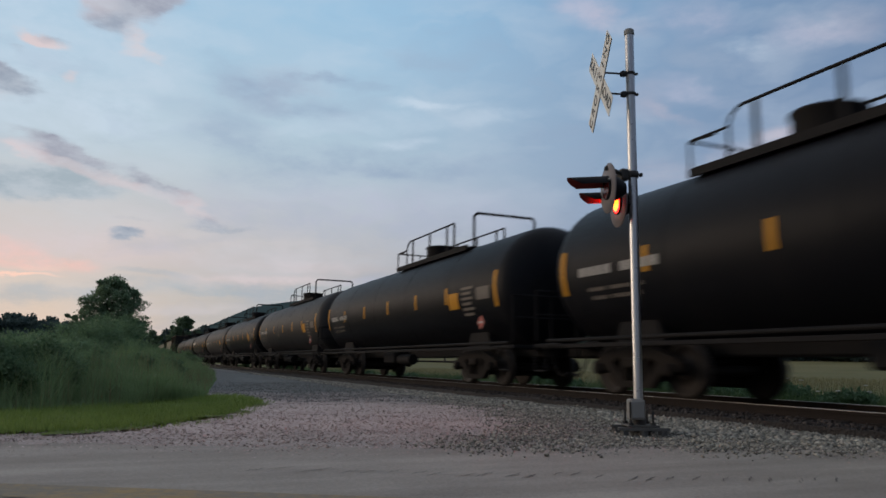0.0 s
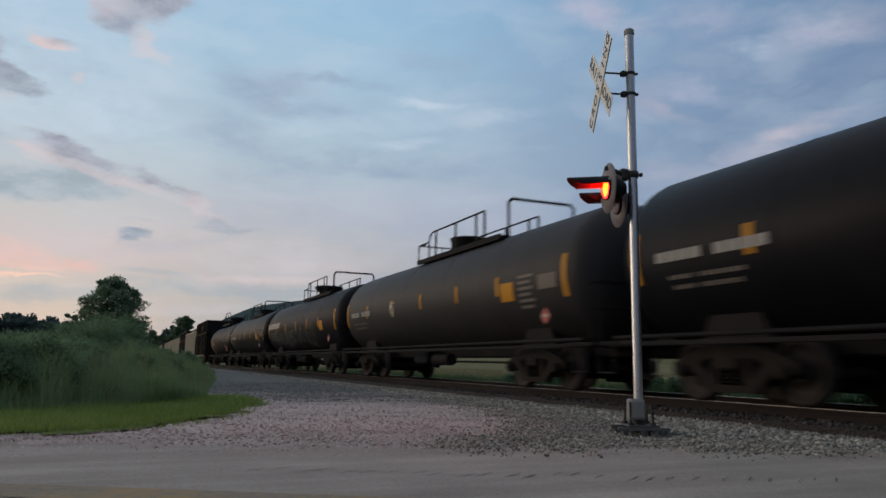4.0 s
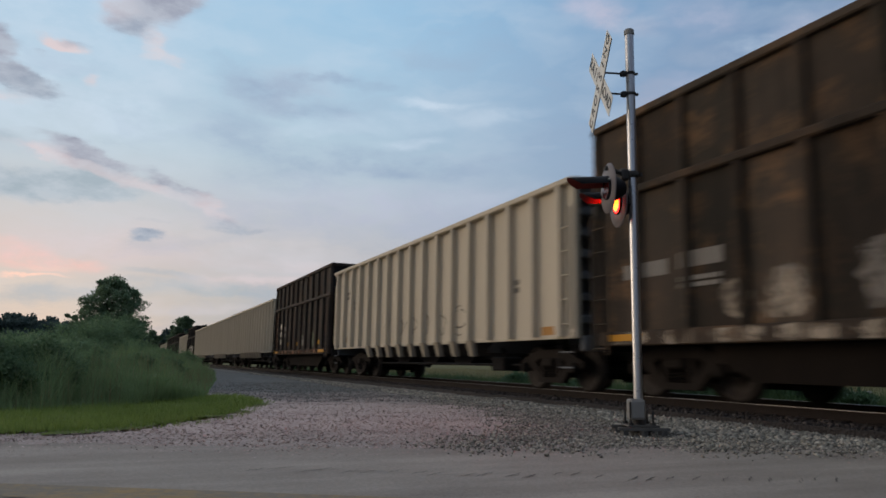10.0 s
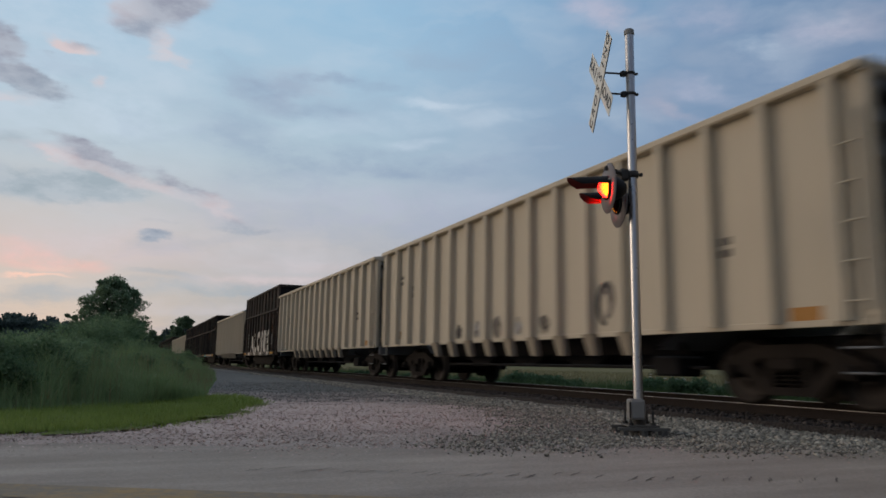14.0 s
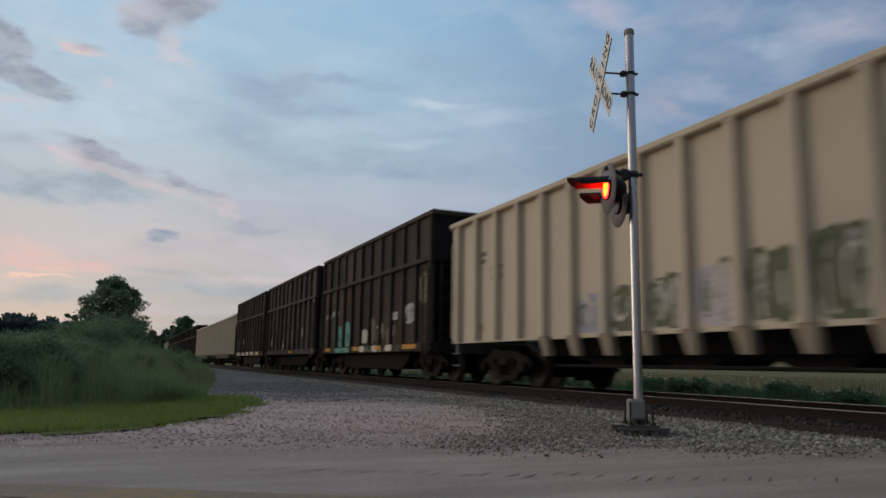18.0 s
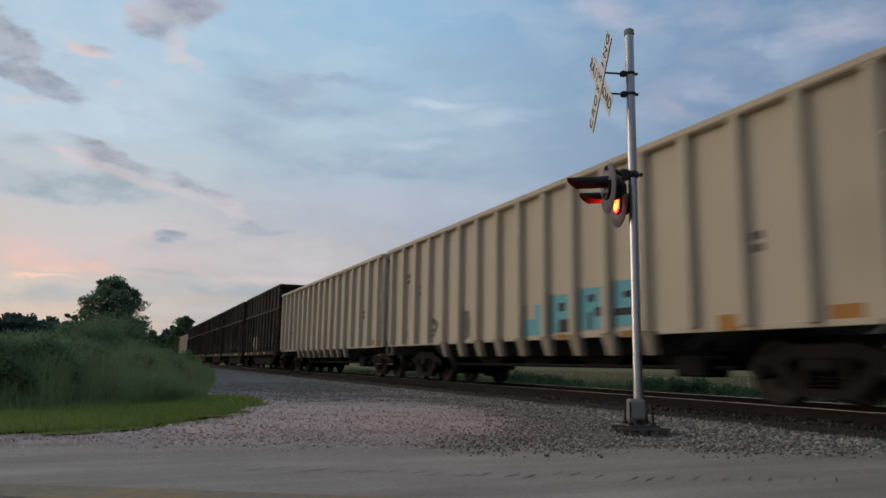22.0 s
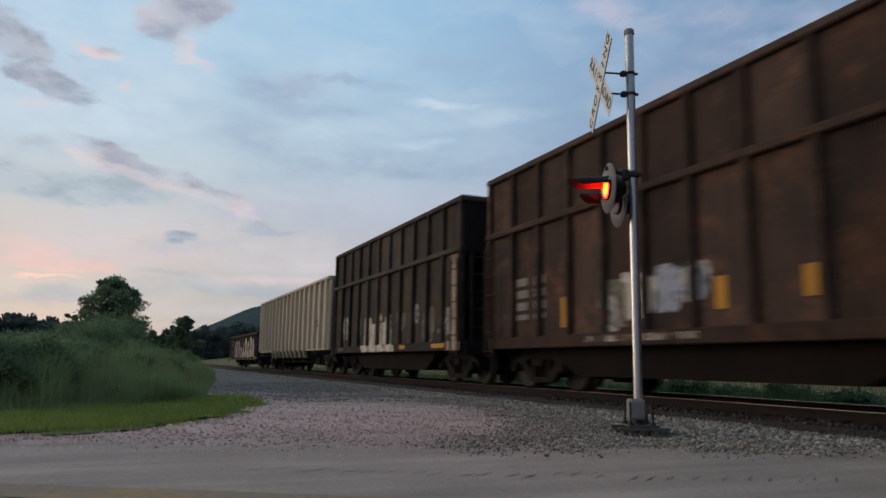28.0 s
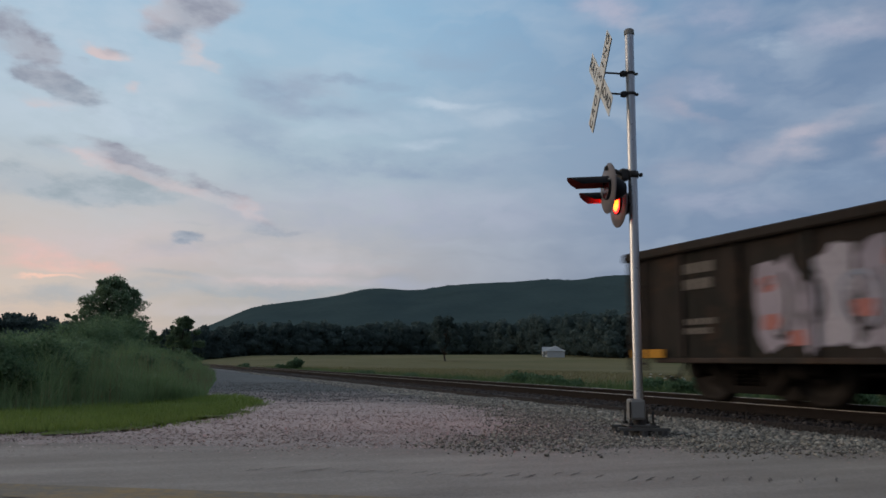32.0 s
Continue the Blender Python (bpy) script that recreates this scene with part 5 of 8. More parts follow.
def tank_body(name, label, mat, old=False):
    c = thing(name, label, "railway car", "cars of the freight train")
    R, Z, H = TANK_R, TANK_Z, TANK_H
    depth = 1.15 if old else 0.72
    H = H - 0.35 if old else H
    prof = [(-H - depth * math.sin(a), R * math.cos(a)) for a in [math.pi / 2 * k / 9 for k in range(9, 0, -1)] if math.cos(a) > 0.001]
    prof = [(-H - depth, 0.02)] + prof + [(-H, R), (-H * 0.5, R), (0, R), (H * 0.5, R), (H, R)] + [(-p[0], p[1]) for p in reversed(prof)] + [(H + depth, 0.02)]
    part("tank_shell", Shape().lathe(prof, "X", 56, (0, 0, Z)), mat, c)
    for x in (-H * 0.62, -H * 0.2, H * 0.2, H * 0.62):
        part("weld_seam", Shape().lathe([(x - 0.012, R + 0.001), (x - 0.008, R + 0.006), (x + 0.008, R + 0.006), (x + 0.012, R + 0.001)], "X", 56, (0, 0, Z), False), mat, c)
    sill = Shape()
    sill.box(-H - 0.75, H + 0.75, -0.38, 0.38, 0.72, 1.02, 0.03)
    part("centre_sill", sill, DARK_STEEL, c)
    for side in (-1, 1):
        rail = Shape().tube([(-H - 0.5, side * 1.34, 1.0), (H + 0.5, side * 1.34, 1.0)], 0.035, 6)
        part("side_handrail", rail, DARK_STEEL, c)
        part("running_strip", Shape().box(-H - 0.7, H + 0.7, side * 1.33 - 0.05, side * 1.33 + 0.05, 0.86, 0.93, 0.01), DARK_STEEL, c)
    for way in (-1, 1):
        part("saddle", Shape().prism([(way * 5.5 - 0.6, 0.95), (way * 5.5 + 0.6, 0.95), (way * 5.5 + 0.45, 1.3), (way * 5.5 - 0.45, 1.3)], -0.95, 0.95), DARK_STEEL, c)
        plat = Shape().box(min(way * (H - 0.05), way * (H + 0.85)), max(way * (H - 0.05), way * (H + 0.85)), -1.4, 1.4, 0.88, 0.95, 0.01)
        part("end_platform", plat, DARK_STEEL, c)
        rail = Shape()
        for y in (-1.4, -0.5, 0.5, 1.4):
            rail.rod((way * (H + 0.8), y, 1.0), (way * (H + 0.8), y, 1.95), 0.02)
        rail.rod((way * (H + 0.8), -1.4, 1.95), (way * (H + 0.8), 1.4, 1.95), 0.02)
        rail.rod((way * (H + 0.8), -1.4, 1.5), (way * (H + 0.8), 1.4, 1.5), 0.016)
        part("end_railing", rail, DARK_STEEL, c)
        st = Shape().tube([(way * (H + 0.75), -1.46, 0.95), (way * (H + 0.75), -1.46, 0.45), (way * (H + 0.35), -1.46, 0.45), (way * (H + 0.35), -1.46, 0.95)], 0.018, 6)
        part("step", st, DARK_STEEL, c)
        truck(c, way * 5.5)
        coupler(c, way * (H + 0.55), way)
    part("brake_rigging", Shape().box(-1.6, -0.6, -0.9, -0.4, 0.55, 0.9, 0.04).rod((-0.6, -0.5, 0.62), (3.8, -0.3, 0.6), 0.025).rod((0.2, -0.95, 0.66), (1.2, -0.95, 0.66), 0.15, n=14), DARK_STEEL, c, "brake cylinder and air reservoir")
    return c


def gold_strips(c, H, xs, mat, z0=2.45, z1=2.85, w=0.16):
    for x in xs:
        part("reflector_strip", curved_patch(x - w / 2, x + w / 2, z0, z1, 5, 0.004), mat, c, "yellow reflective strip")


def tank_car(mat, label, strip_mat=None):
    """General-purpose tank car with a railed platform round the top fittings."""
    c = tank_body("tank_car", label, mat)
    top, R = TANK_Z + TANK_R, TANK_R
    plat = Shape().box(-1.75, 3.5, -0.75, 0.75, top - 0.13, top - 0.08, 0.01)
    plat.box(-1.75, 3.5, -0.80, -0.75, top - 0.18, top - 0.05)
    part("walkway", plat, DARK_STEEL, c, "black steel grating walkway")
    dome = Shape().lathe([(top - 0.06, 0.46), (top + 0.02, 0.48), (top + 0.32, 0.48), (top + 0.36, 0.51), (top + 0.40, 0.50), (top + 0.43, 0.2)], "Z", 24, (0.1, 0, 0))
    part("fittings_housing", dome, DARK_STEEL, c, "black protective housing over the valves")
    for y in (-0.75, 0.75):
        a = Shape()
        for x in (-0.45, 0.9, 2.15, 2.62):
            a.box(x - 0.045, x + 0.045, y - 0.012, y + 0.012, top - 0.1, top + 0.62)
        a.tube([(-0.95, y, top - 0.1), (-0.95, y, top + 0.42), (-0.88, y, top + 0.56), (-0.72, y, top + 0.65), (2.62, y, top + 0.65)], 0.024)
        a.tube([(-1.75, y, top + 0.40), (-0.95, y, top + 0.40)], 0.020)
        part("platform_railing", a, DARK_STEEL, c, "black pipe railing")
    e = Shape().tube([(-1.75, -0.75, top - 0.1), (-1.75, -0.75, top + 0.40), (-1.75, 0.75, top + 0.40), (-1.75, 0.75, top - 0.1)], 0.022)
    e.rod((-1.75, 0, top - 0.1), (-1.75, 0, top + 0.40), 0.018)
    e.tube([(-1.75, -0.75, top + 0.40), (-1.2, -0.75, top + 0.36)], 0.018)
    part("rear_railing", e, DARK_STEEL, c, "black pipe railing")
    h = Shape().tube([(3.85, -0.75, top - 0.15), (3.85, -0.75, top + 0.62), (3.85, -0.66, top + 0.71), (3.85, 0.9, top + 0.71), (3.85, 0.98, top + 0.63), (3.85, 0.98, top - 0.2)], 0.034, 7)
    part("end_hoop", h, DARK_STEEL, c, "tall pipe hoop across the walkway")
    sm = strip_mat or YELLOW
    gold_strips(c, TANK_H, (-TANK_H + 0.08, TANK_H - 0.08), sm, 1.78, 2.56, 0.14)
    gold_strips(c, TANK_H, (-4.8, -2.4, 0.0, 2.35, 4.45), sm, 1.98, 2.38, 0.13)
    part("reflector_panel", curved_patch(4.6, 5.15, 1.84, 2.22, 5, 0.005), sm, c, "yellow reflective panel")
    for z0, z1, x0, x1 in ((2.06, 2.21, -6.55, -4.45), (1.80, 1.86, -6.35, -4.9), (1.66, 1.72, -6.3, -5.0)):
        n = 9 if z1 - z0 > 0.1 else 12
        w = (x1 - x0) / n
        for k in range(n):
            if k != 4:
                part("stencil", curved_patch(x0 + k * w, x0 + (k + 0.74) * w, z0, z1, 2, 0.006), DIM if z1 - z0 < 0.1 else WHITE, c)
    part("stencil", curved_patch(6.15, 6.8, 1.98, 2.26, 3, 0.006), DIM, c)
    for k in range(6):
        part("stencil", curved_patch(5.35, 5.95 - 0.1 * (k % 2), 2.26 - 0.12 * k, 2.32 - 0.12 * k, 1, 0.006), DIM, c)
    part("placard_bar", Shape().box(6.40, 6.60, -1.408, -1.402, 1.44, 1.49), WHITE, c)
    pl = Shape().add([(6.5, -1.40, 1.30), (6.66, -1.40, 1.46), (6.5, -1.40, 1.62), (6.34, -1.40, 1.46)], [(0, 1, 2, 3)])
    part("hazard_placard", pl, FIELD_MARK, c, "faded red diamond placard")
    return c


def old_tank_car(label):
    """Older tank car with round ends and a funnel-shaped dome on an open walkway."""
    c = tank_body("tank_car", label, BROWNED, True)
    top = TANK_Z + TANK_R
    part("walkway", Shape().box(-2.6, 2.7, -0.8, 0.8, top - 0.02, top + 0.03, 0.01).box(-2.6, 2.7, -0.86, -0.8, top - 0.08, top + 0.05), DARK_STEEL, c)
    part("dome", Shape().lathe([(top, 0.34), (top + 0.28, 0.36), (top + 0.52, 0.62), (top + 0.6, 0.62), (top + 0.66, 0.5)], "Z", 24, (0.4, 0, 0)), DARK_STEEL, c, "black funnel-shaped dome")
    a = Shape()
    for y in (-0.8, 0.8):
        a.tube([(-2.5, y, top), (-2.5, y, top + 0.55), (-1.7, y, top + 0.6), (-0.4, y, top + 1.0), (2.0, y, top + 0.95), (2.6, y, top + 0.6), (2.6, y, top)], 0.024)
        for x in (-1.7, -1.0, -0.3, 0.9):
            a.rod((x, y, top), (x, y, top + 0.9 if x > -1.5 else top + 0.6), 0.02)
        a.tube([(-2.5, y, top + 0.3), (2.6, y, top + 0.3)], 0.016)
    part("platform_railing", a, DARK_STEEL, c)
    gold_strips(c, 6.6, (-4.7, -3.0, -1.2, 0.8, 2.6, 4.4), DULL_YELLOW, 2.05, 2.40, 0.13)
    part("reflector_strip", curved_patch(6.42, 6.58, 1.95, 2.65, 6, 0.004), DULL_YELLOW, c)
    part("reflector_panel", curved_patch(-4.85, -4.4, 1.85, 2.2, 5, 0.005), YELLOW, c, "yellow reflective panel")
    part("patch_panel", curved_patch(5.0, 6.4, 2.42, 2.78, 5, 0.005), GREYED, c, "grey overpainted panel")
    part("patch_panel", curved_patch(4.2, 6.3, 1.95, 2.36, 5, 0.005), GREYED, c, "grey overpainted panel")
    part("patch_panel", curved_patch(3.7, 4.15, 1.55, 1.80, 4, 0.006), SP_PINK, c, "faded pink panel")
    bent_patch = curved_patch(-6.5, -5.2, 1.66, 1.82, 2, 0.006)
    part("stencil", bent_patch, DULL_YELLOW, c)
    for k in range(3):
        part("stencil", curved_patch(-6.3, -5.4 + 0.1 * k, 1.50 - 0.12 * k, 1.54 - 0.12 * k, 1, 0.006), DULL_YELLOW, c)
    scrawl(c, -6.45, -5.85, 2.0, 2.45, [CREAM], 31, -0.008, 3, 0.035, False, tank_side)
    scrawl(c, -4.3, -1.6, 1.35, 2.15, [DIM], 32, -0.008, 6, 0.022, False, tank_side)
    pl = Shape().add([(5.9, -1.37, 1.25), (6.1, -1.37, 1.45), (5.9, -1.37, 1.65), (5.7, -1.37, 1.45)], [(0, 1, 2, 3)])
    part("hazard_placard", pl, FIELD_MARK, c, "faded red diamond placard")
    return c


# -- coal hoppers --
HOP = dict(half=7.80, mid=7.75, pitch=0.931, top=3.80, low=1.06, y=1.52)


def rib_mesh(name, z0, z1, w, d, mat, lean=0.0):
    s = Shape()
    s.add([(-w, 0, z0), (w, 0, z0), (w * 0.78, -d, z0), (-w * 0.78, -d, z0), (-w, 0, z1), (w, 0, z1), (w * 0.78, -d, z1), (-w * 0.78, -d, z1)],
          [(3, 2, 6, 7), (0, 3, 7, 4), (2, 1, 5, 6), (0, 1, 2, 3), (7, 6, 5, 4)])
    return s.mesh(name, mat)


def hopper_car(label, mat=None):
    mat = mat or BEIGE
    c = thing("hopper_car", label, "railway car", "cars of the freight train")
    H, T, L, Y = HOP["half"], HOP["top"], HOP["low"], HOP["y"]
    rib = rib_mesh("rib", L, T - 0.1, 0.085, 0.135, mat)
    tooth = Shape().add([(-0.16, 0, L), (0.16, 0, L), (0.15, -0.10, L), (-0.15, -0.10, L), (-0.10, 0.10, 0.72), (0.10, 0.10, 0.72), (0.09, -0.02, 0.72), (-0.09, -0.02, 0.72)],
                        [(3, 2, 6, 7), (0, 3, 7, 4), (2, 1, 5, 6), (7, 6, 5, 4)]).mesh("lower_rib", SHADED_BEIGE)
    n = 17
    for side in (-1, 1):
        sheet = Shape().box(-H, H, side * Y - 0.02, side * Y + 0.02, L, T - 0.05)
        part("side_sheet", sheet, mat, c)
        skirt = Shape()
        y0, y1 = side * (Y - 0.10), side * (Y - 0.50)
        skirt.add([(-4.6, y0, L), (4.6, y0, L), (4.45, y1, 0.74), (-4.45, y1, 0.74), (-4.6, y0 - side * 0.03, L), (4.6, y0 - side * 0.03, L), (4.45, y1 - side * 0.03, 0.74), (-4.45, y1 - side * 0.03, 0.74)],
                  [(0, 1, 2, 3), (4, 5, 6, 7), (3, 2, 6, 7), (0, 3, 7, 4), (1, 2, 6, 5)])
        # Near-black beside the beige sheet: the shadow between the ribs is its colour
        part("lower_skirt", skirt, DARK_STEEL, c, "sloping hopper skirt coloured dark for shade")
        part("top_chord", Shape().box(-H - 0.05, H + 0.05, side * Y - (0.16 if side < 0 else 0.05), side * Y + (0.05 if side < 0 else 0.16), T - 0.11, T, 0.02), mat, c)
        part("side_sill", Shape().box(-H, H, side * Y - 0.028, side * Y + 0.028, L - 0.05, L + 0.03, 0.008), mat, c)
        for k in range(n):
            x = (k - (n - 1) / 2) * HOP["pitch"]
            part("rib", rib, None, c, at=Matrix.Translation((x, side * (Y + 0.018), 0)) @ (Matrix.Identity(4) if side < 0 else Matrix.Rotation(math.pi, 4, "Z")))
            if abs(x) < 4.5:
                part("lower_rib", tooth, None, c, at=Matrix.Translation((x, side * (Y + 0.018), 0)) @ (Matrix.Identity(4) if side < 0 else Matrix.Rotation(math.pi, 4, "Z")))
    for way in (-1, 1):
        x = way * H
        for y in (-Y, Y):
            part("corner_post", Shape().box(x - 0.07, x + 0.07, y - 0.06, y + 0.06, L - 0.05, T - 0.02, 0.015), mat, c)
        part("end_sheet", Shape().box(min(x - way * 0.30, x - way * 0.26), max(x - way * 0.30, x - way * 0.26), -Y, Y, L, T - 0.04), SLATE, c, "dark grey end sheet")
        for k in range(7):
            z = L + 0.22 + 0.375 * k
            part("end_stiffener", Shape().box(min(x + way * 0.02, x - way * 0.27), max(x + way * 0.02, x - way * 0.27), -Y + 0.05, Y - 0.05, z, z + 0.13, 0.015), SLATE, c, "grey end stiffener")
        part("end_chord", Shape().box(x - 0.1, x + 0.1, -Y - 0.09, Y + 0.09, T - 0.14, T + 0.005, 0.02), mat, c)
        part("end_sill", Shape().box(min(x, x + way * 0.12), max(x, x + way * 0.12), -1.45, 1.45, 0.80, 1.06, 0.02), SLATE, c)
        ladder(c, x - way * 0.22, -Y - 0.10, L + 0.1, 3.3, 0, mat, 0.34, 0.42)
        for z in (0.52, 0.78):
            part("sill_step", Shape().tube([(x - way * 0.22 - 0.2, -Y - 0.06, z), (x - way * 0.22 + 0.2, -Y - 0.06, z)], 0.014), SLATE, c, "grey steel sill step")
        for d in (-0.2, 0.2):
            part("step_hanger", Shape().box(x - way * 0.22 + d - 0.012, x - way * 0.22 + d + 0.012, -Y - 0.065, -Y - 0.055, 0.5, L + 0.05), DARK_STEEL, c)
        slope = Shape()
        slope.add([(x - way * 0.3, -1.45, 2.4), (x - way * 0.3, 1.45, 2.4), (way * 4.3, 1.45, 0.85), (way * 4.3, -1.45, 0.85)], [(0, 1, 2, 3)])
        slope.add([(x - way * 0.3, -1.45, 2.36), (x - way * 0.3, 1.45, 2.36), (way * 4.3, 1.45, 0.80), (way * 4.3, -1.45, 0.80)], [(0, 1, 2, 3)])
        part("slope_sheet", slope, SLATE, c)
        truck(c, way * 6.2)
        coupler(c, way * (H + 0.02), way)
    for k in range(4):
        x = -3.3 + 2.2 * k
        part("discharge_gate", Shape().prism([(x - 0.85, 0.78), (x + 0.85, 0.78), (x + 0.3, 0.52), (x - 0.3, 0.52)], -0.55, 0.55), DARK_STEEL, c, "dark discharge gate")
    part("centre_sill", Shape().box(-H - 0.1, H + 0.1, -0.33, 0.33, 0.66, 0.98, 0.02), DARK_STEEL, c)
    part("brake_rigging", Shape().rod((-4.6, -0.8, 0.55), (4.6, -0.8, 0.55), 0.03).box(3.6, 4.2, -1.0, -0.5, 0.42, 0.72, 0.03), DARK_STEEL, c)
    part("reflector_strip", Shape().box(6.70, 7.12, -Y - 0.024, -Y - 0.019, L - 0.02, L + 0.18), ORANGE_PATCH, c, "dulled orange reflective patch")
    part("reflector_strip", Shape().box(-6.62, -6.35, -Y - 0.024, -Y - 0.019, L + 0.16, L + 0.36), DULL_YELLOW, c, "dulled orange reflective patch")
    return c


# -- high-sided gondolas --
GON = dict(half=5.58, top=4.44, waist=3.13, low=0.98, y=1.52)


def gondola_car(label, mat=None, pale_corner=True, top=0.0):
    mat = mat or UMBER
    c = thing("gondola_car", label, "railway car", "cars of the freight train")
    H, T, W, L, Y = GON["half"], GON["top"] + top, GON["waist"] + 0.6 * top, GON["low"], GON["y"]
    n = 12
    low_rib = rib_mesh("rib", L + 0.08, W, 0.06, 0.10, mat)
    top_rib = rib_mesh("upper_rib", W + 0.1, T - 0.08, 0.055, 0.085, mat)
    w = (H - 0.06) / (n - 1) + 0.03
    panel = Shape().box(-w, w, -0.025, 0.025, L, W + 0.05).mesh("side_panel", mat)
    upper = Shape().box(-w, w, -0.022, 0.022, W + 0.05, T - 0.05).mesh("upper_panel", mat)
    for side in (-1, 1):
        flip = Matrix.Identity(4) if side < 0 else Matrix.Rotation(math.pi, 4, "Z")
        for k in range(n - 1):
            x = -H + 0.06 + (2 * H - 0.12) * (k + 0.5) / (n - 1)
            part("side_panel", panel, None, c, at=Matrix.Translation((x, side * Y, 0)))
            part("upper_panel", upper, None, c, at=Matrix.Translation((x, side * Y, 0)))
        part("waist_rail", Shape().box(-H - 0.04, H + 0.04, min(side * Y, side * (Y + 0.13)), max(side * Y, side * (Y + 0.13)), W, W + 0.12, 0.02), mat, c)
        part("top_chord", Shape().box(-H - 0.05, H + 0.05, min(side * (Y - 0.05), side * (Y + 0.11)), max(side * (Y - 0.05), side * (Y + 0.11)), T - 0.12, T, 0.02), mat, c)
        part("side_sill", Shape().box(-H, H, min(side * (Y - 0.1), side * (Y + 0.10)), max(side * (Y - 0.1), side * (Y + 0.10)), L - 0.12, L + 0.10, 0.015), mat, c)
        for k in range(n):
            x = -H + 0.06 + (2 * H - 0.12) * k / (n - 1)
            part("rib", low_rib, None, c, at=Matrix.Translation((x, side * (Y + 0.022), 0)) @ flip)
            part("upper_rib", top_rib, None, c, at=Matrix.Translation((x, side * (Y + 0.022), 0)) @ flip)
    for way in (-1, 1):
        x = way * (H - 0.03)
        # End sheets darker than the sides: shade of the faces is in the colour
        part("upper_end_sheet", Shape().box(x - 0.03, x + 0.03, -Y, Y, W, T - 0.04), DARK_STEEL, c, "near-black end sheet, shade put into its colour")
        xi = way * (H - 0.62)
        part("lower_end_sheet", Shape().box(xi - 0.03, xi + 0.03, -Y, Y, L, W), DARK_STEEL, c, "near-black recessed end sheet, shade put into its colour")
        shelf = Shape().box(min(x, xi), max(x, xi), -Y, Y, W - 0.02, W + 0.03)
        part("end_shelf", shelf, DARK_STEEL, c)
        part("end_chord", Shape().box(x - 0.07, x + 0.09, -Y - 0.08, Y + 0.08, T - 0.13, T + 0.004, 0.02), mat, c)
        for y in (-1.0, -0.35, 0.35, 1.0):
            part("end_post", Shape().box(min(xi, xi + way * 0.14), max(xi, xi + way * 0.14), y - 0.05, y + 0.05, L, W - 0.02), DARK_STEEL, c)
        for y in (-1.3, 1.3):
            part("diagonal_brace", Shape().rod((xi + way * 0.1, y, L + 0.2), (x - way * 0.05, y, W - 0.1), 0.05, n=6), DARK_STEEL, c)
        part("end_sill", Shape().box(min(x, x + way * 0.14), max(x, x + way * 0.14), -1.5, 1.5, 0.78, 1.08, 0.02), DARK_STEEL, c)
        ladder(c, x - way * 0.18, -Y - 0.16, 0.72, 2.95, 0, mat, 0.36, 0.38)
        ladder(c, x + way * 0.08, -1.15, 0.9, 3.1, 0, mat, 0.4, 0.4, False)
        truck(c, way * 4.35)
        coupler(c, way * (H + 0.02), way)
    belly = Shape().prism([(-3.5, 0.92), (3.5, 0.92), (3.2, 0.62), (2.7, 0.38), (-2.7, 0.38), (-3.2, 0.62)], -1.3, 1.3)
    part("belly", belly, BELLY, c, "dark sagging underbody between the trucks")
    part("centre_sill", Shape().box(-H - 0.1, H + 0.1, -0.33, 0.33, 0.62, 0.96, 0.02), DARK_STEEL, c)
    part("floor", Shape().box(-H + 0.1, H - 0.1, -Y + 0.03, Y - 0.03, 0.93, 1.0), DARK_STEEL, c)
    if pale_corner:
        part("corner_panel", Shape().box(H - 0.68, H - 0.03, -Y - 0.034, -Y - 0.024, L + 0.12, W - 0.02), PALE, c, "peeling cream corner panel")
        part("corner_foot", Shape().box(H - 0.7, H - 0.03, -Y - 0.108, -Y - 0.1, L - 0.12, L + 0.10), PALE, c, "cream sill end")
    return c


def sill_marks(c, spots, mat, z=None, y=None, h=0.10):
    L, Y = GON["low"], GON["y"]
    for x0, x1, m in spots:
        part("reflector_strip", Shape().box(x0, x1, -Y - 0.108, -Y - 0.1, L - 0.05, L - 0.05 + h), SP_PALE if m is PALE else m, c)


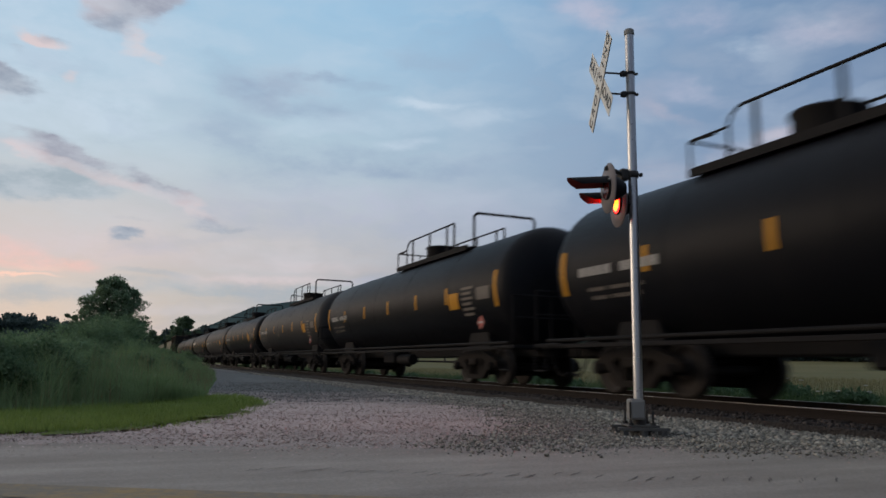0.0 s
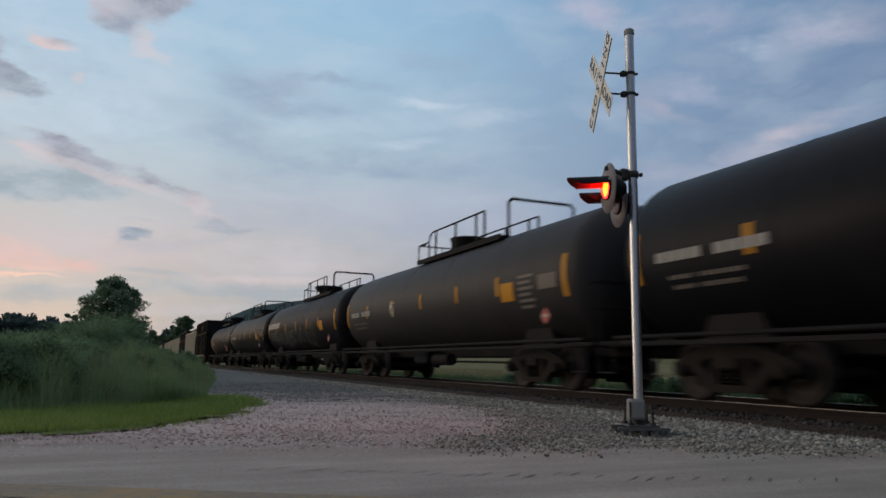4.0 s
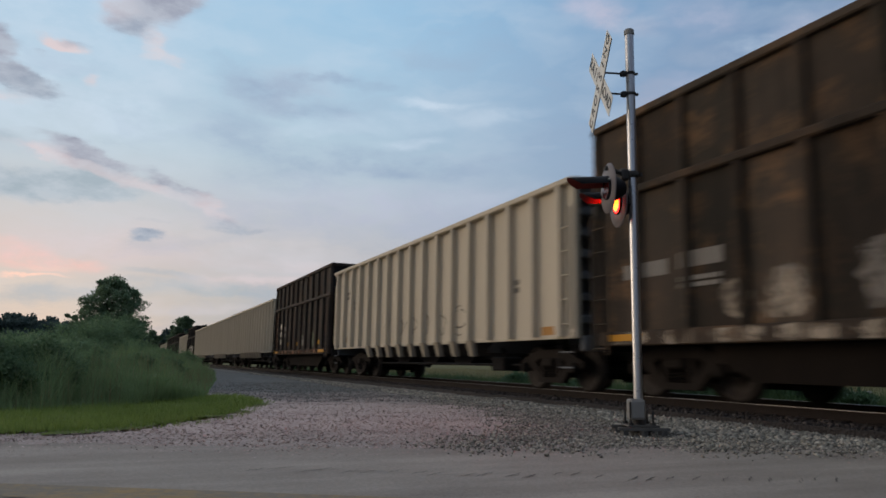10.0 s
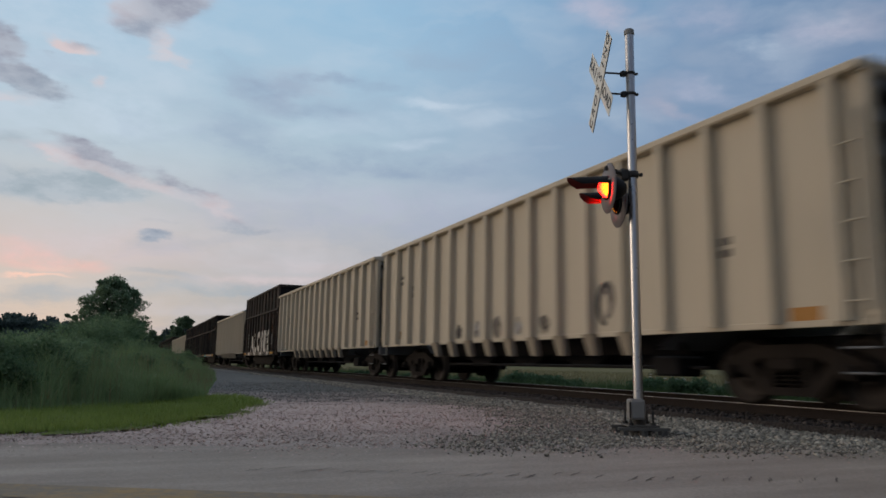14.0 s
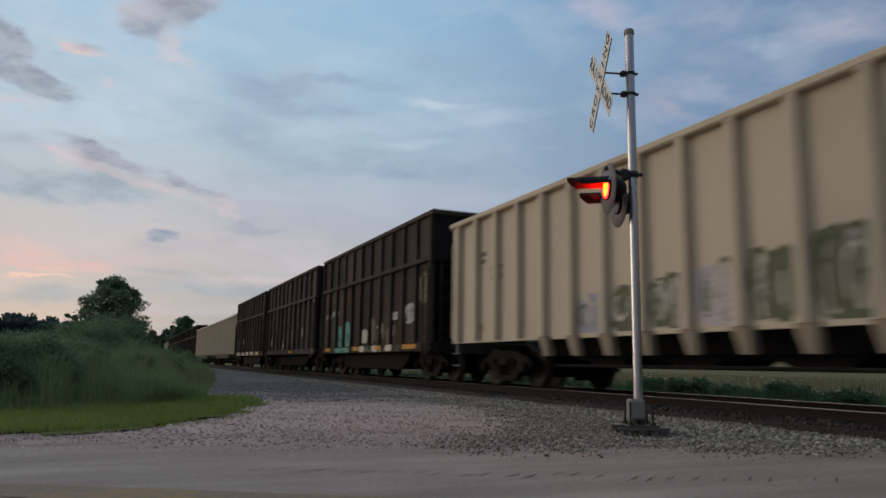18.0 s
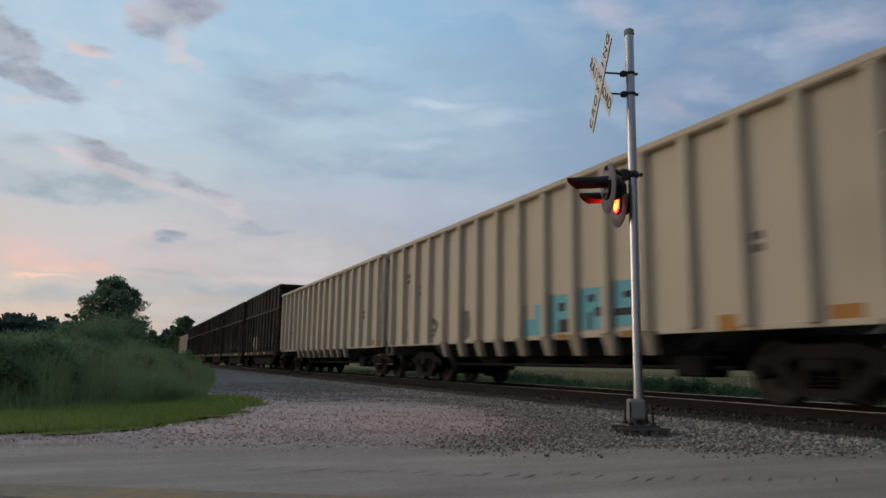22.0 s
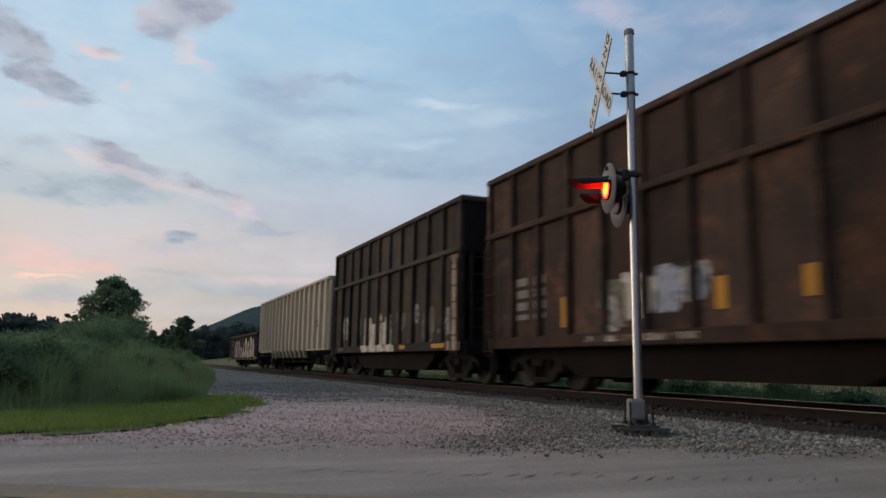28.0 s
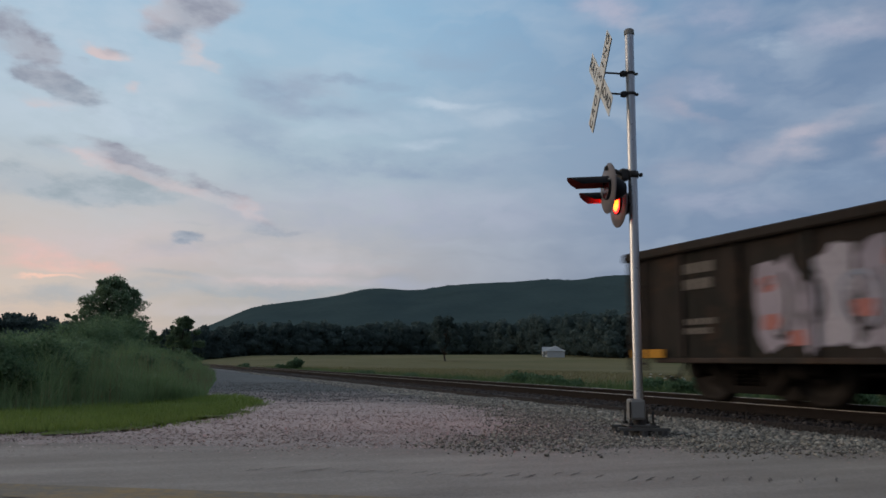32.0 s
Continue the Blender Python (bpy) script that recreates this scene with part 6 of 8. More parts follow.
# -- low gondola at the tail --
def low_gondola(label):
    c = thing("low_gondola_car", label, "railway car", "cars of the freight train")
    H, T, L, Y = 6.3, 2.24, 0.68, 1.48
    rib = rib_mesh("rib", L + 0.02, T - 0.1, 0.045, 0.06, UMBER)
    for side in (-1, 1):
        flip = Matrix.Identity(4) if side < 0 else Matrix.Rotation(math.pi, 4, "Z")
        part("side_sheet", Shape().box(-H, H, side * Y - 0.02, side * Y + 0.02, L, T - 0.04), UMBER, c)
        part("top_chord", Shape().box(-H - 0.05, H + 0.05, min(side * (Y - 0.05), side * (Y + 0.14)), max(side * (Y - 0.05), side * (Y + 0.14)), T - 0.13, T, 0.02), UMBER, c)
        part("side_sill", Shape().box(-H + 0.5, H - 0.5, min(side * (Y - 0.08), side * (Y + 0.035)), max(side * (Y - 0.08), side * (Y + 0.035)), L - 0.07, L + 0.0, 0.012), UMBER, c)
        for k in range(13):
            x = -H + 0.09 + (2 * H - 0.18) * k / 12
            part("rib", rib, None, c, at=Matrix.Translation((x, side * (Y + 0.018), 0)) @ flip)
    for way in (-1, 1):
        x = way * (H - 0.03)
        part("end_sheet", Shape().box(x - 0.03, x + 0.03, -Y, Y, L, T - 0.03), DARK_STEEL, c)
        for z in (1.25, 1.75):
            part("end_stiffener", Shape().box(min(x, x + way * 0.1), max(x, x + way * 0.1), -Y + 0.05, Y - 0.05, z, z + 0.14, 0.02), DARK_STEEL, c)
        part("end_chord", Shape().box(x - 0.08, x + 0.1, -Y - 0.1, Y + 0.1, T - 0.13, T + 0.004, 0.02), UMBER, c)
        ladder(c, x - way * 0.2, -Y - 0.09, 0.5, 2.2, 0, UMBER, 0.34, 0.38)
        part("reflector_strip", Shape().box(min(x - way * 0.02, x - way * 0.74), max(x - way * 0.02, x - way * 0.74), -Y - 0.092, -Y - 0.084, L + 0.0, L + 0.12), YELLOW, c, "yellow reflective strip")
        truck(c, way * 4.5)
        coupler(c, way * H, way)
    part("centre_sill", Shape().box(-H - 0.1, H + 0.1, -0.33, 0.33, 0.58, 0.9, 0.02), DARK_STEEL, c)
    part("floor", Shape().box(-H + 0.05, H - 0.05, -Y + 0.03, Y - 0.03, 0.86, 0.93), DARK_STEEL, c)
    part("brake_rigging", Shape().rod((-3.4, -0.7, 0.5), (3.4, -0.7, 0.5), 0.03).box(-1.5, -0.6, -0.9, -0.4, 0.4, 0.8, 0.03), DARK_STEEL, c)
    sy = -Y - 0.024
    for k, m in enumerate((FRESH_LILAC, LILAC, FRESH_LILAC, FRESH_LILAC, LILAC)):
        blotch(c, -3.95 + 0.72 * k, -3.22 + 0.72 * k, 0.72, (1.85, 1.9, 1.95, 2.05, 1.5)[k], m, 70 + k, sy, "graffiti", "faded lilac spray paint")
    scrawl(c, -3.9, -0.5, 0.8, 1.9, [GREYBLUE, INK, LILAC], 71, sy - 0.004, 6, 0.05)
    for k, (x0, z0) in enumerate(((-3.85, 1.45), (-3.8, 1.0), (-3.45, 0.8), (-2.6, 1.1), (-2.2, 1.6), (-1.7, 0.85), (-1.2, 1.3))):
        blotch(c, x0, x0 + 0.26, z0, z0 + 0.2, FIELD_MARK, 350 + k, sy - 0.007, "graffiti", "pink spray paint")
    tops = (1.35, 1.75, 2.0, 1.75, 1.8, 2.08, 2.08, 1.95, 1.6)
    for k in range(9):
        x = -0.1 + 0.585 * k
        blotch(c, x - 0.08, x + 0.62, 0.72, tops[k], FRESH_CREAM, 80 + k, sy - 0.001 - 0.0002 * k, "graffiti", "bright cream spray paint")
    for k in range(13):
        x = -H + 0.09 + (2 * H - 0.18) * k / 12
        if 0.1 < x < 5.3:
            blotch(c, x - 0.06, x + 0.06, 0.70, tops[min(8, max(0, int((x - 0.2) / 0.55)))] - 0.05, FRESH_CREAM, 260 + k, -Y - 0.084, "graffiti", "cream spray paint over a rib")
        elif -4.0 < x < -0.4:
            blotch(c, x - 0.06, x + 0.06, 0.70, 1.55, FRESH_LILAC, 260 + k, -Y - 0.084, "graffiti", "lilac spray paint over a rib")
    scrawl(c, 0.3, 5.2, 0.8, 1.75, [RED_SPRAY, INK, RED_SPRAY], 82, sy - 0.066, 8, 0.06, label="dark maroon graffiti strokes")
    scrawl(c, 0.3, 5.2, 0.75, 1.2, [FIELD_MARK, CREAM, CREAM], 83, sy - 0.070, 7, 0.05, label="pink graffiti strokes")
    bars(c, -5.15, sy - 0.01, 1.95, [(0.6, 0.14, 4), (0.55, 0.14, 4)], DIM)
    bars(c, -5.15, sy - 0.01, 1.2, [(0.6, 0.08, 5), (0.5, 0.08, 5)], DIM)
    return c


TRAIN = []      # (car, rear end of its body at 0 s, half the body's length)
UNIT = 6.85


def add_car(car, rear, half):
    TRAIN.append((car, rear * UNIT / 7.1, half))
    return car


def recolour(car, old, fresh):
    for o in car.children_recursive:
        if o.type == "MESH" and o.data.materials and o.data.materials[0] == old:
            o.material_slots[0].link = "OBJECT"
            o.material_slots[0].material = fresh


def build_train():
    ident = Matrix.Identity(4)
    black = tank_car(BLACK, "black tank car with yellow strips and a railed top platform")
    add_car(black, -6.45, TANK_H)
    tanks = {}
    for key, rear, mat, label in (("b", -23.9, None, ""), ("c", -40.95, GREYED, "grey-brown dusty tank car with yellow strips"), ("d", -58.0, None, ""), ("e", -74.75, GREYED, "grey-brown dusty tank car with yellow strips"),
                                  ("f", -91.4, BROWNED, "brown-black tank car with white graffiti along its side"), ("g", -108.3, None, "")):
        t = copy_thing(black, ident)
        if mat:
            recolour(t, BLACK, mat)
            t["label"] = label
        tanks[key] = add_car(t, rear, TANK_H)
    # the top platform does not stand at the same place on every car
    for car, dx in ((black, -2.66), (tanks["b"], 0.90), (tanks["c"], 0.50), (tanks["f"], 0.64)):
        for o in car.children:
            if o.name.split(".")[0] in ("walkway", "fittings_housing", "platform_railing", "rear_railing", "end_hoop"):
                o.matrix_basis = Matrix.Translation((dx, 0, 0)) @ o.matrix_basis
    f = tanks["f"]
    funnel = Shape().lathe([(TANK_Z + TANK_R - 0.06, 0.40), (TANK_Z + TANK_R + 0.12, 0.42), (TANK_Z + TANK_R + 0.34, 0.64), (TANK_Z + TANK_R + 0.42, 0.66), (TANK_Z + TANK_R + 0.46, 0.60), (TANK_Z + TANK_R + 0.48, 0.2)], "Z", 24, (0.1, 0, 0)).mesh("fittings_housing", DARK_STEEL)
    for o in f.children:
        if o.name.startswith("fittings_housing"):
            o.data = funnel
    for o in list(f.children):
        if o.name.startswith("stencil"):
            bpy.data.objects.remove(o)
    for k in range(6):
        x = -6.95 + 0.50 * k
        part("lettering_block", curved_patch(x, x + 0.38, 2.24, 2.52, 3, 0.006), CREAM, f, "cream block of the owner's mark")
    for k in range(3):
        part("stencil", curved_patch(-6.3, -4.9, 1.95 - 0.14 * k, 2.01 - 0.14 * k, 1, 0.006), DIM, f)
    scrawl(f, -5.4, -1.0, 1.2, 2.0, [WHITE], 41, -0.006, 6, 0.030, False, tank_side, label="white spray-painted scrawl")
    scrawl(f, -1.2, 3.4, 1.2, 2.2, [FAINT], 46, -0.007, 5, 0.022, False, tank_side, label="faint spray-painted scrawl")
    scrawl(f, -5.4, 3.8, 1.25, 2.25, [DIM, DIM, OLIVE], 42, -0.005, 9, 0.026, True, tank_side)
    scrawl(tanks["c"], -1.6, -1.0, 1.8, 2.1, [DIM], 43, -0.006, 1, 0.06, False, tank_side)
    scrawl(tanks["e"], -2.6, -1.9, 1.8, 2.4, [CREAM], 44, -0.006, 1, 0.08, False, tank_side)
    old = old_tank_car("brown-black older tank car with patched panels and graffiti")
    add_car(old, -124.0, TANK_H)

    hop = hopper_car("beige ribbed aluminium coal hopper car with slatted ends")
    hops = {"a": add_car(hop, -154.75, HOP["mid"])}
    for key, rear in (("b", -184.1), ("c", -201.1), ("d", -218.1), ("e", -247.2), ("f", -302.7), ("g", -319.5), ("h", -401.0)):
        hops[key] = add_car(copy_thing(hop, ident), rear, HOP["mid"])
    gon = gondola_car("dark brown high-sided gondola car with a cream corner")
    bare = gondola_car("dark brown high-sided gondola car with ribbed steel sides", pale_corner=False)
    rust = gondola_car("rust-brown high-sided gondola car with ribbed sides", RUSTY, True)
    gons = {"a": add_car(rust, -137.9, GON["half"]), "b": add_car(gondola_car("brown-black gondola car with an orange rusted corner", pale_corner=False, top=-0.16), -167.17, GON["half"]),
            "c": add_car(bare, -230.14, GON["half"])}
    gons["e"] = add_car(gon, -273.04, GON["half"])
    for key, rear, src in (("d", -260.2, bare), ("f", -285.85, gon), ("g", -332.1, bare), ("h", -345.1, gon), ("i", -357.9, gon), ("j", -371.0, rust), ("k", -384.0, gon)):
        gons[key] = add_car(copy_thing(src, ident), rear, GON["half"])
    add_car(low_gondola("dark low-sided gondola car covered in cream and lilac graffiti"), -415.3, 6.3)

    y = -GON["y"] - 0.030
    deep = -GON["y"] - 0.128
    # markings of the single cars
    def patches(car, tones, seed, rows, label="worn spray-painted marks", thin=False):
        """Sprayed marks, each in its place on the side: (x0, x1, z0, z1)."""
        for n, (x0, x1, z0, z1) in enumerate(rows):
            m = tones[n % len(tones)]
            if thin:
                for k in range(2):
                    scrawl(car, x0 - 0.05, x1 + 0.05, z0, z1 + 0.1, [m], seed + 20 * k + n, y - 0.003 - 0.002 * k, max(2, int((x1 - x0) / 0.28)), 0.045, True, label=label)
                continue
            blotch(car, x0, x1, z0, z1, m, seed + n, y - 0.001, "graffiti", label)
            scrawl(car, x0, x1, z0 + 0.08, z1, [tones[(n + 1) % len(tones)], m], seed + 40 + n, y - 0.004, max(1, int((x1 - x0) / 0.5)), 0.07, True)

    A = gons["a"]
    A["label"] = "rust-brown gondola car with peeling pale patches"
    bars(A, -4.9, y, 2.07, [(1.0, 0.22, 5)], FAINT)
    bars(A, -3.7, y, 2.12, [(0.85, 0.22, 4), (0.8, 0.06, 6), (0.8, 0.06, 6)], FAINT)
    patches(A, (PALE, DIM), 100, [(-2.9, -1.6, 1.08, 1.75), (-1.0, 0.5, 1.08, 2.0), (1.0, 2.55, 1.08, 1.7), (4.0, 4.85, 1.08, 1.85)], "peeling pale paint patch")
    scrawl(A, 2.95, 3.9, 1.5, 1.98, [CREAM], 103, y - 0.004, 2, 0.10, False)
    for k in range(9):
        blotch(A, -5.2 + 1.05 * k, -4.3 + 1.05 * k, 0.87, 1.07, PALE, 110 + k, deep + 0.024, "paint_patch", "peeling pale paint on the sill")
    sill_marks(A, [(-5.26, -4.5, YELLOW), (1.5, 2.0, YELLOW), (3.73, 4.65, YELLOW)], YELLOW)
    B = gons["b"]
    part("corner_panel", Shape().box(-5.5, -4.62, y - 0.004, y + 0.004, 1.08, 3.05), SP_RUST, B, "orange rusted corner panel")
    bars(B, -4.35, y, 2.35, [(0.72, 0.24, 2), (0.72, 0.24, 2), (0.72, 0.24, 2)], CREAM)
    bars(B, -3.35, y, 2.2, [(0.7, 0.2, 3), (0.7, 0.2, 3)], DIM)
    patches(B, (DIM, OLIVE), 115, [(0.4, 1.0, 1.2, 1.7), (2.2, 2.9, 1.1, 1.8)])
    for x in (-2.6, -0.6, 3.5):
        part("reflector_strip", Shape().box(x, x + 0.32, y - 0.003, y + 0.003, 1.25, 1.42), YELLOW, B)
    part("sill_rust", Shape().box(-5.2, 5.2, -GON["y"] - 0.106, -GON["y"] - 0.101, 0.88, 1.06), SP_RUST, B, "rusted side sill")
    sill_marks(B, [(3.9, 4.9, YELLOW), (-5.3, -4.5, YELLOW)], YELLOW)
    C = gons["c"]
    C["label"] = "dark brown gondola car with large white graffiti letters"
    for ch, x0, x1, z1 in (("A", -2.92, -1.66, 2.04), ("L", -1.66, -0.82, 2.14), ("O", -0.62, 0.72, 2.24), ("N", 0.92, 1.95, 2.24), ("E", 2.02, 2.64, 2.2)):
        me = lettering(ch, 1.0, SP_CREAM, "graffiti_letter", 0.055)
        co = np.array([v.co[:] for v in me.vertices])
        w, h = np.ptp(co[:, 0]), np.ptp(co[:, 2])
        mid = co.min(0) + np.ptp(co, axis=0) / 2
        me.transform(Matrix.Diagonal(((x1 - x0) / w, 1, (z1 - 1.06) / h, 1)) @ Matrix.Translation((-mid[0], 0, -mid[2])))
        part("graffiti_letter", me, None, C, "large cream graffiti letter", pose((x0 + x1) / 2, deep + 0.025, (z1 + 1.06) / 2))
    for n, (x0, x1, z0, z1) in enumerate(((2.72, 3.0, 1.82, 2.14), (3.0, 3.32, 1.9, 2.22), (2.82, 3.18, 1.46, 1.80), (2.84, 3.36, 1.10, 1.42))):
        blotch(C, x0, x1, z0, z1, CREAM, 118 + 300 * n, deep + 0.02, "graffiti", "cream spray-painted stroke")
    for x in (-4.5, -3.95):
        bars(C, x, y, 2.22, [(0.42, 0.16, 3), (0.42, 0.16, 3), (0.42, 0.16, 3), (0.42, 0.10, 4)], FAINT)
    for k in range(10):
        blotch(C, -3.9 + 0.72 * k, -3.15 + 0.72 * k, 0.87, 1.08, PALE if k % 3 else CREAM, 120 + k, deep + 0.024, "paint_patch")
    part("corner_panel", Shape().box(3.5, 5.45, y - 0.004, y + 0.004, 1.1, 3.05), SP_RUST, C, "orange rusted panels")
    bars(C, 3.55, y - 0.006, 1.95, [(0.8, 0.06, 3)] * 6, DIM)
    sill_marks(C, [(-5.5, -4.75, YELLOW), (3.78, 4.55, YELLOW)], YELLOW)
    Dg = gons["d"]
    Dg["label"] = "dark brown gondola car with turquoise and white spray paint"
    blotch(Dg, -3.35, -2.5, 1.0, 1.85, TURQUOISE, 130, y - 0.002, "graffiti", "turquoise spray paint")
    blotch(Dg, -2.65, -1.75, 1.0, 1.95, TURQUOISE, 131, y - 0.002, "graffiti", "turquoise spray paint")
    part("graffiti", Shape().box(-3.5, -1.7, deep + 0.02, deep + 0.024, 0.88, 1.04), SP_TURQUOISE, Dg)
    blotch(Dg, 4.6, 5.3, 2.1, 2.9, OLIVE, 132, y - 0.002, "graffiti", "dull green spray paint")
    bars(Dg, -5.1, y, 2.32, [(0.8, 0.2, 3)], WHITE)
    bars(Dg, -4.15, y, 2.40, [(0.8, 0.2, 3)], WHITE)
    patches(Dg, (CREAM, WHITE, OLIVE), 133, [(2.2, 3.0, 1.75, 2.0), (3.3, 4.3, 1.6, 2.15), (1.1, 1.8, 1.2, 1.75), (-0.5, 0.2, 1.15, 1.6)])
    patches(Dg, (OLIVE, DIM), 138, [(0.3, 1.0, 1.1, 1.9), (2.0, 2.9, 1.1, 1.6)])
    sill_marks(Dg, [(-4.9, -4.2, YELLOW), (-1.2, -0.6, YELLOW), (1.2, 1.7, YELLOW), (3.6, 4.6, YELLOW)], YELLOW, h=0.12)
    for k in range(6):
        blotch(Dg, -0.5 + 0.65 * k, 0.1 + 0.65 * k, 0.87, 1.08, PALE if k % 2 else CREAM, 140 + k, deep + 0.024, "paint_patch")
    E = gons["e"]
    patches(E, (WHITE, DIM), 150, [(-4.6, -4.0, 1.2, 1.8), (-3.2, -2.4, 1.1, 1.7), (-1.5, -0.8, 1.1, 1.6), (0.8, 1.4, 1.3, 1.95), (2.9, 3.5, 1.5, 1.9)], thin=True)
    sill_marks(E, [(-4.6, -4.1, PALE), (0.6, 1.1, YELLOW), (3.0, 3.6, PALE)], YELLOW)
    F = gons["f"]
    patches(F, (WHITE, CREAM, DIM), 160, [(-5.0, -3.8, 1.12, 1.95), (-3.0, -1.6, 1.12, 2.05), (-1.1, -0.4, 1.12, 1.95), (0.85, 1.65, 1.12, 1.8), (2.9, 3.55, 1.35, 1.85), (3.95, 4.7, 1.3, 1.9)], thin=True)
    for k in range(11):
        blotch(F, -5.3 + 0.95 * k, -4.4 + 0.95 * k, 0.86, 1.10, CREAM if k % 2 else PALE, 170 + k, deep + 0.024, "paint_patch", "peeling white paint on the sill")
    sill_marks(F, [(1.0, 1.5, YELLOW), (3.6, 4.2, YELLOW)], YELLOW)
    part("paint_patch", Shape().box(4.92, 5.53, -GON["y"] - 0.038, -GON["y"] - 0.0345, 1.1, 1.95), SP_MAROON, F, "maroon paint on the corner panel")
    Gg = gons["g"]
    for x in (-4.3, -3.75):
        bars(Gg, x, y, 2.25, [(0.42, 0.16, 3), (0.42, 0.16, 3), (0.42, 0.12, 4)], FAINT)
    patches(Gg, (CREAM, WHITE), 180, [(-2.85, -1.95, 1.12, 1.95), (-1.95, -1.05, 1.12, 2.0)])
    patches(Gg, (GREYBLUE, WHITE), 184, [(-1.0, -0.4, 1.14, 1.85), (0.0, 0.5, 1.25, 1.73)])
    bars(Gg, 3.6, y, 1.9, [(0.8, 0.06, 3)] * 6, DIM)
    part("corner_panel", Shape().box(4.4, 5.5, y - 0.004, y + 0.004, 1.1, 3.05), SP_RUST, Gg, "orange-brown rust-stained corner panel")
    sill_marks(Gg, [(-5.3, -4.4, YELLOW), (-2.84, -2.35, YELLOW), (-0.57, -0.1, YELLOW), (1.7, 2.18, YELLOW)], YELLOW)
    for key, seed in (("h", 190), ("i", 200)):
        g = gons[key]
        bars(g, -4.9, y, 2.1, [(0.6, 0.16, 3), (0.6, 0.16, 3)], DIM)
        patches(g, (WHITE, CREAM, DIM), seed, [(-5.0 + 0.985 * k + 0.1, -5.0 + 0.985 * k + 0.75, 1.15 + 0.06 * (k % 3), 1.6 + 0.12 * (k * 5 % 4)) for k in range(1, 9)], thin=True)
        sill_marks(g, [(-4.8, -4.2, PALE), (-1.0, -0.4, PALE), (2.4, 3.2, YELLOW)], YELLOW)
    J = gons["j"]
    for x in (-4.4, -3.75):
        bars(J, x, y, 2.2, [(0.42, 0.15, 3), (0.42, 0.15, 3), (0.42, 0.15, 3), (0.42, 0.10, 4)], FAINT)
    patches(J, (DIM, OLIVE), 210, [(-1.75, -0.9, 1.13, 1.9)])
    recolour(J, RUSTY, REDDISH)
    J["label"] = "red-brown gondola car with white and blue spray paint"
    patches(J, (CREAM, WHITE), 212, [(-1.15, -0.3, 1.22, 1.98), (-1.66, -1.15, 1.05, 1.6)], "white spray-painted letters")
    patches(J, (GREYBLUE, WHITE), 215, [(-0.32, 0.25, 1.28, 2.02), (0.22, 0.8, 1.42, 2.0)], "pale blue spray-painted letters")
    blotch(J, -0.3, 0.25, 1.35, 1.98, GREYBLUE, 218, y - 0.006, "graffiti", "pale blue spray paint")
    blotch(J, 0.25, 0.78, 1.45, 1.98, GREYBLUE, 219, y - 0.006, "graffiti", "pale blue spray paint")
    for x0, x1, z0, z1 in ((-2.8, -2.6, 1.21, 1.73), (0.87, 1.05, 1.3, 1.72), (2.24, 2.4, 1.36, 1.72), (4.28, 4.45, 1.33, 2.1)):
        part("reflector_strip", Shape().box(x0, x1, y - 0.006, y - 0.001, z0, z1), YELLOW, J, "yellow reflective strip")
    bars(J, 3.3, y, 1.8, [(0.8, 0.06, 3)] * 4, WHITE)
    sill_marks(J, [(3.98, 4.7, YELLOW), (-2.0, 0.6, PALE)], YELLOW)
    K = gons["k"]
    patches(K, (WHITE, DIM), 220, [(-4.8, -3.5, 1.3, 2.05), (1.15, 1.85, 1.33, 1.9), (2.3, 2.8, 1.6, 2.0), (3.15, 3.9, 1.08, 1.88), (4.25, 4.9, 1.18, 1.76)], thin=True)
    patches(K, (OLIVE, DIM), 227, [(-2.9, -2.3, 1.37, 2.05)])
    patches(K, (CREAM, PALE), 230, [(-1.95, -1.2, 0.9, 1.97), (-1.0, -0.05, 0.9, 2.0), (0.02, 0.68, 0.9, 1.97)], "pale spray-painted letters")
    blotch(K, -1.95, 0.7, 1.0, 1.75, CREAM, 241, y - 0.0005, "graffiti", "pale spray-painted ground of the letters")
    for k in range(4):
        blotch(K, -2.1 + 0.8 * k, -1.3 + 0.8 * k, 0.86, 1.10, CREAM, 236 + k, deep + 0.024, "paint_patch")
    sill_marks(K, [(3.92, 4.7, YELLOW), (1.6, 2.0, YELLOW), (-4.8, -4.1, PALE)], YELLOW)

    yh = -HOP["y"] - 0.026
    for key in hops:
        h = hops[key]
        bars(h, -6.7, yh, 2.95, [(0.55, 0.10, 4), (0.5, 0.10, 4)], DIM)
        bars(h, -5.95, yh, 2.6, [(0.55, 0.12, 4), (0.55, 0.12, 4)], DIM)
        bars(h, 5.4, yh, 2.2, [(0.5, 0.10, 4), (0.5, 0.10, 4)], DIM)
    scrawl(hops["a"], -2.5, 3.5, 1.2, 1.9, [DIM, OLIVE], 151, yh - 0.002, 6, 0.03, False, label="faded grey scrawl")
    scrawl(hops["b"], 0.5, 3.2, 1.2, 2.1, [DIM, DIM], 152, yh - 0.002, 4, 0.03)
    for k in range(5):
        x = -2.62 + 0.931 * k
        blotch(hops["c"], x, x + 0.34, 1.12, 1.38 + 0.08 * (k % 3), (DIM, WHITE)[k % 2], 280 + k, yh - 0.001, "graffiti", "faint grey sprayed mark")
        scrawl(hops["c"], x, x + 0.4, 1.1, 1.5, [DIM, INK], 290 + k, yh - 0.003, 1, 0.035)
    scrawl(hops["c"], 2.98, 3.46, 1.15, 1.95, [INK, DIM, INK], 153, yh - 0.002, 1, 0.09, label="dark sprayed scrawl")
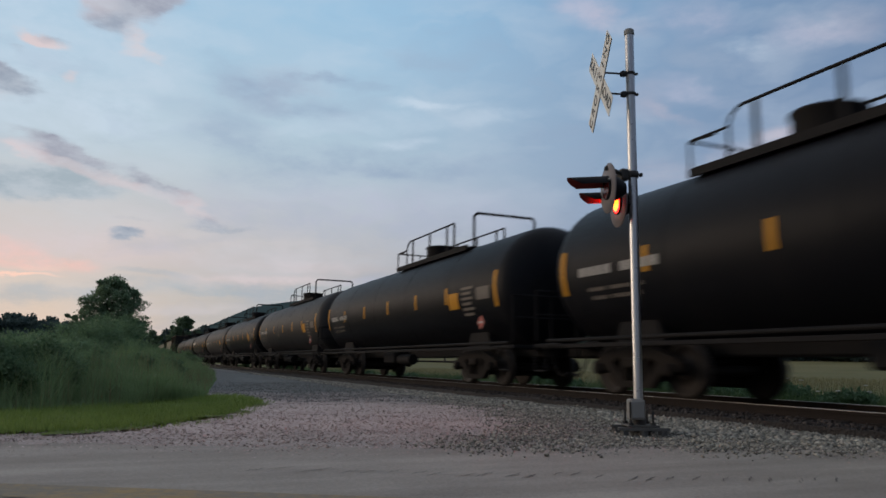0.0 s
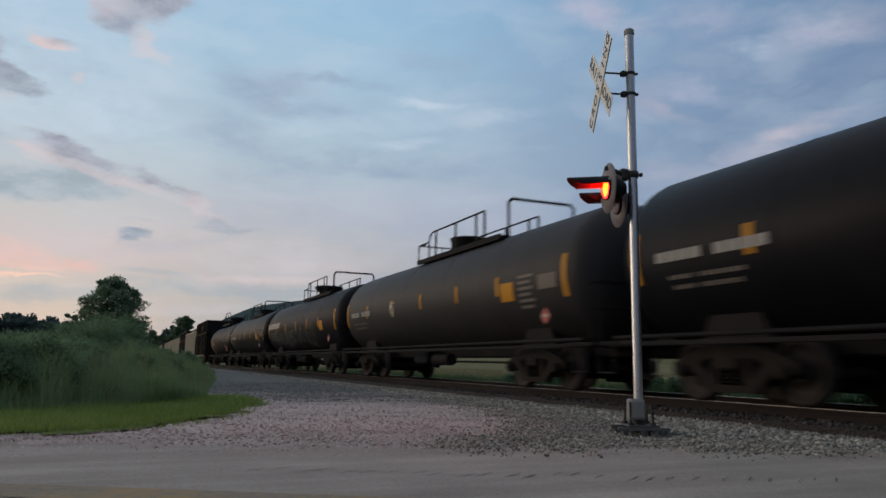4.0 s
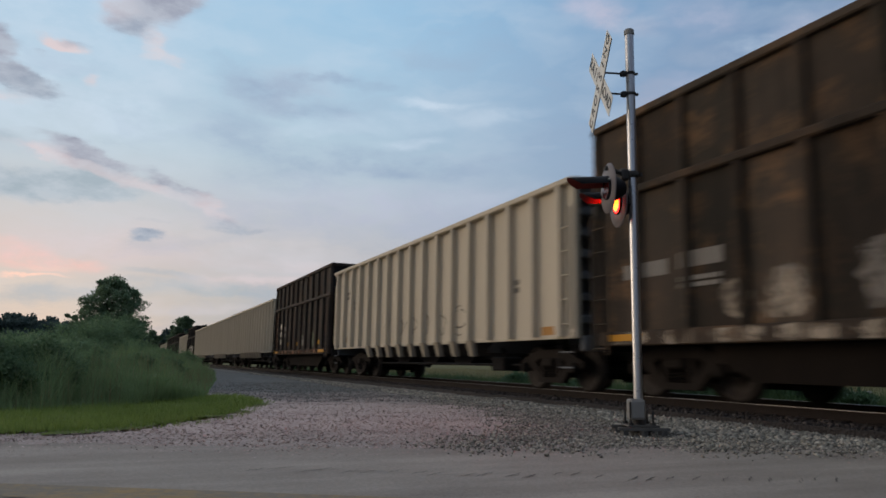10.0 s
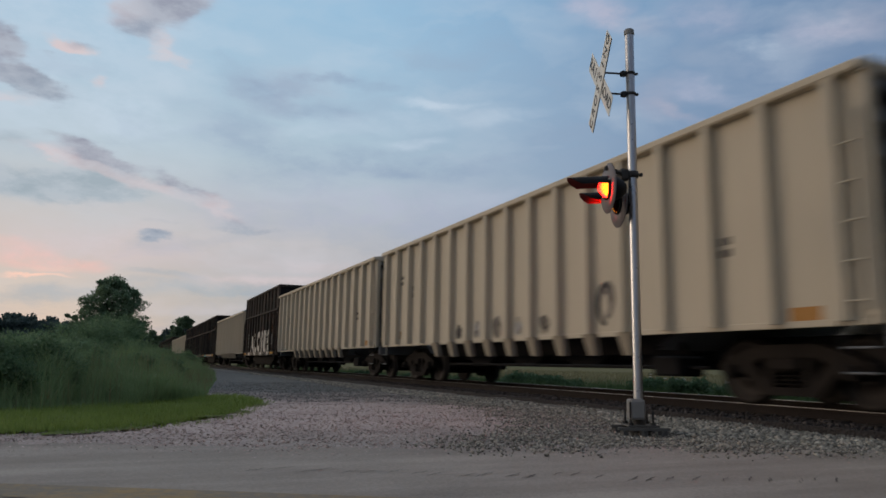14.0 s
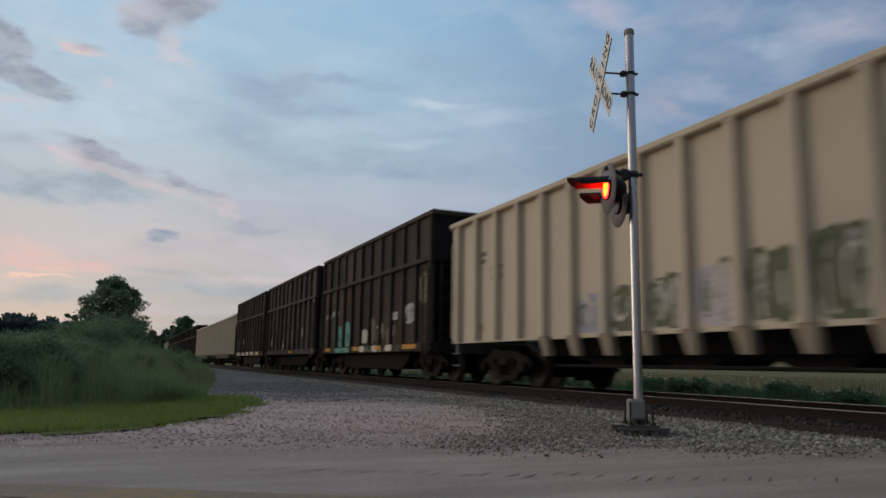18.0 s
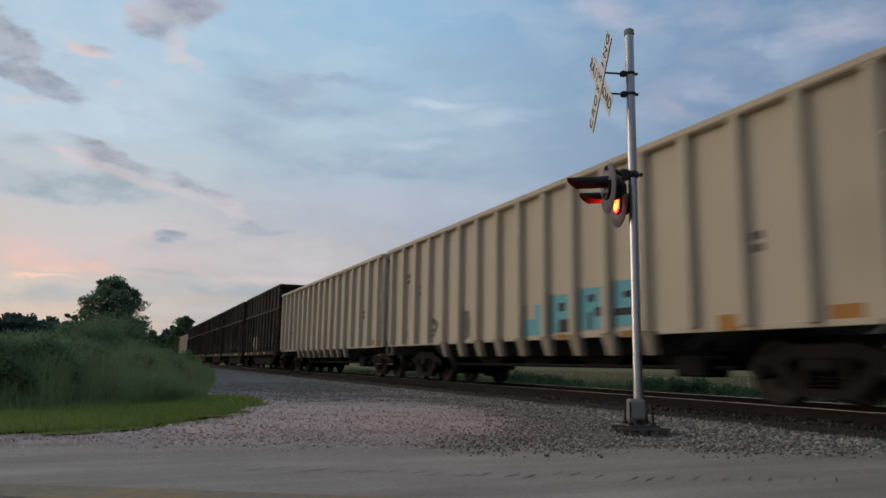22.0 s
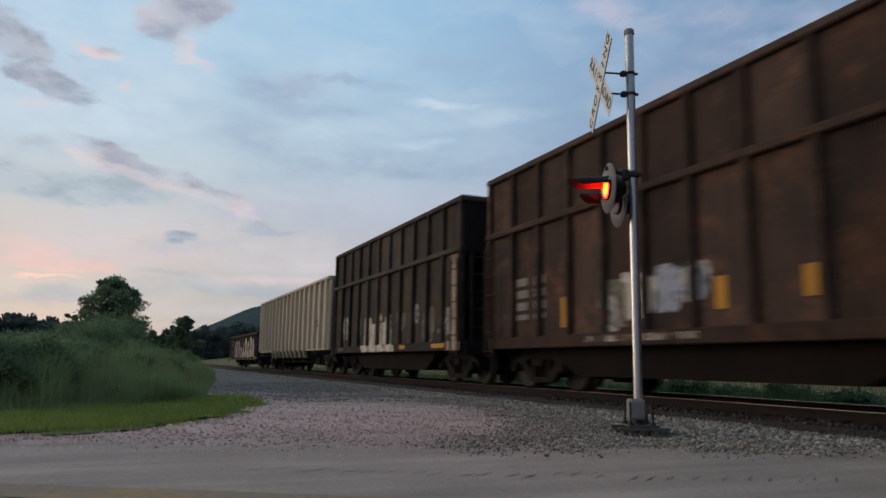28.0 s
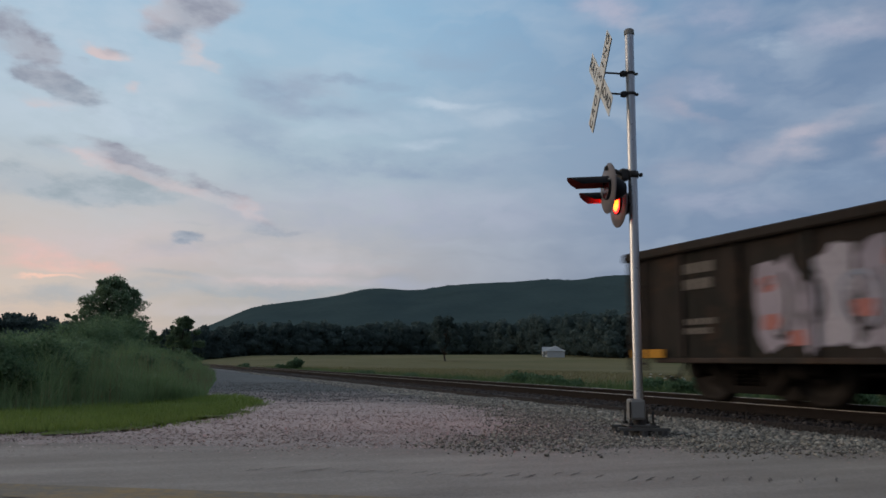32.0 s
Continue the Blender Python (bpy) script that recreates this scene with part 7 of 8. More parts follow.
    for k in range(7):
        x = -2.66 + 0.931 * k
        blotch(hops["e"], x - 0.06, x + 0.72, 1.04, 1.75 + 0.07 * k, (GREYBLUE, OLIVE, OLIVE, LILAC, OLIVE, OLIVE, DIM)[k], 240 + k, yh - 0.001, "graffiti", "grey, green and lilac sprayed letters")
        scrawl(hops["e"], x, x + 0.66, 1.12, 1.72 + 0.07 * k, [CREAM, OLIVE, CREAM, WHITE], 300 + k, yh - 0.004, 2, 0.055, label="white sprayed letter strokes")
    scrawl(hops["e"], 3.95, 6.1, 1.1, 1.9, [INK, DIM], 155, yh - 0.002, 3, 0.07)
    scrawl(hops["e"], 6.4, 7.2, 1.1, 1.5, [DIM], 158, yh - 0.002, 1, 0.06)
    # blue block marks, one to a panel, each crossed by dark bars
    for k, (x0, x1, z1) in enumerate(((0.14, 0.66, 1.66), (1.10, 1.74, 1.78), (2.00, 2.62, 1.82), (2.94, 3.60, 1.86))):
        z0 = 1.10 + 0.02 * k
        if k:
            part("graffiti", Shape().box(x0, x1, yh - 0.004, yh, z0, z1), SKYBLUE, hops["f"], "sky-blue block graffiti")
        else:
            part("graffiti", Shape().box(x0, x1, yh - 0.004, yh, z0, z0 + 0.30), SKYBLUE, hops["f"], "sky-blue block graffiti")
            part("graffiti", Shape().box(x1 - 0.2, x1, yh - 0.004, yh, z0 + 0.30, z1), SKYBLUE, hops["f"], "sky-blue block graffiti")
        # dark strokes that cut the block into a letter
        cuts = ((), ((0.32, 1.0, 0.0, 0.34), (0.30, 0.62, 0.56, 0.78)), ((0.30, 0.46, 0.0, 0.42), (0.62, 1.0, 0.30, 0.52), (0.30, 0.60, 0.66, 0.84)), ((0.30, 1.0, 0.62, 0.76), (0.0, 0.70, 0.24, 0.40)))[k]
        for a, b, c0, c1 in cuts:
            part("graffiti", Shape().box(x0 + a * (x1 - x0), x0 + b * (x1 - x0), yh - 0.007, yh - 0.004, z0 + c0 * (z1 - z0), z0 + c1 * (z1 - z0)), INK, hops["f"], "dark stroke across the blue")
        part("graffiti", Shape().box(x0 - 0.10, x0, yh - 0.003, yh, z0 - 0.02, z1 + 0.03), INK, hops["f"], "dark edge beside the blue")
        if k in (1, 3):
            part("reflector_strip", Shape().box(x0 + 0.1, x1, yh - 0.006, yh, 0.99, 1.09), DULL_YELLOW, hops["f"], "dulled orange reflective patch")
    part("reflector_strip", Shape().box(5.08, 5.46, yh - 0.006, yh, 1.02, 1.22), ORANGE_PATCH, hops["f"], "faded orange patch")
    blotch(hops["f"], -2.9, -2.34, 1.07, 1.77, DIM, 270, yh - 0.001, "paint_patch", "grey smudge")
    scrawl(hops["f"], -5.0, -4.2, 1.2, 1.7, [OLIVE], 156, yh - 0.002, 1, 0.06, False)
    scrawl(hops["g"], -5.9, -4.9, 1.6, 1.9, [INK], 157, yh - 0.002, 1, 0.05, False)


build_train()


# ---- crossing signal ----
POLE = Vector((-6.408, 4.9885, -0.03))


def turned(u):
    """Level direction at an angle u, in degrees, from the track's far end."""
    return Vector((-math.cos(radians(u)), math.sin(radians(u)), 0))


def crossing_signal():
    s = thing("crossing_signal", "railway crossing signal with crossbuck and red flashing lamps", "crossing signal", at=Matrix.Translation(POLE))
    part("mast", Shape().rod((0, 0, 0.30), (0, 0, 4.44), 0.050, n=24), GALV, s, "galvanised steel mast")
    part("mast_cap", Shape().lathe([(4.43, 0.057), (4.485, 0.057), (4.50, 0.045)], "Z", 20), BOX_GREY, s)
    base = Shape().lathe([(0.02, 0.12), (0.05, 0.11), (0.08, 0.075), (0.34, 0.064)], "Z", 18)
    part("base_collar", base, CASTING, s, "cast base collar")
    # angle-iron frame on four short feet, with the mast's anchor bolts
    across, away = turned(HEADING + 90), turned(HEADING)
    for k in (-1, 1):
        side = Shape()
        a, b = away * 0.17 * k - across * 0.26, away * 0.17 * k + across * 0.26
        n = away * 0.035
        side.add([a - n, a + n, b + n, b - n] + [q + Vector((0, 0, 0.028)) for q in (a - n, a + n, b + n, b - n)], [(3, 2, 1, 0), (4, 5, 6, 7), (0, 1, 5, 4), (1, 2, 6, 5), (2, 3, 7, 6), (3, 0, 4, 7)])
        side.v = [(q[0], q[1], q[2] + 0.045) for q in side.v]
        part("foundation_angle", side, FRAME_GREY, s, "dull grey angle-iron foundation bar")
        for c in (-0.2, 0.0, 0.2):
            q = away * 0.17 * k + across * c
            part("foundation_foot", Shape().box(q.x - 0.034, q.x + 0.034, q.y - 0.034, q.y + 0.034, -0.05, 0.046, 0.006), FRAME_GREY, s)
    plate = Shape().box(-0.15, 0.15, -0.15, 0.15, 0.074, 0.094, 0.006)
    part("base_plate", plate, FRAME_GREY, s, "cast base plate", Matrix.Rotation(radians(90 - HEADING), 4, "Z"))
    for a in range(4):
        p = turned(HEADING + 45 + 90 * a) * 0.165
        part("anchor_bolt", Shape().rod(p + Vector((0, 0, 0.05)), p + Vector((0, 0, 0.24)), 0.012).rod(p + Vector((0, 0, 0.094)), p + Vector((0, 0, 0.12)), 0.028, n=6), CASTING, s)
    box = part("junction_box", Shape().box(-0.085, 0.075, -0.08, 0.08, 0.15, 0.36, 0.016), BOX_GREY, s, "grey cast junction box", Matrix.Rotation(radians(90 - HEADING), 4, "Z") @ Matrix.Translation((-0.05, -0.10, 0)))
    part("box_lid", Shape().box(-0.072, 0.062, -0.093, -0.078, 0.17, 0.34, 0.006), BOX_GREY, box)
    part("box_hinge", Shape().rod((-0.085, -0.085, 0.17), (-0.085, -0.085, 0.33), 0.010), CASTING, box)
    # crossbuck
    face = turned(20.0 - 90)
    right = Vector((0, 0, 1)).cross(face)
    centre = turned(HEADING - 90) * 0.35 + Vector((0, 0, 3.84)) - turned(HEADING) * 0.03

    def sheet(tilt, depth):
        m = Matrix((right, -face, Vector((0, 0, 1)))).transposed().to_4x4()
        return Matrix.Translation(centre + face * depth) @ m @ Matrix.Rotation(radians(-tilt), 4, "Y")

    words = (("CROSSING", 43.5, 0.004), ("RAIL ROAD", -47.0, -0.004))
    for text, tilt, depth in words:
        b = part("crossbuck_blade", Shape().box(-0.575, 0.575, -0.003, 0.003, -0.114, 0.114, 0.002), SIGN_WHITE, s, "white crossbuck blade with black letters", sheet(tilt, depth))
        for i, ch in enumerate(text):
            if ch != " ":
                part("letter", lettering(ch, 0.175, SIGN_BLACK, "letter"), None, b, "black sign letter", pose((i - (len(text) - 1) / 2) * 1.02 / (len(text) - 1), -0.005, 0))
        part("back_angle", Shape().box(-0.565, 0.565, 0.004, 0.010, -0.116, -0.104), CASTING, b)
    for z in (3.725, 3.967):
        clamp = Shape().lathe([(z - 0.016, 0.051), (z - 0.016, 0.059), (z + 0.016, 0.059), (z + 0.016, 0.051)], "Z", 16, closed=False)
        for k in (0, 180):
            d = turned(HEADING + 90 + k)
            g = 0.014 if k == 0 else 0.030
            clamp.box(d.x * 0.075 - g, d.x * 0.075 + g, d.y * 0.075 - g, d.y * 0.075 + g, z - g, z + g, 0.006)
        part("sign_clamp", clamp, CASTING, s, "black cast clamp")
        part("sign_bracket", Shape().tube([turned(HEADING - 90) * 0.07 + Vector((0, 0, z)), centre + Vector((0, 0, z - 3.84)) - face * 0.02], 0.012), CASTING, s)
    # lamps
    arm_z = 2.80
    clamp = Shape().lathe([(arm_z - 0.045, 0.051), (arm_z - 0.045, 0.064), (arm_z + 0.025, 0.064), (arm_z + 0.025, 0.051)], "Z", 16, closed=False)
    d = turned(HEADING - 90)
    clamp.box(d.x * 0.1 - 0.05, d.x * 0.1 + 0.05, d.y * 0.1 - 0.05, d.y * 0.1 + 0.05, arm_z - 0.08, arm_z + 0.055, 0.02)
    e = turned(HEADING + 90) * 0.09
    clamp.box(e.x - 0.018, e.x + 0.018, e.y - 0.018, e.y + 0.018, arm_z - 0.03, arm_z + 0.012, 0.006)
    part("lamp_clamp", clamp, CASTING, s, "black cast lamp bracket")
    lamps = []
    places = (Vector((-6.323, 4.578, 2.545)), Vector((-6.588, 4.905, 2.465)))
    arm = Shape()
    hub = turned(HEADING - 90) * 0.12 + Vector((0, 0, arm_z))
    for p in places:
        q = p - POLE
        arm.tube([hub, Vector((q.x, q.y, arm_z)) + turned(HEADING) * 0.0, Vector((q.x, q.y, q.z + 0.2))], 0.026, 8)
    part("crossarm", arm, CASTING, s, "black pipe crossarm")
    for k, p in enumerate(places):
        look_u = (-71.0, -73.0)[k]
        out = turned(look_u)
        m = Matrix((Vector((0, 0, 1)).cross(out), -out, Vector((0, 0, 1)))).transposed().to_4x4()
        # lamp space: -y points the way the lamp shines
        unit = part("lamp_unit", Shape().lathe([(0.02, 0.125), (0.10, 0.128), (0.16, 0.10), (0.20, 0.06)], "Y", 20).box(-0.03, 0.03, 0.03, 0.08, 0.10, 0.24, 0.01), ENAMEL, s, "black round lamp housing", Matrix.Translation(p - POLE) @ m)
        part("backplate", Shape().lathe([(0.012, 0.12), (0.012, 0.272), (0.022, 0.272), (0.022, 0.12)], "Y", 36, closed=False), DISC_GREY, unit, "round grey backplate")
        hood = Shape()
        n, ln = 26, 0.43
        vs = []
        for r in (0.131, 0.126):
            for i in range(n + 1):
                a = radians(14 + 152 * i / n)
                drop = max(0.0, math.sin(a))
                reach = 0.20 + (ln - 0.20) * max(0.0, math.sin(a)) ** 0.6
                vs.append((r * math.cos(a), 0.0, r * math.sin(a)))
                vs.append((r * math.cos(a) * 0.98, -reach, r * math.sin(a) * 0.98 - 0.03 * reach / ln))
        w = 2 * (n + 1)
        fs = [(2 * i, 2 * i + 1, 2 * i + 3, 2 * i + 2) for i in range(n)]
        fs += [(w + 2 * i, w + 2 * i + 2, w + 2 * i + 3, w + 2 * i + 1) for i in range(n)]
        fs += [(2 * i + 1, w + 2 * i + 1, w + 2 * i + 3, 2 * i + 3) for i in range(n)]
        hood.add(vs, fs, True)
        lining = part("hood", hood, ENAMEL, unit, "black curved lamp hood")
        lining.data.materials.append(HOOD_LINING)
        for f in lining.data.polygons:
            r = math.hypot(lining.data.vertices[f.vertices[0]].co.x, lining.data.vertices[f.vertices[0]].co.z)
            f.material_index = 1 if r < 0.1285 and f.normal.dot(Vector((f.center.x, 0, f.center.z))) < 0 else 0
        part("lens_ring", Shape().lathe([(-0.012, 0.112), (-0.012, 0.125), (0.02, 0.125), (0.02, 0.112)], "Y", 26, closed=False), ENAMEL, unit)
        part("hood_screw", Shape().lathe([(-0.02, 0.012), (-0.005, 0.014)], "Y", 8, (0.131, 0, 0.07)), GALV, unit)
        # the lit face turns to the front while the lamp flashes
        flap = part("flasher_disc", Shape().lathe([(-0.006, 0.02), (-0.012, 0.05), (-0.009, 0.088), (-0.004, 0.108)], "Y", 24), GLOW_RED, unit, "glowing red flasher lens", pose(0, -0.006, 0))
        me = flap.data
        me.materials.append(DARK_RED)
        me.materials.append(GLOW_CORE)
        for f in me.polygons:
            f.material_index = 2 if math.hypot(f.center.x, f.center.z) < 0.074 else 0
        bm = bmesh.new()
        bm.from_mesh(me)
        back = Shape().lathe([(0.006, 0.02), (0.012, 0.05), (0.008, 0.111), (0.002, 0.111)], "Y", 24)
        made = [bm.verts.new(v) for v in back.v]
        for f in back.f:
            bm.faces.new([made[i] for i in f]).material_index = 1
        bmesh.ops.recalc_face_normals(bm, faces=bm.faces[:])
        bm.to_mesh(me)
        bm.free()
        lamps.append(flap)
    return lamps


LAMPS = crossing_signal()


# ---- plants ----
def blades(name, pts, heights, width, mat, label, seed, lean=0.35, category="grass", base=0.0, seg=3):
    """Grass blades: bent tapered strips, one object."""
    rng = np.random.default_rng(seed)
    n = len(pts)
    a = rng.uniform(0, 6.283, n)
    ln = lean * rng.uniform(0.2, 1.0, n)
    w = width * rng.uniform(0.6, 1.3, n)
    side = np.stack([-np.sin(a), np.cos(a), 0 * a], 1)
    out = np.stack([np.cos(a), np.sin(a), 0 * a], 1)
    rows = []
    for k in range(seg + 1):
        t = k / seg
        c = np.stack([pts[:, 0], pts[:, 1], base + heights * t * (1 - 0.18 * ln * t)], 1) + out * (heights * ln * t * t)[:, None]
        ww = (w * (1 - t) ** 0.7 * 0.5)[:, None] if k < seg else 0.06 * w[:, None]
        rows += [c - side * ww, c + side * ww]
    V = np.stack(rows, 1)
    f = np.array([(2 * k, 2 * k + 1, 2 * k + 3, 2 * k + 2) for k in range(seg)])
    F = (f[None] + (2 * seg + 2) * np.arange(n)[:, None, None]).reshape(-1, 4)
    ob = new(name, quick_mesh(name, V.reshape(-1, 3), F, mat))
    return tagged(ob, label, category, kind="stuff")


def sprinkle(outline, count, seed, focus=None, power=1.5):
    rng = np.random.default_rng(seed)
    xs, ys = [p[0] for p in outline], [p[1] for p in outline]
    out = np.zeros((0, 2))
    while len(out) < count:
        c = np.stack([rng.uniform(min(xs), max(xs), count * 3), rng.uniform(min(ys), max(ys), count * 3)], 1)
        keep = inside_of(outline, c[:, 0], c[:, 1])
        if focus:
            keep &= rng.uniform(0, 1, len(c)) < np.clip((focus / np.hypot(c[:, 0], c[:, 1])) ** power, 0, 1)
        out = np.concatenate([out, c[keep]])
    return out[:count]


def build_plants():
    rng = np.random.default_rng(12)
    p = sprinkle(LAWN_AREA, 24000, 51, 9.0)
    blades("lawn_grass", p, rng.uniform(0.03, 0.085, len(p)), 0.010, BLADE_SHORT, "short bright green grass along the gravel", 52, 0.8)
    wide = [(x * (0.965 if x > -10.5 else 1.0), y + (0.18 if y > 0 else 0.0)) for x, y in LAWN_AREA]
    p = sprinkle(wide, 5000, 61, 9.0)
    blades("verge_tufts", p, rng.uniform(0.02, 0.06, len(p)) * (0.4 + 0.6 * rng.uniform(0, 1, len(p))), 0.009, BLADE_SHORT, "sparse grass creeping into the gravel", 62, 0.9)
    p = sprinkle(TALL_AREA, 135000, 53, 13.0, 1.9)
    u = np.degrees(np.arctan2(p[:, 1], -p[:, 0]))
    r = np.hypot(p[:, 0], p[:, 1])
    edge = 0.105 * np.abs(p[:, 0]) - p[:, 1]
    lumps = 0.5 + 0.25 * np.sin(p[:, 0] * 1.9 + 1.3 * np.sin(p[:, 1] * 1.1)) + 0.25 * np.sin(p[:, 1] * 2.7 + p[:, 0] * 0.6)
    front = 0.14 + 0.86 * smooth(9.4, 13.2, r + 0.8 * np.sin(u * 0.9) + 0.5 * np.sin(u * 2.3))
    side = 0.14 + 0.86 * smooth(-0.1, 2.4, edge + 0.4 * np.sin(r * 1.1))
    h = (0.52 + 0.42 * lumps) * rng.uniform(0.45, 1.25, len(p)) * front * side * (0.9 + 0.25 * smooth(14, 40, r)) * (1 + 0.15 * np.sin(u * 1.7 + r * 0.8)) * (1 + 0.28 * smooth(-3.0, 0.5, u))
    keep = rng.uniform(0, 1, len(p)) < (0.35 + 0.65 * lumps) * (0.72 + 0.28 * smooth(-5.5, -1.0, u + 1.2 * np.sin(r * 1.3)))
    blades("tall_grass", p[keep], h[keep], 0.010, BLADE_TALL, "tall grey-green meadow grass beside the gravel", 54, 0.95, seg=4)
    p = sprinkle(TALL_AREA, 5000, 55, 14.0, 1.6)
    r = np.hypot(p[:, 0], p[:, 1])
    edge = 0.105 * np.abs(p[:, 0]) - p[:, 1]
    h = rng.uniform(0.6, 0.98, len(p)) * (0.4 + 0.6 * smooth(9.6, 13.0, r)) * (0.45 + 0.55 * smooth(0, 1.5, edge))
    blades("seed_stalks", p, h, 0.009, BLADE_DRY, "pale seed stalks standing over the grass", 56, 0.25)
    # shrubs in the thicket
    k = 0
    for u, r, w, h in ((-10.6, 11.4, 0.75, 0.66), (-7.9, 11.9, 0.8, 0.70), (-5.2, 12.9, 0.75, 0.74), (-9.8, 12.4, 0.9, 0.95), (-6.6, 13.2, 0.9, 0.98), (-2.6, 15.5, 0.7, 0.72), (0.6, 19.0, 0.8, 0.74), (2.4, 23, 0.8, 0.72), (-9.0, 13.5, 1.3, 0.95), (-6.0, 14.5, 1.2, 0.95), (-3.6, 17, 1.4, 1.0), (-8.0, 18, 1.9, 1.08), (-1.2, 21, 1.3, 0.86), (-5.0, 23, 2.1, 1.2), (-9.5, 25, 2.1, 1.3),
                       (-2.6, 30, 2.0, 2.2), (-0.6, 33, 1.6, 1.45), (1.0, 36, 1.5, 1.1), (-5.2, 33, 2.4, 1.6), (2.2, 42, 1.5, 1.05), (3.4, 52, 1.8, 1.1), (-8.0, 40, 3.0, 1.75), (-11, 34, 2.6, 1.55), (-0.1, 44, 1.5, 3.4), (-2.3, 44, 1.4, 3.3), (-1.6, 40, 2.6, 2.7), (0.9, 44, 1.5, 1.5), (-4.6, 42, 2.6, 1.9)):
        k += 1
        x, y = polar(u, r)
        b = thing("shrub", "leafy green shrub in the tall grass" if k % 2 else "dense grey-green shrub beside the tall grass", "shrub", "shrubs in the thicket", at=pose(x, y, 0))
        rr = np.random.default_rng(400 + k)
        clouds = []
        for j in range(9):
            a = 2.4 * j
            q = (w * 0.52 * math.cos(a) * rr.uniform(0.3, 1), w * 0.52 * math.sin(a) * rr.uniform(0.3, 1), h * rr.uniform(0.35, 0.78))
            s = w * rr.uniform(0.30, 0.45)
            clouds.append(leaf_cloud(rr, q, (s, s, min(s, h * 0.34)), 1500, 0.013 + 0.0008 * r, 0.2))
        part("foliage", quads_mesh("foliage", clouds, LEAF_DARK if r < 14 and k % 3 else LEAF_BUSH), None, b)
        stems = Shape()
        for j in range(6):
            a = 1.05 * j
            stems.rod((0.08 * math.cos(a), 0.08 * math.sin(a), -0.05), (w * 0.4 * math.cos(a), w * 0.4 * math.sin(a), h * 0.7), 0.022, 0.008, 5)
        part("stems", stems, BARK, b)
    # verge beyond the track
    verge = [(-4, 11.2), (-4, 15.5), (-75, 15.5), (-75, 11.2)]
    p = sprinkle(verge, 34000, 57, 20.0, 1.2)
    h = rng.uniform(0.15, 0.46, len(p)) * (0.7 + 0.5 * np.sin(p[:, 0] * 0.7) ** 2)
    blades("verge_grass", p, h, 0.02, BLADE_DITCH, "rough grass on the verge beyond the track", 58, 0.4, base=-0.2)
    p = sprinkle([(-4, 15.5), (-4, 60), (-110, 60), (-110, 15.5)], 26000, 59, 45.0, 1.0)
    h = rng.uniform(0.15, 0.4, len(p))
    blades("field_grass", p, h, 0.03, BLADE_DRY, "straw-coloured hay in the field", 60, 0.4, base=-0.2)
    k = 0
    for u, r, w, h in ((11.8, 58, 1.0, 1.1), (10.7, 60, 0.8, 0.7), (8.0, 62, 1.0, 0.7), (29.0, 27, 1.3, 0.62), (31.0, 25, 1.1, 0.55), (32.5, 24, 0.9, 0.5), (25.0, 30, 0.8, 0.42), (20.5, 33, 0.8, 0.45), (17.0, 38, 0.8, 0.45), (38.5, 21, 0.8, 0.6), (41.5, 19.5, 1.0, 0.62), (44.5, 18.5, 0.9, 0.5), (48.0, 17.5, 0.8, 0.6), (51.5, 16.5, 0.9, 0.5)):
        k += 1
        x, y = polar(u, r)
        b = thing("weed_clump", "dark green clump of weeds beyond the track", "weeds", "weed clumps beyond the track", at=pose(x, y, -0.2))
        rr = np.random.default_rng(500 + k)
        clouds = [leaf_cloud(rr, (w * 0.4 * math.cos(2.4 * j), w * 0.4 * math.sin(2.4 * j), h * rr.uniform(0.3, 0.75)), (w * 0.32, w * 0.32, h * 0.3), 420, 0.022 + 0.0008 * r, 0.2) for j in range(6)]
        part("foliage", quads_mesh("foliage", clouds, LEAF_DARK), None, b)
        if u > 36:
            fl = Shape()
            for j in range(5):
                q = (rr.uniform(-0.6, 0.6) * w, rr.uniform(-0.5, 0.5) * w, h * rr.uniform(0.85, 1.15))
                fl.lathe([(q[2], 0.01), (q[2] + 0.012, 0.055), (q[2] + 0.02, 0.02)], "Z", 8, (q[0], q[1], 0))
            part("flower_heads", fl, FLOWER, b, "white umbel flower heads")


build_plants()


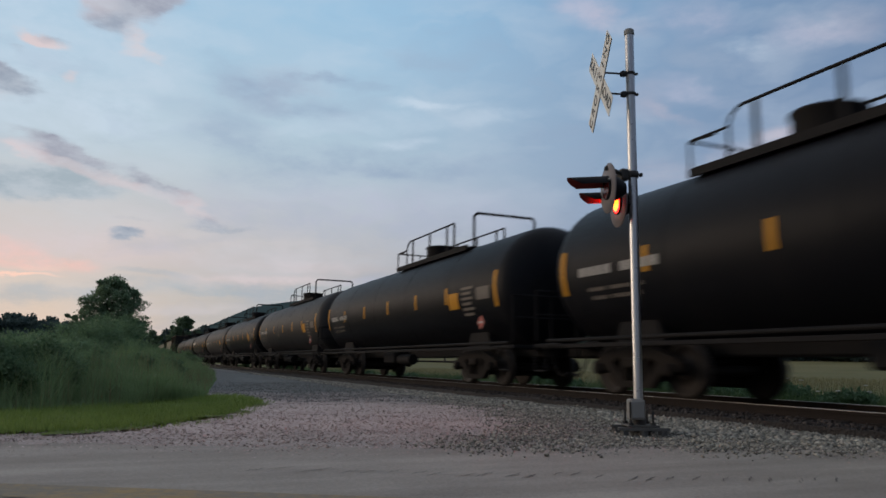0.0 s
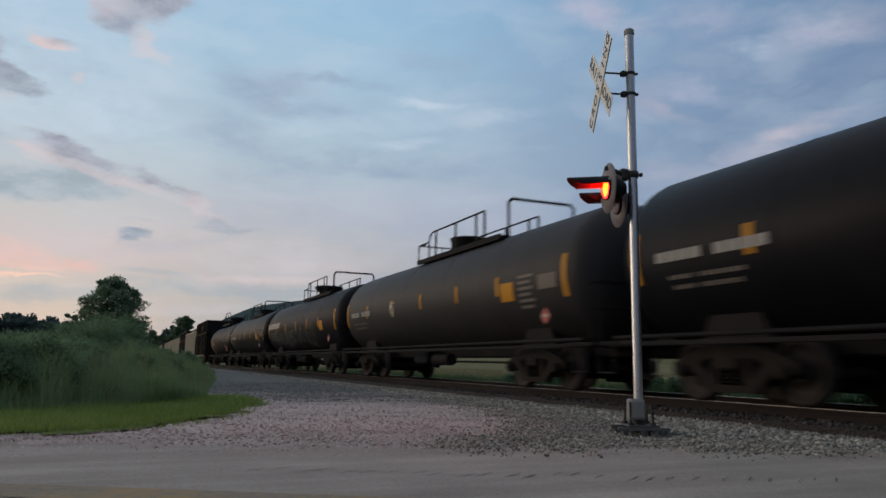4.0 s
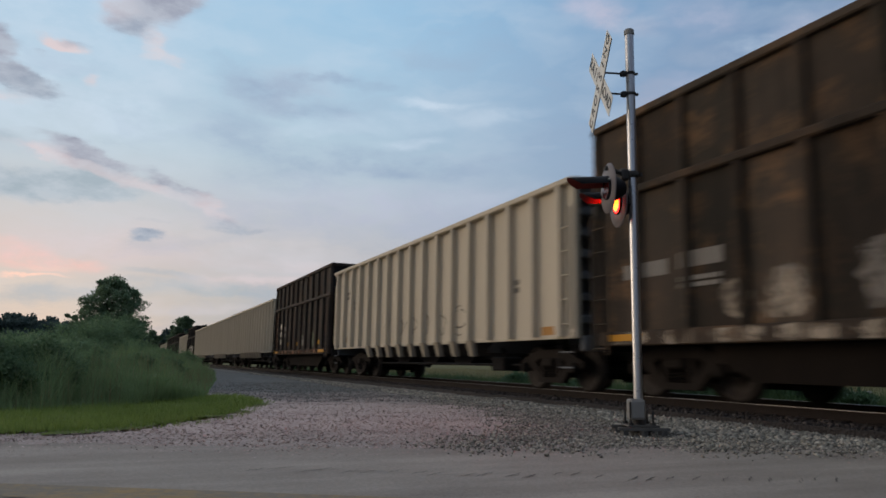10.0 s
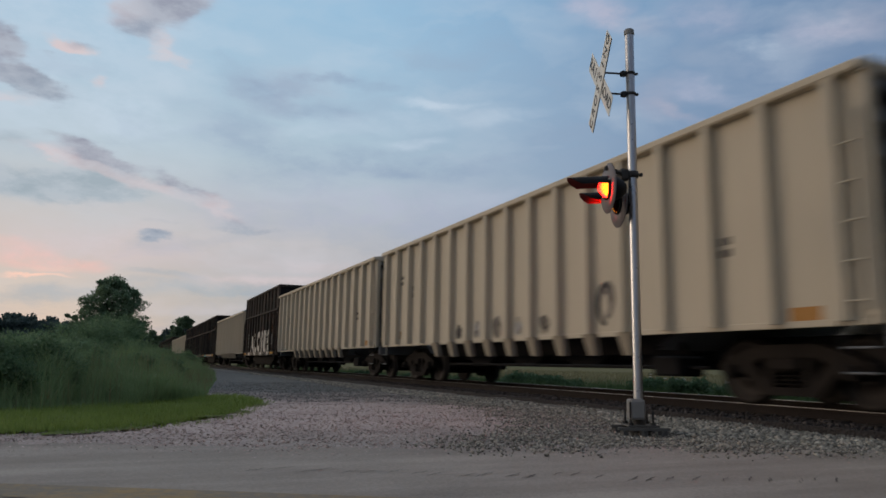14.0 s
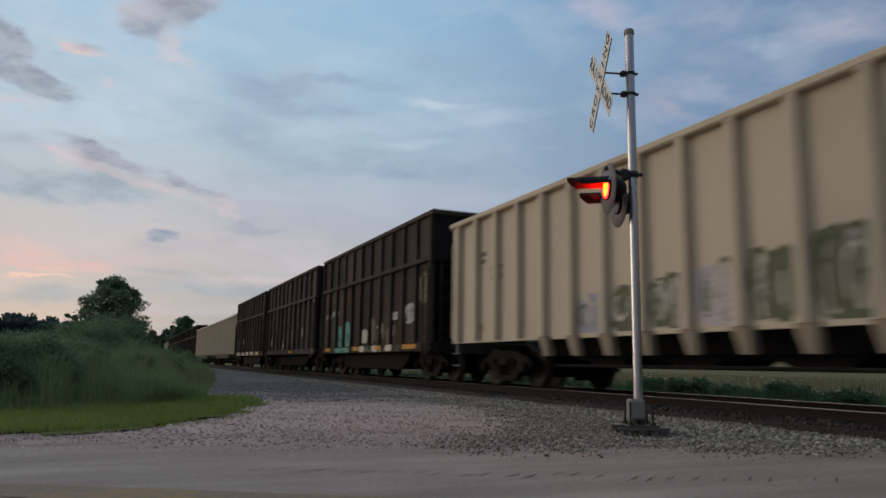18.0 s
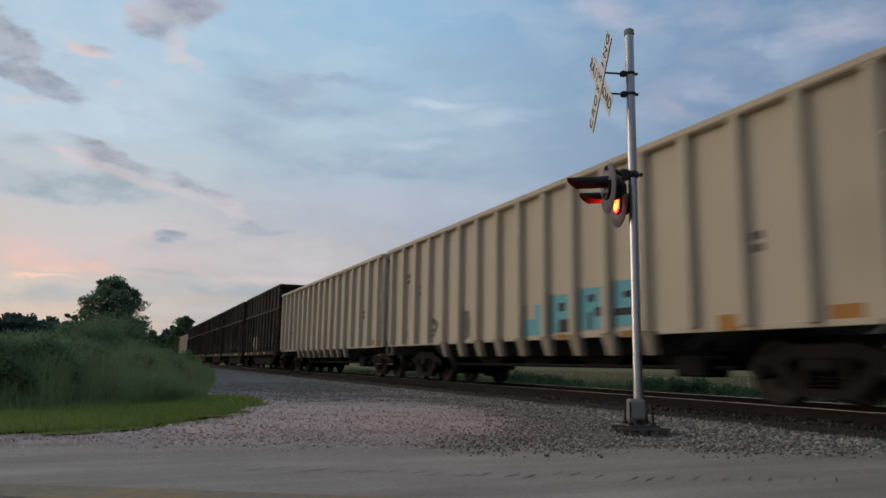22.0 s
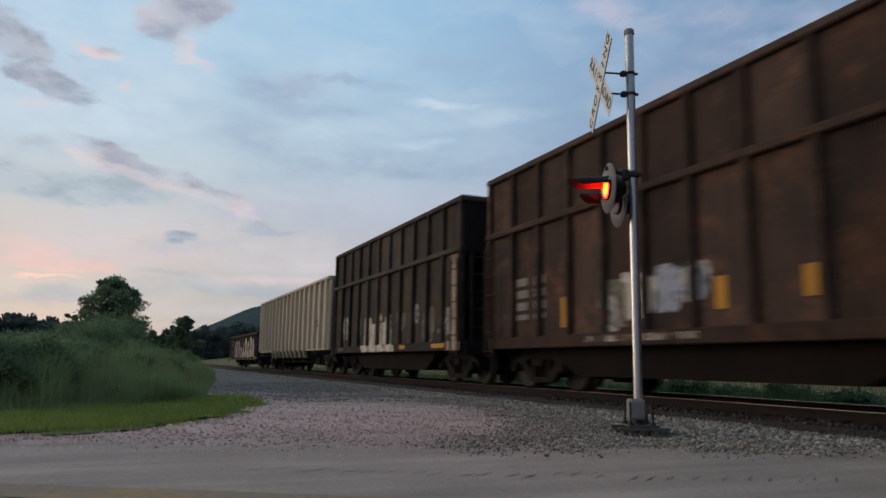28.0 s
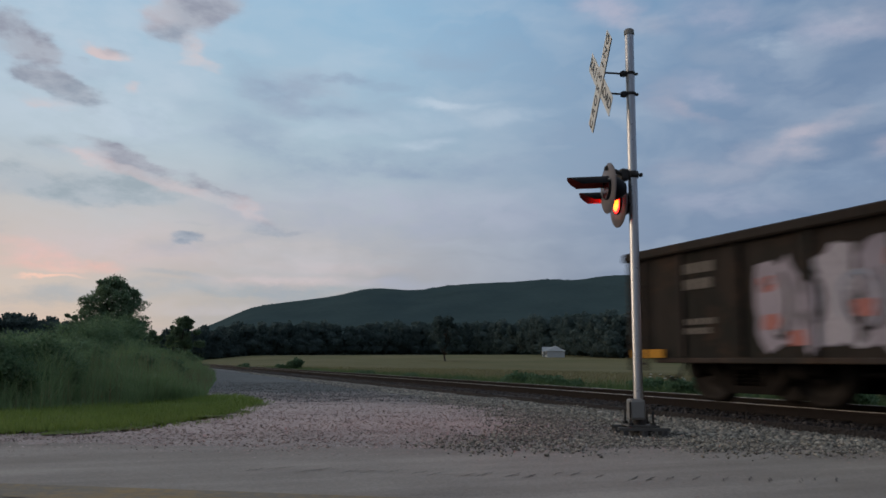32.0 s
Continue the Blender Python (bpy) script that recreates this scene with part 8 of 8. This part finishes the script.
# ---- what moves ----
def train_way(t):
    return UNIT * (1.80955 * t - 0.0057163 * (t - 16.0) ** 2 / 2)


def motions():
    times = [2.0 * k for k in range(17)]
    for car, rear, half in TRAIN:
        walk(car, [(t, pose(rear + half + train_way(t), TRACK_Y, RAIL_Z)) for t in times])
    # wheels roll with the train; alike wheelsets share their keys
    wheelsets = [o for o in bpy.data.objects if o.name.startswith("wheelset")]
    first = {}
    for o in wheelsets:
        place = round(o.location.x, 2)
        if place not in first:
            z = o.location.z
            rows = []
            for k in range(frame(SECONDS)):
                t = k / FPS
                rows.append((t, Matrix.Translation((place, 0, z)) @ Matrix.Rotation((train_way(t) - train_way(0.0)) / 0.42, 4, "Y")))
            walk(o, rows)
            first[place] = o
        else:
            o.rotation_mode = "QUATERNION"
            o.animation_data_create()
            o.animation_data.action = first[place].animation_data.action
            o.animation_data.action_slot = first[place].animation_data.action_slot
    # the two lamps flash in turn
    period, share = 1.103, 0.57
    for k, flap in enumerate(LAMPS):
        flips = []
        start = 5.68 - 6 * period
        for j in range(32):
            on, off = start + j * period, start + j * period + share
            flips += [on, off] if k == 0 else [off, on + period]
        flips = sorted(flips)
        past = sum(1 for f in flips if f <= 0.05)
        angle = 0.0 if past % 2 else 180.0
        z = flap.location.copy()

        def at(a):
            return Matrix.Translation(z) @ Matrix.Rotation(radians(a), 4, "Z")

        rows = [(0.0, at(angle))]
        for f in flips:
            if 0.15 < f < SECONDS - 0.2:
                n = round(f * FPS)
                rows += [((n - 1) / FPS, at(angle)), (n / FPS, at(angle + 60)), ((n + 1) / FPS, at(angle + 120)), ((n + 2) / FPS, at(angle + 180))]
                angle += 180.0
        rows.append((SECONDS, at(angle)))
        walk(flap, rows)
    # the clouds drift
    walk(cloud_low, [(0.0, pose(0, 0, 0)), (16.0, pose(0, 0, 0, 0, 0, -2.2)), (SECONDS, pose(0, 0, 0, 0, 0, -4.2))])
    walk(cloud_high, [(0.0, pose(0, 0, 0)), (16.0, pose(0, 0, 0, 0, 0, -0.85)), (SECONDS, pose(0, 0, 0, 0, 0, -1.6))])


motions()
